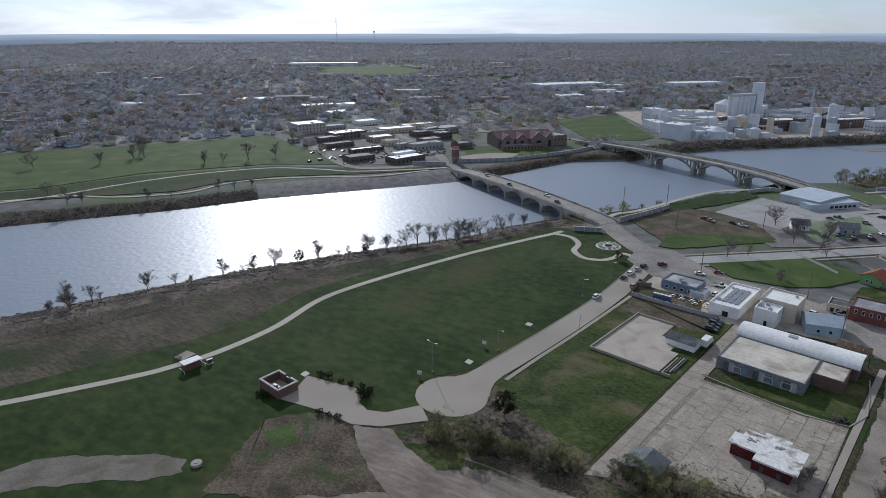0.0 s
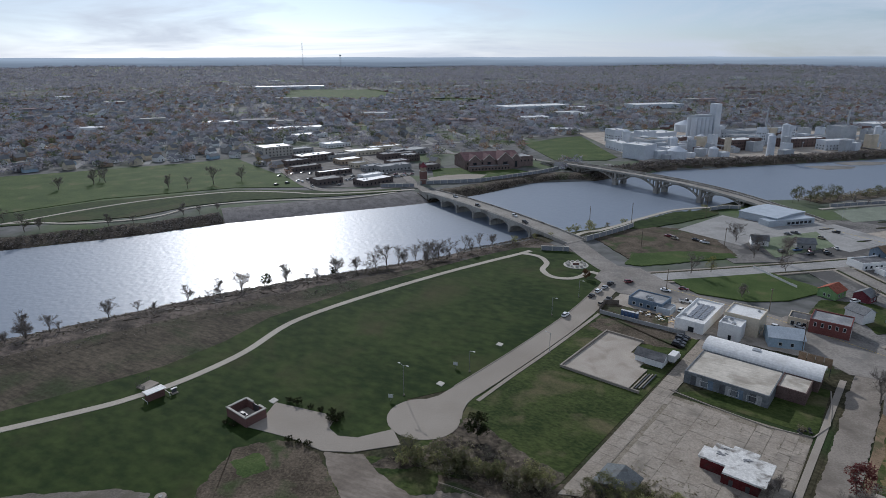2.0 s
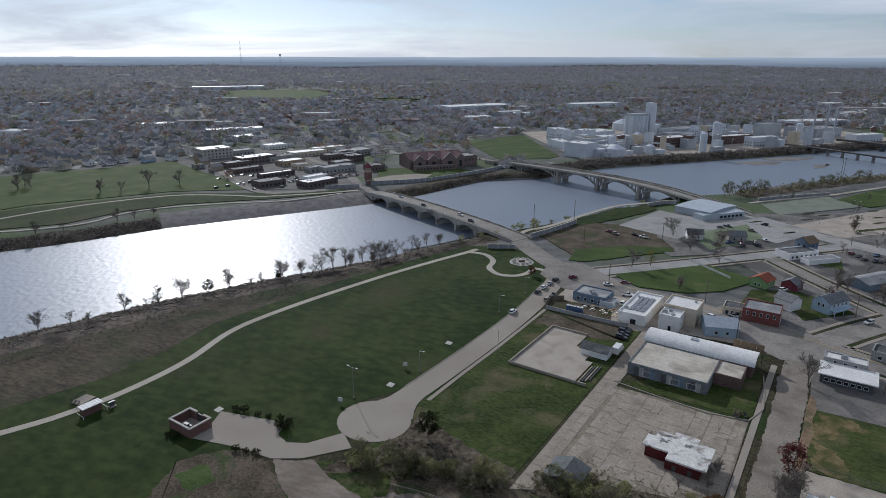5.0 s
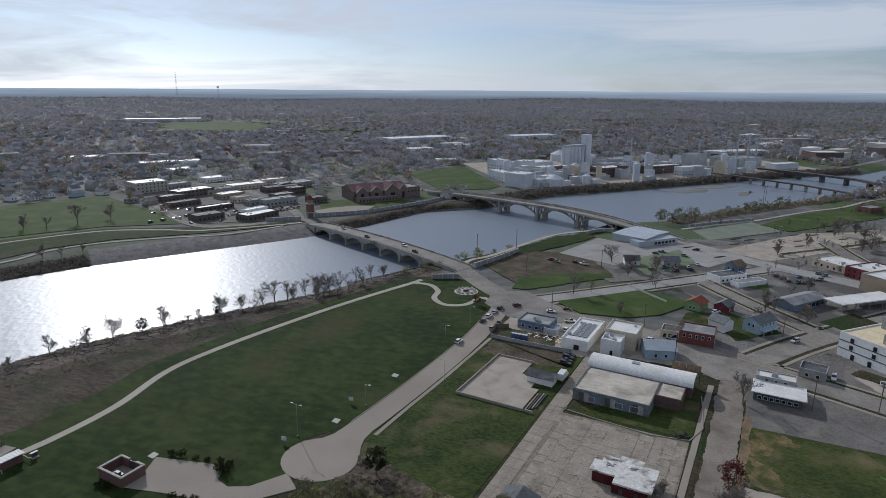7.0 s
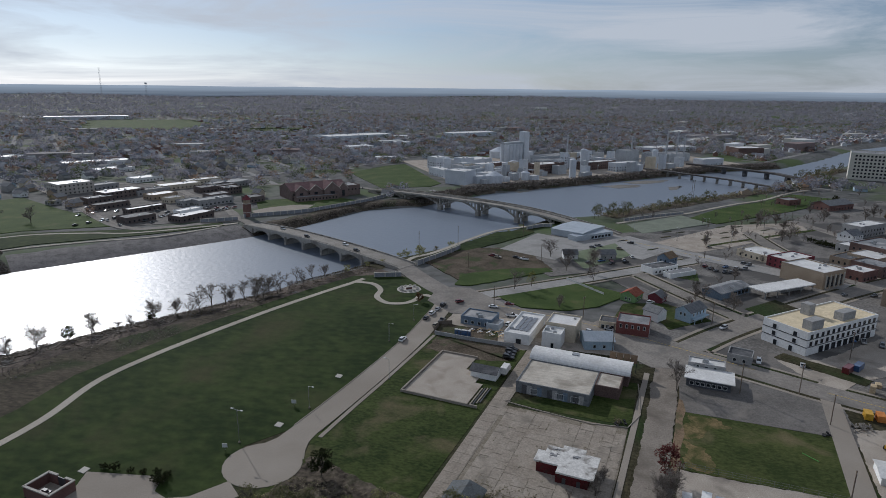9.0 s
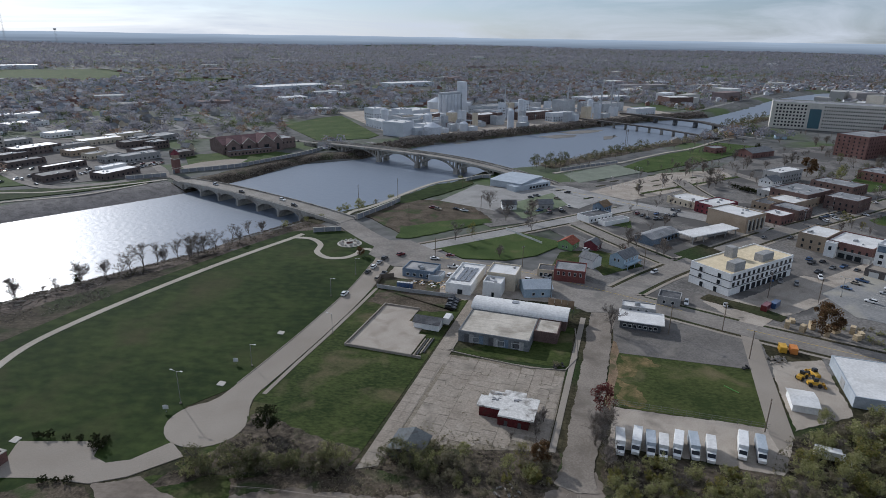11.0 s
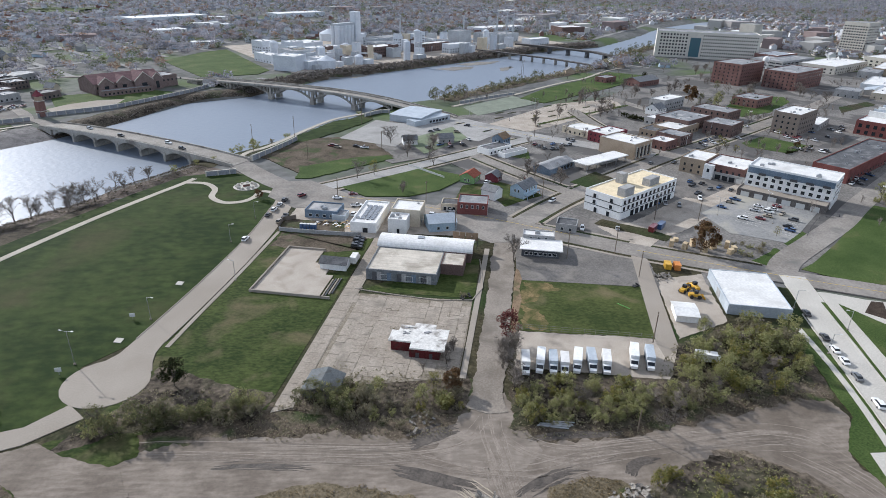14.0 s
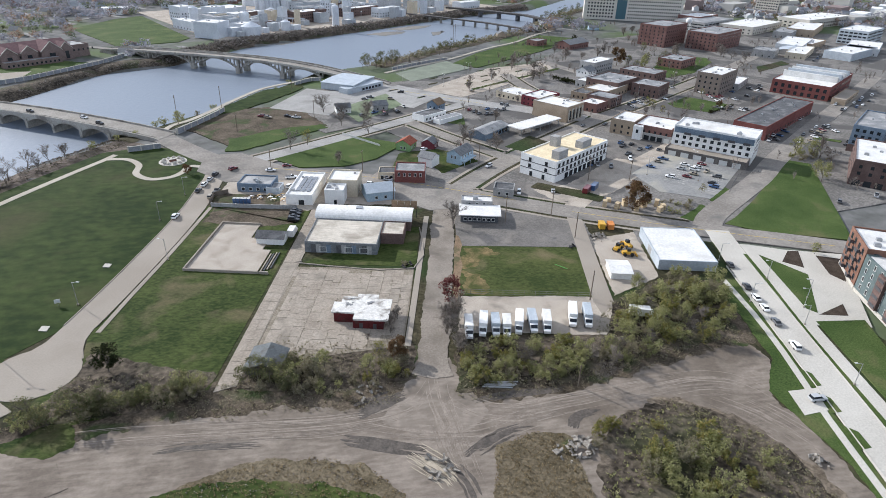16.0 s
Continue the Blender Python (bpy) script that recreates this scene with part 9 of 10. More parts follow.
# the far town's streets
gm = np.array([[math.sin(TG), -math.cos(TG) * 0.5], [math.cos(TG), math.sin(TG)]])
fv, ff = [], []
for cross, half, top in ((False, 3.4, 0.3), (True, 4.2, 0.36)):
    cs_, es = (np.arange(-195.5, 3400, 136), np.arange(-2600, 2600, 14.0)) if cross else (np.arange(-2557.5, 2600, 66), np.arange(-200, 3400, 14.0))
    c_, e_ = [q.ravel() for q in np.meshgrid(cs_, es)]
    p0, p1 = [(np.stack([q, c_], 1) if cross else np.stack([c_, q], 1)) @ gm.T for q in (e_, e_ + 14)]
    r, az = np.hypot(*p0.T), np.degrees(np.arctan2(p0[:, 0], p0[:, 1]))
    ok = (r > 560) & (r < 2600) & (az > -42) & (az < 84)
    p0, p1 = p0[ok], p1[ok]
    ok = keeps_far(p0) & keeps_far(p1)
    p0, p1 = p0[ok], p1[ok]
    d = p1 - p0
    nrm = np.stack([d[:, 1], -d[:, 0]], 1) / np.hypot(*d.T)[:, None] * half
    q = np.stack([p0 - nrm, p0 + nrm, p1 + nrm, p1 - nrm], 1).reshape(-1, 2)
    n = len(fv)
    fv += np.column_stack([q, ground_height(q[:, 0], q[:, 1]) + top]).tolist()
    ff += [(n + 4 * k, n + 4 * k + 1, n + 4 * k + 2, n + 4 * k + 3) for k in range(len(p0))]
FARSTREET = surface("far_street_concrete", (0.2, 0.195, 0.185), (0.3, 0.292, 0.28), 0.01, 0.3, 0.95)
tagged(new("far_streets", mesh_from("far_streets", fv, ff, FARSTREET)), "pale concrete streets of the far town", "road", kind="structure")

# houses in rows on a street grid
hs = []
for u in np.arange(-2600, 2600, 33.0):
    for v in np.arange(-200, 3400, 17.0):
        uu = u + (6 if int(v // 17) % 2 else -6) + rng.normal() * 1.5
        vv = v + rng.normal() * 2
        x, y = uu * math.sin(TG) - vv * math.cos(TG) * 0.5 - vv * 0.0, uu * math.cos(TG) + vv * math.sin(TG)
        hs.append((x, y))
hs = np.array(hs)
rr, az = np.hypot(hs[:, 0], hs[:, 1]), np.degrees(np.arctan2(hs[:, 0], hs[:, 1]))
hs = hs[(rr > 560) & (rr < 2300) & (az > -42) & (az < 84)]
hs = keep_far(hs)
patch = np.sin(hs[:, 0] / 140 + 1) * np.sin(hs[:, 1] / 170) + rng.random(len(hs)) * 1.6
hs = hs[patch > 0.5]
rr = np.hypot(hs[:, 0], hs[:, 1])
hs = hs[np.argsort(rr)]
TOWNWALLS = [WHITEWALL, WHITEWALL, CREAMWALL, PALEBLUE, GREYWALL, TANWALL]
TOWNWORDS = ["white", "white", "cream", "pale blue", "grey", "tan"]
protos = []
for k in range(6):
    protos.append(((9.5, 8, 4.6, 3.0), (11, 7.5, 3.4, 2.4), (8, 9, 5.2, 3.2), (12, 8, 3.2, 2.2), (9, 8, 5.4, 2.6), (10, 10, 3.6, 2.8))[k])
first = {}
for k, (x, y) in enumerate(hs[:210]):
    j = int(rng.integers(0, 6))
    turn = math.degrees(TG) * -1 + 90 + (90 if rng.random() < 0.5 else 0) + 26
    if j not in first:
        lx, ly, hh, rise = protos[j]
        first[j] = gable_house("dwelling", TOWNWORDS[j] + " frame house with a grey shingle roof", (x, y), turn, lx, ly, hh, rise, TOWNWALLS[j], SHINGLE, [("S", 1, lx - 1, 3, 1.0, 1.0, 1.4), ("W", 1, ly - 1, 2, 1.0, 1.0, 1.4)] if j < 2 else [], group="town houses", porch=j % 2 == 0)
    else:
        copy_thing(first[j], pose(x, y, 0.05, 0, 0, turn))


def many_houses(name, label, pts, wall_mat, roof_mat):
    """Small gabled houses joined into one object for walls and one for roofs."""
    wv, wf, rv, rf = [], [], [], []
    for x, y, z in pts:
        lx, ly, h, rise = rng.uniform(8, 13), rng.uniform(7, 9), rng.uniform(3.2, 5.6), rng.uniform(2.0, 3.2)
        t = radians(26 + (90 if rng.random() < 0.5 else 0) + 26)
        c, s = math.cos(t), math.sin(t)

        def pt(a, b, q):
            return (x + a * c - b * s, y + a * s + b * c, z + q)
        n = len(wv)
        for a in (-lx / 2, lx / 2):
            wv += [pt(a, -ly / 2, 0), pt(a, ly / 2, 0), pt(a, ly / 2, h), pt(a, 0, h + rise), pt(a, -ly / 2, h)]
        wf += [(n, n + 1, n + 2, n + 3, n + 4), (n + 9, n + 8, n + 7, n + 6, n + 5), (n, n + 4, n + 9, n + 5), (n + 2, n + 1, n + 6, n + 7)]
        m = len(rv)
        o = 0.4
        for b, q in ((-ly / 2 - o, h - 0.3), (0, h + rise + 0.15), (ly / 2 + o, h - 0.3)):
            rv += [pt(-lx / 2 - o, b, q), pt(lx / 2 + o, b, q)]
        rf += [(m, m + 1, m + 3, m + 2), (m + 2, m + 3, m + 5, m + 4)]
    root = tagged(new(name), label, "houses", kind="stuff")
    for nm, vv, ff, mt in (("wall", wv, wf, wall_mat), ("roof", rv, rf, roof_mat)):
        me_ = bpy.data.meshes.new(nm)
        me_.from_pydata(vv, [], ff)
        me_.materials.append(mt)
        ob = new(nm, me_)
        ob.parent = root


WALLMIX = island("house_walls", [(0.6, 0.61, 0.62), (0.48, 0.45, 0.4), (0.55, 0.57, 0.6), (0.32, 0.37, 0.42), (0.38, 0.35, 0.31), (0.22, 0.13, 0.11)])
ROOFMIX = island("house_roofs", [(0.18, 0.19, 0.21), (0.26, 0.265, 0.28), (0.13, 0.13, 0.14), (0.22, 0.18, 0.165), (0.34, 0.345, 0.36)], 0.75)
many_houses("houses", "rows of small frame houses among bare trees", lift(hs[210:3900]), WALLMIX, ROOFMIX)

# larger flat stores and works scattered through the town
sv, sf = [], []
st_pts = keep_far(np.concatenate([sector(50, 800, 1700), sector(70, 1500, 3600), sector(130, 760, 1700, 40, 80)]))
st_pts = st_pts[(st_pts[:, 1] > np.interp(st_pts[:, 0], [q[0] for q in FAR_BANK], [q[1] for q in FAR_BANK])) | (np.hypot(st_pts[:, 0], st_pts[:, 1]) > 980)]
for x, y in st_pts:
    z = float(ground_height(np.array([x]), np.array([y]))[0])
    far_r = math.hypot(x, y)
    lx, ly, h = rng.uniform(18, 46) * (1 + far_r / 3500), rng.uniform(14, 28), rng.uniform(5, 9) * (2.0 if math.degrees(math.atan2(x, y)) > 42 and far_r < 1500 else 1)
    t = rng.uniform(-0.3, 0.5)
    c, s = math.cos(t), math.sin(t)
    n = len(sv)
    sv += [(x + a * c - b * s, y + a * s + b * c, z + q) for q in (-0.5, h) for a, b in ((0, 0), (lx, 0), (lx, ly), (0, ly))]
    sf += [(n + 4, n + 5, n + 6, n + 7), (n, n + 1, n + 5, n + 4), (n + 1, n + 2, n + 6, n + 5), (n + 2, n + 3, n + 7, n + 6), (n + 3, n, n + 4, n + 7)]
tagged(new("stores", mesh_from("stores", sv, sf, island("store_blocks", [(0.6, 0.6, 0.58), (0.38, 0.37, 0.35), (0.5, 0.48, 0.44), (0.24, 0.19, 0.18), (0.7, 0.7, 0.7), (0.3, 0.28, 0.27)]))), "flat-roofed stores and works scattered through the far town", "stores", kind="stuff")

# distance haze is painted into the bare crowns as a pale bluish grey
WOODHAZE = by_place("winter_woods", [(0.21, 0.215, 0.25), (0.27, 0.275, 0.315), (0.29, 0.27, 0.285), (0.32, 0.33, 0.375)], 0.07, through_light=0.5)
WOODGREEN = by_place("green_woods", [(0.1, 0.12, 0.08), (0.13, 0.15, 0.09), (0.16, 0.17, 0.1)], 0.07, through_light=0.5)
WOODRUST = by_place("rust_woods", [(0.2, 0.155, 0.14), (0.25, 0.18, 0.145), (0.28, 0.2, 0.13)], 0.07, through_light=0.5)
for share, mt, lab in ((0.68, WOODHAZE, "bare town trees in hazed blue-grey to the horizon"), (0.15, WOODGREEN, "late green trees among the houses"), (0.17, WOODRUST, "rust-leaved trees among the houses")):
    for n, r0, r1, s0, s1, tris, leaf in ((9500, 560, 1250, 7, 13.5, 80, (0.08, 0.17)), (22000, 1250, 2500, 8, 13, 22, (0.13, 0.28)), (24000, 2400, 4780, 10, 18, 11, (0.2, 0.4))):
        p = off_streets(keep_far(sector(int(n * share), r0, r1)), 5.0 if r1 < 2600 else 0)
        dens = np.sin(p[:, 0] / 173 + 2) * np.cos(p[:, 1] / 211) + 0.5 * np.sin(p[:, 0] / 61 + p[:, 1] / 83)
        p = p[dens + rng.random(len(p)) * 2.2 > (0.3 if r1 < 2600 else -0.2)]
        # the outermost ring takes the haze-tinted colour whatever its share
        scatter_stuff("woods", lab, lift(p), rng.uniform(s0, s1, len(p)), tris, mt if r0 < 2000 else WOODHAZE, leaf=leaf, spread=0.55 if r1 < 2600 else 0.85)
# street trees within the downtown, too many to tell apart
p = np.array([q for q in sector(1200, 330, 1000, 36, 80)])
ok = (line_distance(NEAR_BANK, p[:, 0], p[:, 1]) > 22) & ~in_ring(NEAR_BANK + FAR_BANK[::-1], p[:, 0], p[:, 1]) & (p[:, 1] < np.interp(p[:, 0], [q[0] for q in NEAR_BANK], [q[1] for q in NEAR_BANK]))
p = p[ok]
p = p[np.argsort(np.sin(p[:, 0] / 37) * np.cos(p[:, 1] / 29))[:440]]
light = [bare_tree_meshes(300 + k, 7, 1, 3) for k in range(3)]
tree_v, tree_f, n0 = [], [], 0
for k, (x, y) in enumerate(p):
    for me_ in light[k % 3]:
        co = np.empty(len(me_.vertices) * 3)
        me_.vertices.foreach_get("co", co)
        q, sc, t = co.reshape(-1, 3), rng.uniform(0.7, 1.5), k * 1.3
        tree_v.append(np.column_stack([x + sc * (q[:, 0] * math.cos(t) - q[:, 1] * math.sin(t)), y + sc * (q[:, 0] * math.sin(t) + q[:, 1] * math.cos(t)), 0.2 + sc * q[:, 2]]))
        tree_f += [tuple(v + n0 for v in f.vertices) for f in me_.polygons]
        n0 += len(q)
tagged(new("street_trees", mesh_from("street_trees", np.concatenate(tree_v).tolist(), tree_f, TWIG)), "bare street trees through the downtown", "trees", kind="stuff")

# ---- poles, lamps, fences and small things ----
POLEWOOD = surface("pole_wood", (0.13, 0.1, 0.075), (0.2, 0.165, 0.13), 1.0, 5.0)


def rod(bm, p, q, r, sides=8):
    v, f = [], []
    limb(v, f, Vector(p), Vector(q), r, r, sides)
    vs = [bm.verts.new(c) for c in v]
    for face in f:
        bm.faces.new([vs[k] for k in face])
    bm.faces.new(vs[:sides][::-1])
    bm.faces.new(vs[sides:])
    return bm


def utility_pole(x, y, h, turn, arms=1):
    root = tagged(new("utility_pole"), "tall wooden utility pole with a crossarm", "utility pole", "utility poles")
    root.matrix_world = pose(x, y, 0.2, 0, 0, turn)
    part("pole", rod(bmesh.new(), (0, 0, 0), (0, 0, h), 0.16), POLEWOOD, root)
    for k in range(arms):
        arm = part("crossarm", box(bmesh.new(), -1.2, 1.2, -0.08, 0.08, h - 0.7 - k * 1.1, h - 0.5 - k * 1.1), POLEWOOD, root)
        for xx in (-1.0, 0.9):
            part("insulator", box(bmesh.new(), xx, xx + 0.12, -0.06, 0.06, h - 0.5 - k * 1.1, h - 0.25 - k * 1.1), STEEL, arm)


def lamp_post(x, y, h, turn, heads=1, label="slim grey park lamp post"):
    root = tagged(new("lamp_post"), label, "lamp post", "lamp posts")
    root.matrix_world = pose(x, y, 0.3, 0, 0, turn)
    part("base", box(bmesh.new(), -0.25, 0.25, -0.25, 0.25, 0, 0.5), CONCRETE, root)
    part("pole", rod(bmesh.new(), (0, 0, 0.5), (0, 0, h), 0.09), STEEL, root)
    for k in range(heads):
        s = 1 if k == 0 else -1
        part("arm", rod(bmesh.new(), (0, 0, h - 0.1), (s * 1.6, 0, h + 0.15), 0.05), STEEL, root)
        part("lamp_head", box(bmesh.new(), min(s * 1.4, s * 2.2), max(s * 1.4, s * 2.2), -0.18, 0.18, h + 0.08, h + 0.26), TRIM, root)


for a, b, h, tn in ((153, -114.5, 8, -42), (183, -100.2, 8, 137), (214, -117, 8, -42), (240, -118, 8, -42)):
    lamp_post(*W(a, b), h, tn)
lamp_post(*W(127, -121.5), 11, -42, 2, "tall double floodlight post on the lawn")
for a, b in ((188, 108), (160, 107.5), (132, 107.2), (200, 95.6), (172, 95.8), (176, 116), (170, 112)):
    lamp_post(*W(a, b), 7, 137 if b > 100 else -42, 1, "slim new street lamp")
for x, y in ((290, 142), (262, 150), (275, 130), (240, 168), (330, 330), (300, 350), (285, 380), (350, 232), (400, 248), (460, 256), (310, 300), (380, 350), (345, 372)):
    lamp_post(x, y, 9, rnd.uniform(0, 360), 2, "tall grey parking-lot lamp post")
for x, y, h, tn in ((112, 370, 15, 60), (142, 378, 15, 60), (199, 394, 15, 60), (186, 146, 12, 20), (146, 95, 11, 40), (178, 127, 11, 40), (166, 153, 12, 20), (144, 199, 12, 30), (152, 235, 11, 30), (118, 262, 11, 60), (205, 210, 11, 10), (231, 162, 12, 10), (247, 150, 11, 10), (131, 330, 10, 60), (416, 472, 22, 20), (420, 474, 22, 20), (180, 330, 11, 40)):
    utility_pole(x, y, h, tn, 2 if h > 14 else 1)
utility_pole(*W(126, 33), 7, 30, 0)

# monument circle of boulders and its paving
c0 = W(280, -140.5)
slab("monument_circle", [(c0[0] + 6.5 * math.cos(k * 0.3307), c0[1] + 6.5 * math.sin(k * 0.3307)) for k in range(19)], 0.44, NEWCONC, "round paved monument circle on the lawn", xy=True, category="plaza")
for k in range(11):
    bm = bmesh.new()
    bmesh.ops.create_icosphere(bm, subdivisions=2, radius=rnd.uniform(0.6, 1.1))
    for v in bm.verts:
        v.co *= 1 + 0.25 * noise.noise(v.co * 1.3 + Vector((k * 5, 0, 0)))
    ob = tagged(part("boulder", bm, STONE), "pale boulder set round the monument", "boulder", "monument boulders")
    ob.matrix_world = pose(c0[0] + math.cos(k * 0.571) * 4.6, c0[1] + math.sin(k * 0.571) * 4.6, 0.75)
mon = tagged(new("monument"), "low brick monument with a mulch bed", "monument")
mon.matrix_world = pose(*c0, 0.44)
part("plinth", box(bmesh.new(), -1.6, 1.6, -0.5, 0.5, 0, 1.1), BRICK, mon)
part("cap", box(bmesh.new(), -1.8, 1.8, -0.7, 0.7, 1.1, 1.3), STONE, mon)


def fence(name, label, pts, h, material, post_step=3.0, solid=True, thick=0.12):
    root = tagged(new(name), label, "fence")
    n, at = along([(*p, 0.3) for p in pts])
    if solid:
        for k in range(max(1, int(n / post_step))):
            part("fence_panel", sweep(bmesh.new(), at, k * post_step + 0.1, min(n, (k + 1) * post_step), 1, rect(-thick / 2, thick / 2, 0.05, h)), material, root)
    else:
        for z in (0.3, h * 0.6, h):
            part("rail", sweep(bmesh.new(), at, 0, n, max(2, int(n / 6)), rect(-0.03, 0.03, z - 0.04, z + 0.02)), material, root)
    for k in range(int(n / post_step) + 1):
        put_box(root, "post", at, k * post_step, -thick, thick, thick, 0.2, h + 0.4, material)


FENCEWOOD = surface("weathered_board", (0.13, 0.105, 0.085), (0.2, 0.17, 0.14), 0.6, 3.0)
fence("board_fence", "weathered brown board fence round the patio", [W(231, -103.5), W(240, -105), W(245, -98.5)], 1.9, FENCEWOOD)
fence("block_wall", "long low grey block wall behind the bar", [W(229, -102), W(229, -86), W(229.5, -73), W(231, -64)], 1.7, GREYWALL, 5.0, True, 0.3)
fence("chain_fence", "grey chain-link fence below the field", [W(169.2, 1.5), W(169.8, 24), W(170.4, 45)], 1.8, plain("dull_fence_wire", (0.14, 0.14, 0.13), 0.7), 3.5, False, 0.05)
fence("yard_fence", "low dark fence along the car park", [(312, 118), (300, 122), (286, 118), (272, 113)], 1.2, DARKTRIM, 4.0, False, 0.06)
fence("white_fence", "long pale garden fence", [(181, 262), (176, 292)], 1.2, TRIM, 3.0, True, 0.08)
band("kerb", [(186, -54), (184.4, -53), (184.6, -14.6), (217, -15)], 0.35, 0.62, CONCRETE, "pale kerb round the warehouse lawn", n=3)
for pts, lab in (([(142, -112.4), (157, -112.0), (180, -111.8), (205, -112.2), (228, -113.5), (256, -117)], "pale road kerb beside the lawn"), ([(142, -103.0), (157, -102.6), (180, -102.4), (205, -102.8), (228, -104.1)], "pale road kerb beside the verge")):
    band("kerb", pts, 0.3, 0.55, CONCRETE, lab, n=4)
for b in (96.7, 106.0):
    band("kerb", [(196, b + 0.3), (156, b - 0.1), (70, b - 0.4)], 0.3, 0.58, NEWCONC, "pale kerb of the new road", n=4)

# ruts and wet mud in the dirt yard
MUD = surface("damp_mud", (0.045, 0.037, 0.03), (0.1, 0.083, 0.068), 0.4, 2.0, 0.8, bump=0.8)
TRACK = surface("tyre_track", (0.165, 0.138, 0.113), (0.24, 0.205, 0.171), 0.5, 2.6, 0.95, bump=0.3)
PALETRACK = surface("dry_track", (0.205, 0.173, 0.142), (0.29, 0.25, 0.21), 0.5, 2.6, 0.95, bump=0.3)
SPLINTER = surface("splintered_wood", (0.3, 0.26, 0.2), (0.45, 0.395, 0.31), 0.8, 3.0, bump=0.4)


def streaks(name, label, pts, width, n, thin, top, material, spread=0.7, category="rut"):
    """A bundle of thin tapering strips pressed side by side along a line, as one mark on the ground."""
    rn = random.Random(int(pts[0][0] * 13 + pts[0][1]) + n)
    line = [Vector(p) for p in smooth_line([W(*p) for p in pts], 10)]
    bm = bmesh.new()
    for k in range(n):
        o, wd = rn.gauss(0, width * 0.32), thin * rn.uniform(0.6, 1.5)
        a = int(len(line) * rn.uniform(0, 1 - spread))
        b = max(a + 3, int(len(line) * rn.uniform(spread, 1)))
        seg, rows, wob = line[a:b], [], rn.uniform(0, 9)
        for i, p in enumerate(seg):
            d = seg[min(i + 1, len(seg) - 1)] - seg[max(i - 1, 0)]
            nrm = Vector((d.y, -d.x)).normalized()
            f = math.sin(math.pi * (i + 0.15) / (len(seg) - 0.7)) ** 0.5 * wd / 2
            c = p + nrm * (o + 0.35 * noise.noise(Vector((i * 0.25, wob, 0))))
            rows.append([bm.verts.new((*(c + nrm * e), top + 0.0013 * k)) for e in (-f, f)])
        for r, q in zip(rows, rows[1:]):
            bm.faces.new((r[0], r[1], q[1], q[0]))
    bmesh.ops.recalc_face_normals(bm, faces=bm.faces)
    return tagged(part(name, bm, material), label, category, kind="structure")


DAMP = "dark damp rut churned into the dirt"
for pts, w, n, thin in (([(112, -23), (114.5, -20), (118.1, -15.2), (120.5, -11.2)], 4.0, 16, 1.0), ([(100, 4), (103.5, 7.3), (107, 11), (109.5, 15), (110.7, 21)], 4.2, 14, 0.8), ([(96.5, -66), (99.2, -57.5), (100.2, -50.2), (101.4, -41)], 2.4, 9, 0.45), ([(103.5, -25), (102.4, -15), (101.1, -4.2)], 3.2, 14, 0.8), ([(110.5, 30), (114.5, 32), (117, 38)], 3.0, 10, 0.7), ([(98, 1), (92, 5), (86, 7)], 2.4, 8, 0.6), ([(118, 6), (121, 14), (124, 26), (127, 32)], 2.2, 7, 0.5)):
    streaks("mud_rut", DAMP, pts, w, n, thin, 0.285, MUD)
for k, (pts, w) in enumerate((([(133, -6), (120, -4), (110, -1), (100, 2), (86, 7)], 5.0), ([(124, -5), (114, -10), (107, -26), (103, -51), (99, -76), (93, -104)], 6.0), ([(122, -3), (115, 6), (114, 16), (118, 28), (124, 46), (130, 64)], 6.0), ([(108, -26), (105, -10), (106, 6), (112, 18), (118, 30)], 5.0), ([(120, 40), (128, 62), (128, 74), (120, 82)], 8.0), ([(124, 66), (119, 74), (112, 81), (104, 86)], 7.0))):
    streaks("tyre_track", "faint tyre tracks worn into the dirt", pts, w, 15, 0.2, 0.2815 + 0.0003 * k, TRACK, 0.5)
    streaks("tyre_track", "pale dry tyre tracks worn into the dirt", [(a + 1.1, b + 0.8) for a, b in pts], w * 1.2, 12, 0.3, 0.2806 + 0.0003 * k, PALETRACK, 0.5)
streaks("splinter_heap", "flattened heap of pale splintered timber on the dirt", [(100.5, -9), (98, -5.5), (94.5, -0.5), (92, 2)], 5.0, 34, 0.3, 0.33, SPLINTER, 0.45, "timber")
RUBBLE = surface("broken_concrete", (0.17, 0.152, 0.13), (0.34, 0.315, 0.28), 0.8, 4.0, 0.9, bump=0.6, spots=(0.1, 0.085, 0.065), spot_scale=0.9)


def broken_lump(seed):
    """A squat slab broken along uneven edges."""
    dice = random.Random(seed)
    bm = box(bmesh.new(), -0.5, 0.5, -0.35, 0.35, -0.15, 0.2)
    for v in bm.verts:
        v.co.x *= dice.uniform(0.5, 1.15)
        v.co.y *= dice.uniform(0.5, 1.2)
        v.co.z *= dice.uniform(0.5, 1.2)
    return mesh_of("chunk", bm, RUBBLE)


CHUNK = [broken_lump(seed) for seed in range(5)]


def rubble(a, b, n, spread, label):
    root = tagged(new("rubble_pile"), label, "rubble")
    root.matrix_world = pose(*W(a, b), 0.3)
    for k in range(n):
        r = spread * rnd.random() ** 0.6
        q = rnd.uniform(0, 6.283)
        shared("chunk", CHUNK[k % 5], root, pose(math.cos(q) * r, math.sin(q) * r, 0.15 + (1 - r / spread) * 0.7, rnd.uniform(-40, 40), rnd.uniform(-40, 40), rnd.uniform(0, 360)) @ Matrix.Diagonal((rnd.uniform(0.5, 2.2), rnd.uniform(0.5, 1.8), rnd.uniform(0.5, 1.5), 1)))


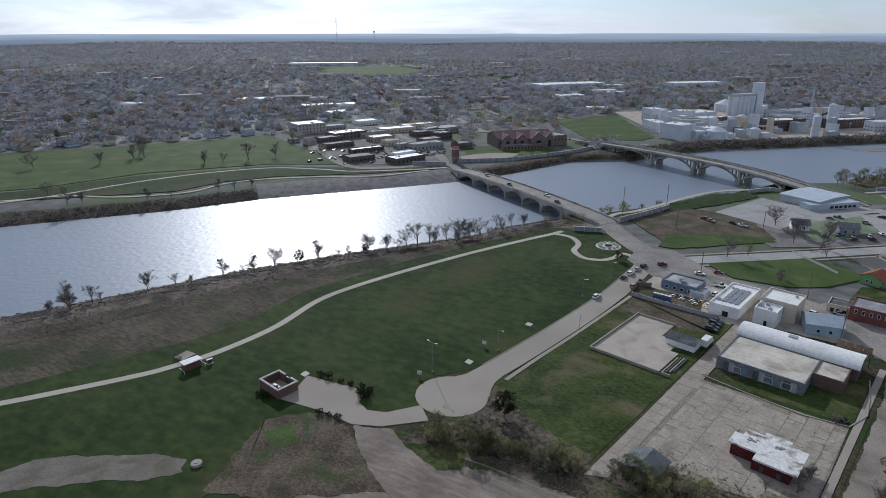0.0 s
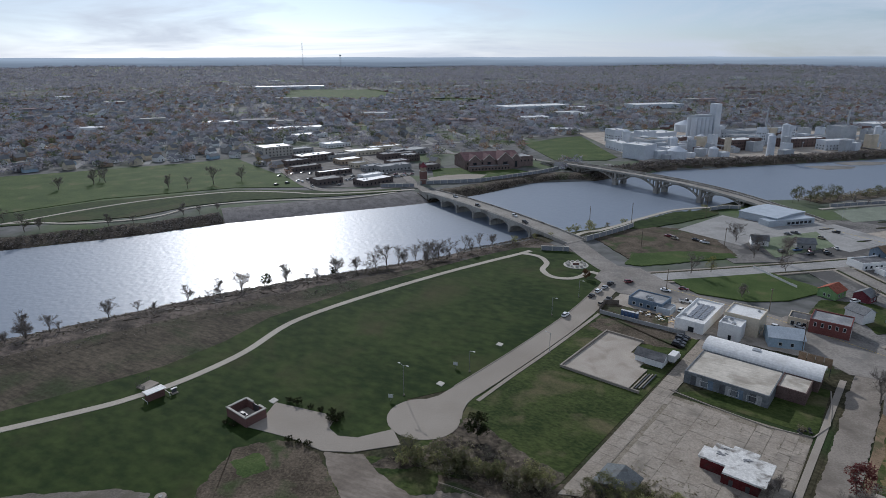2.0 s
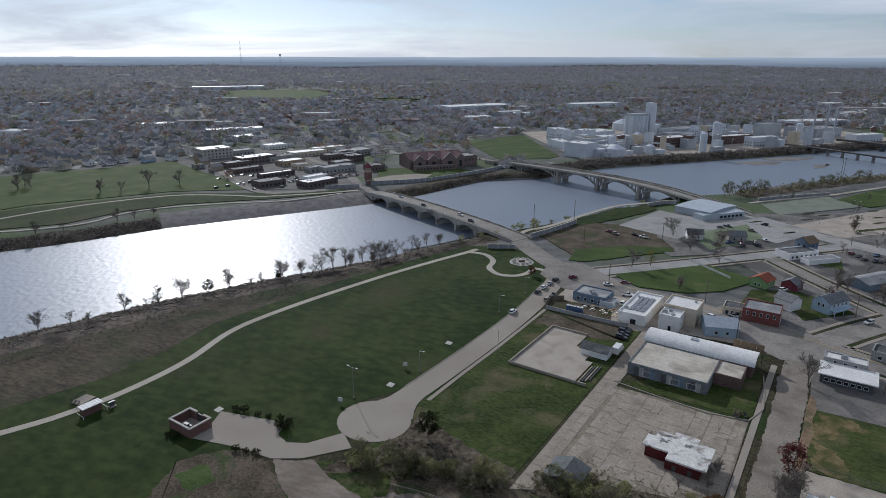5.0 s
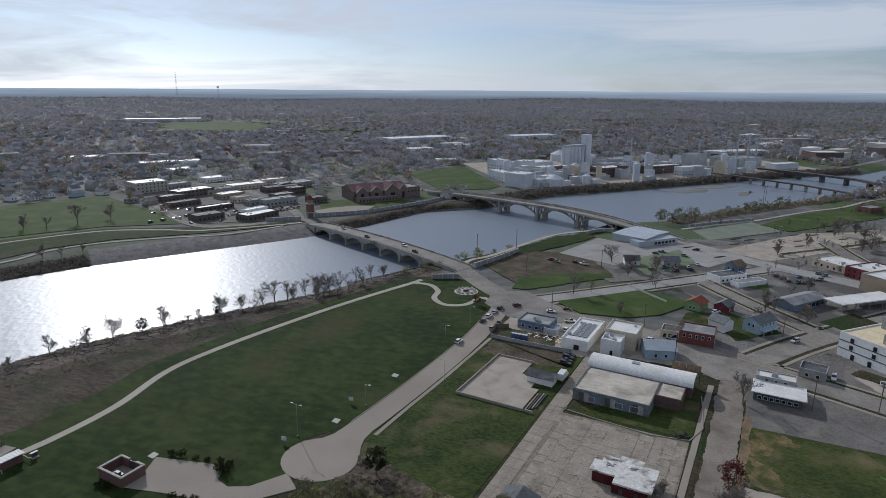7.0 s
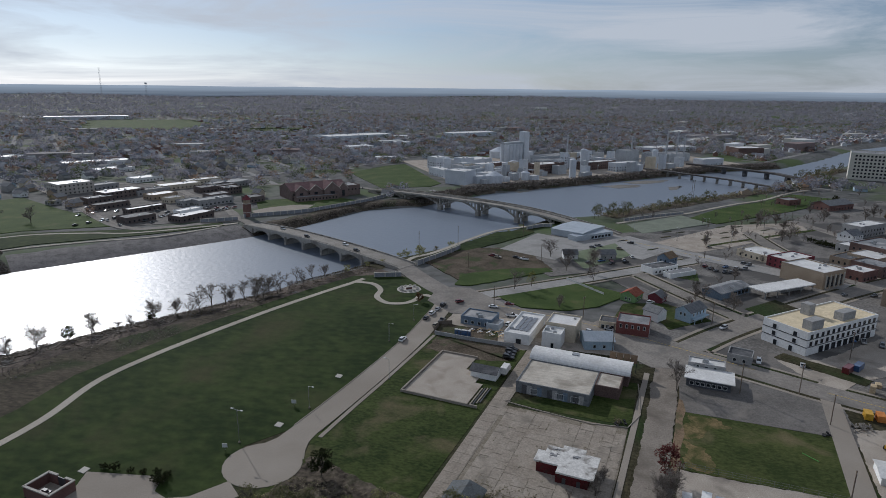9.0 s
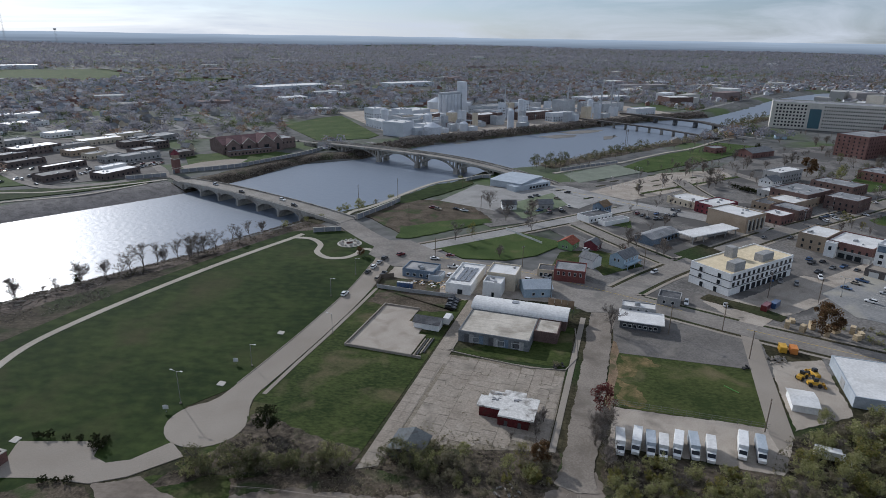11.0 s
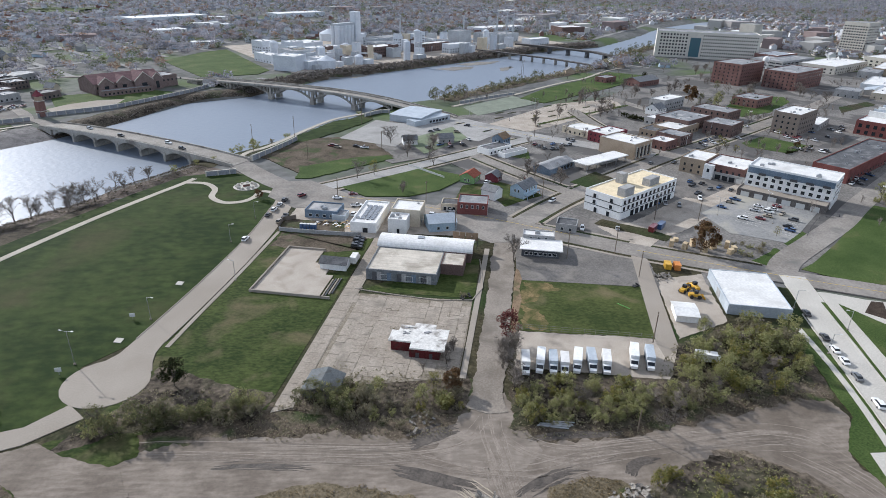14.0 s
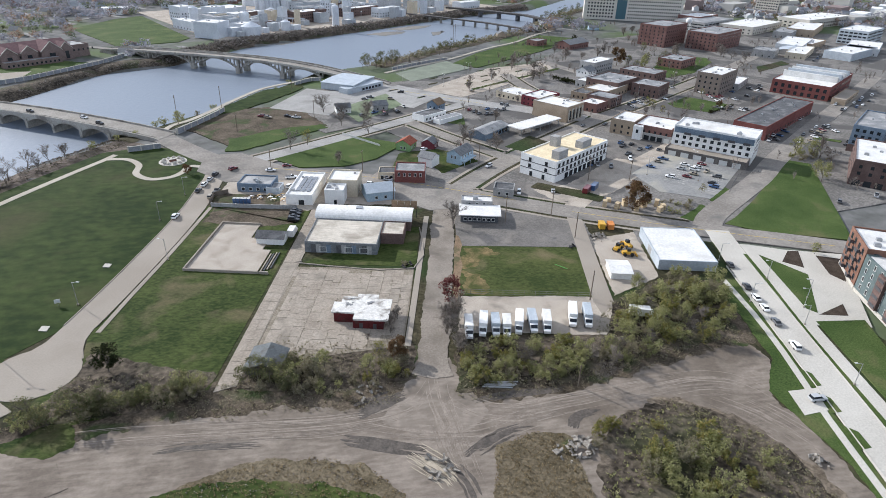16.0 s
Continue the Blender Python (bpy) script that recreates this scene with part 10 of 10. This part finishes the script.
rubble(105, 31, 34, 3.5, "pile of broken concrete slabs")
rubble(103, 27, 14, 3.0, "scattered broken concrete pieces")
rubble(97, -2, 16, 4.5, "scatter of broken concrete and timber")
rubble(104, 84, 14, 2.2, "small heap of pale rubble")
rubble(215, 55, 26, 4.5, "heap of scrap and timber beside the drive")
rubble(120, -20, 9, 4.0, "brush and debris pile at the hedge end")
for k in range(6):
    ob = tagged(part("pipe", rod(bmesh.new(), (-4, 0, 0), (4, 0, 0), 0.18), STEEL), "long grey pipe lying by the thicket", "pipe", "loose pipes")
    ob.matrix_world = pose(*W(124 + k * 0.45, 12 + k * 0.3), 0.52, 0, 0, -42 + rnd.uniform(-6, 6))
gp_ = tagged(part("pole_on_ground", rod(bmesh.new(), (-2.5, 0, 0), (2.5, 0, 0), 0.14), plain("green_paint", (0.1, 0.3, 0.06))), "green painted pole lying in the field", "pole")
gp_.matrix_world = pose(*W(190, 37), 0.5, 0, 0, 100)
for a, b, w, lab in ((206, 43, 1.0, "pile of old black tyres"), (186, -17, 1.2, "pile of old black tyres")):
    root = tagged(new("tyre_pile"), lab + " at the lot edge", "tyres")
    root.matrix_world = pose(*W(a, b), 0.4)
    for k in range(9):
        shared("tyre", WHEEL, root, pose(rnd.uniform(-2, 2), rnd.uniform(-1, 1), 0.15 + 0.25 * (k % 3), 90 + rnd.uniform(-25, 25), 0, rnd.uniform(0, 90)) @ Matrix.Diagonal((1.5, 1.2, 1.5, 1)))
for a, b in ((122, -122.5), (152, -120)):
    root = tagged(new("park_sign"), "small white sign board on a post", "sign", "park signs")
    root.matrix_world = pose(*W(a, b), 0.3, 0, 0, -20)
    part("board", box(bmesh.new(), -0.8, 0.8, -0.04, 0.04, 1.0, 2.3), TRIM, root)
    part("post", box(bmesh.new(), -0.06, 0.06, 0.04, 0.14, 0, 2.3), STEEL, root)
for a, b in ((139, -115.6), (176, -117), (97, -150)):
    slab("concrete_pad", [(a, b), (a + 2.4, b - 0.4), (a + 2.4, b - 2.8), (a, b - 2.4)], 0.46, NEWCONC, "small pale concrete pad beside the road", category="pad")
ring_ = tagged(new("manhole"), "round concrete manhole ring in the grass", "manhole")
ring_.matrix_world = pose(*W(53, -135), 0.3)
bm = bmesh.new()
bmesh.ops.create_cone(bm, cap_ends=True, segments=20, radius1=1.5, radius2=1.4, depth=0.7, matrix=Matrix.Translation((0, 0, 0.35)))
part("ring", bm, CONCRETE, ring_)
bm = bmesh.new()
bmesh.ops.create_cone(bm, cap_ends=True, segments=16, radius1=0.55, radius2=0.55, depth=0.08, matrix=Matrix.Translation((0, 0, 0.74)))
part("cover", bm, DARKTRIM, ring_)

# painted lines
LINE = plain("road_paint", (0.62, 0.6, 0.52), 0.7)
YLINE = plain("yellow_paint", (0.5, 0.36, 0.06), 0.7)
band("road_marking", [(276, -92), (273, -66), (268.8, -40), (259.6, -8), (248.6, 25)], 0.22, 0.465, YLINE, "faded yellow centre line", n=8)
band("road_marking", [(238.6, 48), (226, 98), (216, 146)], 0.22, 0.465, YLINE, "faded yellow centre line", n=8)
band("road_marking", [(262, 366), (276, 330), (290, 296)], 0.3, 0.485, YLINE, "yellow centre line", xy=True, n=8)


def bay_lines(x, y, turn, n, pitch, length, z):
    root = tagged(new("bay_lines"), "faded white parking bay lines", "bay lines", kind="structure")
    root.matrix_world = pose(x, y, z, 0, 0, turn)
    mesh = mesh_of("bay_line", box(bmesh.new(), -0.06, 0.06, 0, length, 0, 0.02), LINE)
    for k in range(n):
        shared("bay_line", mesh, root, pose(k * pitch, 0, 0))


bay_lines(268, 118, 16, 10, 2.8, 5, 0.39)
bay_lines(266, 132, 16, 12, 2.8, 10, 0.39)
bay_lines(264, 272, 15, 14, 2.7, 5, 0.2)
bay_lines(372, 132, 12, 22, 2.7, 5, 0.2)
bay_lines(488, 136, 8, 26, 2.7, 10, 0.2)
bay_lines(410, 186, 8, 20, 2.7, 5, 0.2)
bay_lines(300, 350, 18, 30, 2.7, 5, 0.39)
bay_lines(320, 330, 18, 34, 2.7, 5, 0.39)

# ---- concrete slabs of the old lots ----
PANEL = surface("old_slab_concrete", (0.25, 0.215, 0.175), (0.375, 0.33, 0.275), 0.12, 1.6, bump=0.3, spots=(0.2, 0.176, 0.145), spot_scale=0.12, spot_edge=(0.52, 0.72), vary=0.03)


def panel_mesh(la, lb, cut):
    rn = random.Random(int(la * 10 + lb * 100))
    pts = [(0, 0), (la * 0.5, rn.uniform(-0.06, 0.06)), (la, 0), (la, lb), (la * 0.5, lb + rn.uniform(-0.08, 0.06)), (0, lb)]
    if cut:
        pts = [(0, 0), (la, 0), (la, lb * rn.uniform(0.5, 0.8)), (la * rn.uniform(0.6, 0.85), lb), (0, lb)]
    return mesh_of("concrete_panel", prism(bmesh.new(), pts, 0, 0.08), PANEL)


WIDTHS = (2.6, 3.6, 4.6, 6.2)
variants = {(la, lb, c): panel_mesh(la, lb, c) for la in WIDTHS for lb in (3.1, 4.3) for c in (False, True)}
lot_poly = [(128, -54.4), (150, -54.4), (182, -56.5), (184, -14.5), (160, -14), (140, -14)]
b = -56.4
while b < -14:
    lb = rnd.choice((3.1, 4.3))
    a = 128.2 - rnd.uniform(0, 2)
    while a < 185:
        la = rnd.choice(WIDTHS)
        if all(in_poly(q, lot_poly) for q in ((a + 0.4, b + 0.4), (a + la - 0.4, b + 0.4), (a + la - 0.4, b + lb - 0.4), (a + 0.4, b + lb - 0.4))) and rnd.random() > 0.012:
            x, y = W(a, b + lb)
            shared("concrete_panel", variants[la, lb, rnd.random() < 0.12], parking, pose(x, y, 0.335 + rnd.uniform(0, 0.02), rnd.uniform(-0.3, 0.3), rnd.uniform(-0.3, 0.3), 47.5 + rnd.uniform(-0.25, 0.25)))
        a += la + rnd.choice((0.03, 0.04, 0.06, 0.2))
    b += lb + rnd.choice((0.03, 0.06, 0.18))
strip = [mesh_of("concrete_panel", prism(bmesh.new(), [(0, 0), (4.85, 0), (4.85, 2.4), (0, 2.4)], 0, 0.08), PANEL)]
for i in range(29):
    for j in range(2):
        x, y = W(119.5 + i * 5, -59.4 - i * 0.045 + j * 2.45 + 2.4)
        shared("concrete_panel", strip[0], alley, pose(x, y, 0.39 + rnd.uniform(0, 0.015), 0, 0, 47.5))

ps = []
for k in range(60):
    a, b = rnd.uniform(132, 182), rnd.uniform(-55, -15)
    along_a = rnd.random() < 0.5
    for j in range(rnd.randint(4, 14)):
        q = (a + (j * 0.5 if along_a else rnd.uniform(-0.15, 0.15)), b + (rnd.uniform(-0.15, 0.15) if along_a else j * 0.5))
        if in_poly(q, lot_poly):
            ps.append((*W(*q), 0.38))
scatter_stuff("weeds", "weeds growing in the joints of the old lot", np.array(ps), rng.uniform(0.12, 0.35, len(ps)), 5, DULL, category="weeds", leaf=(0.3, 0.7))
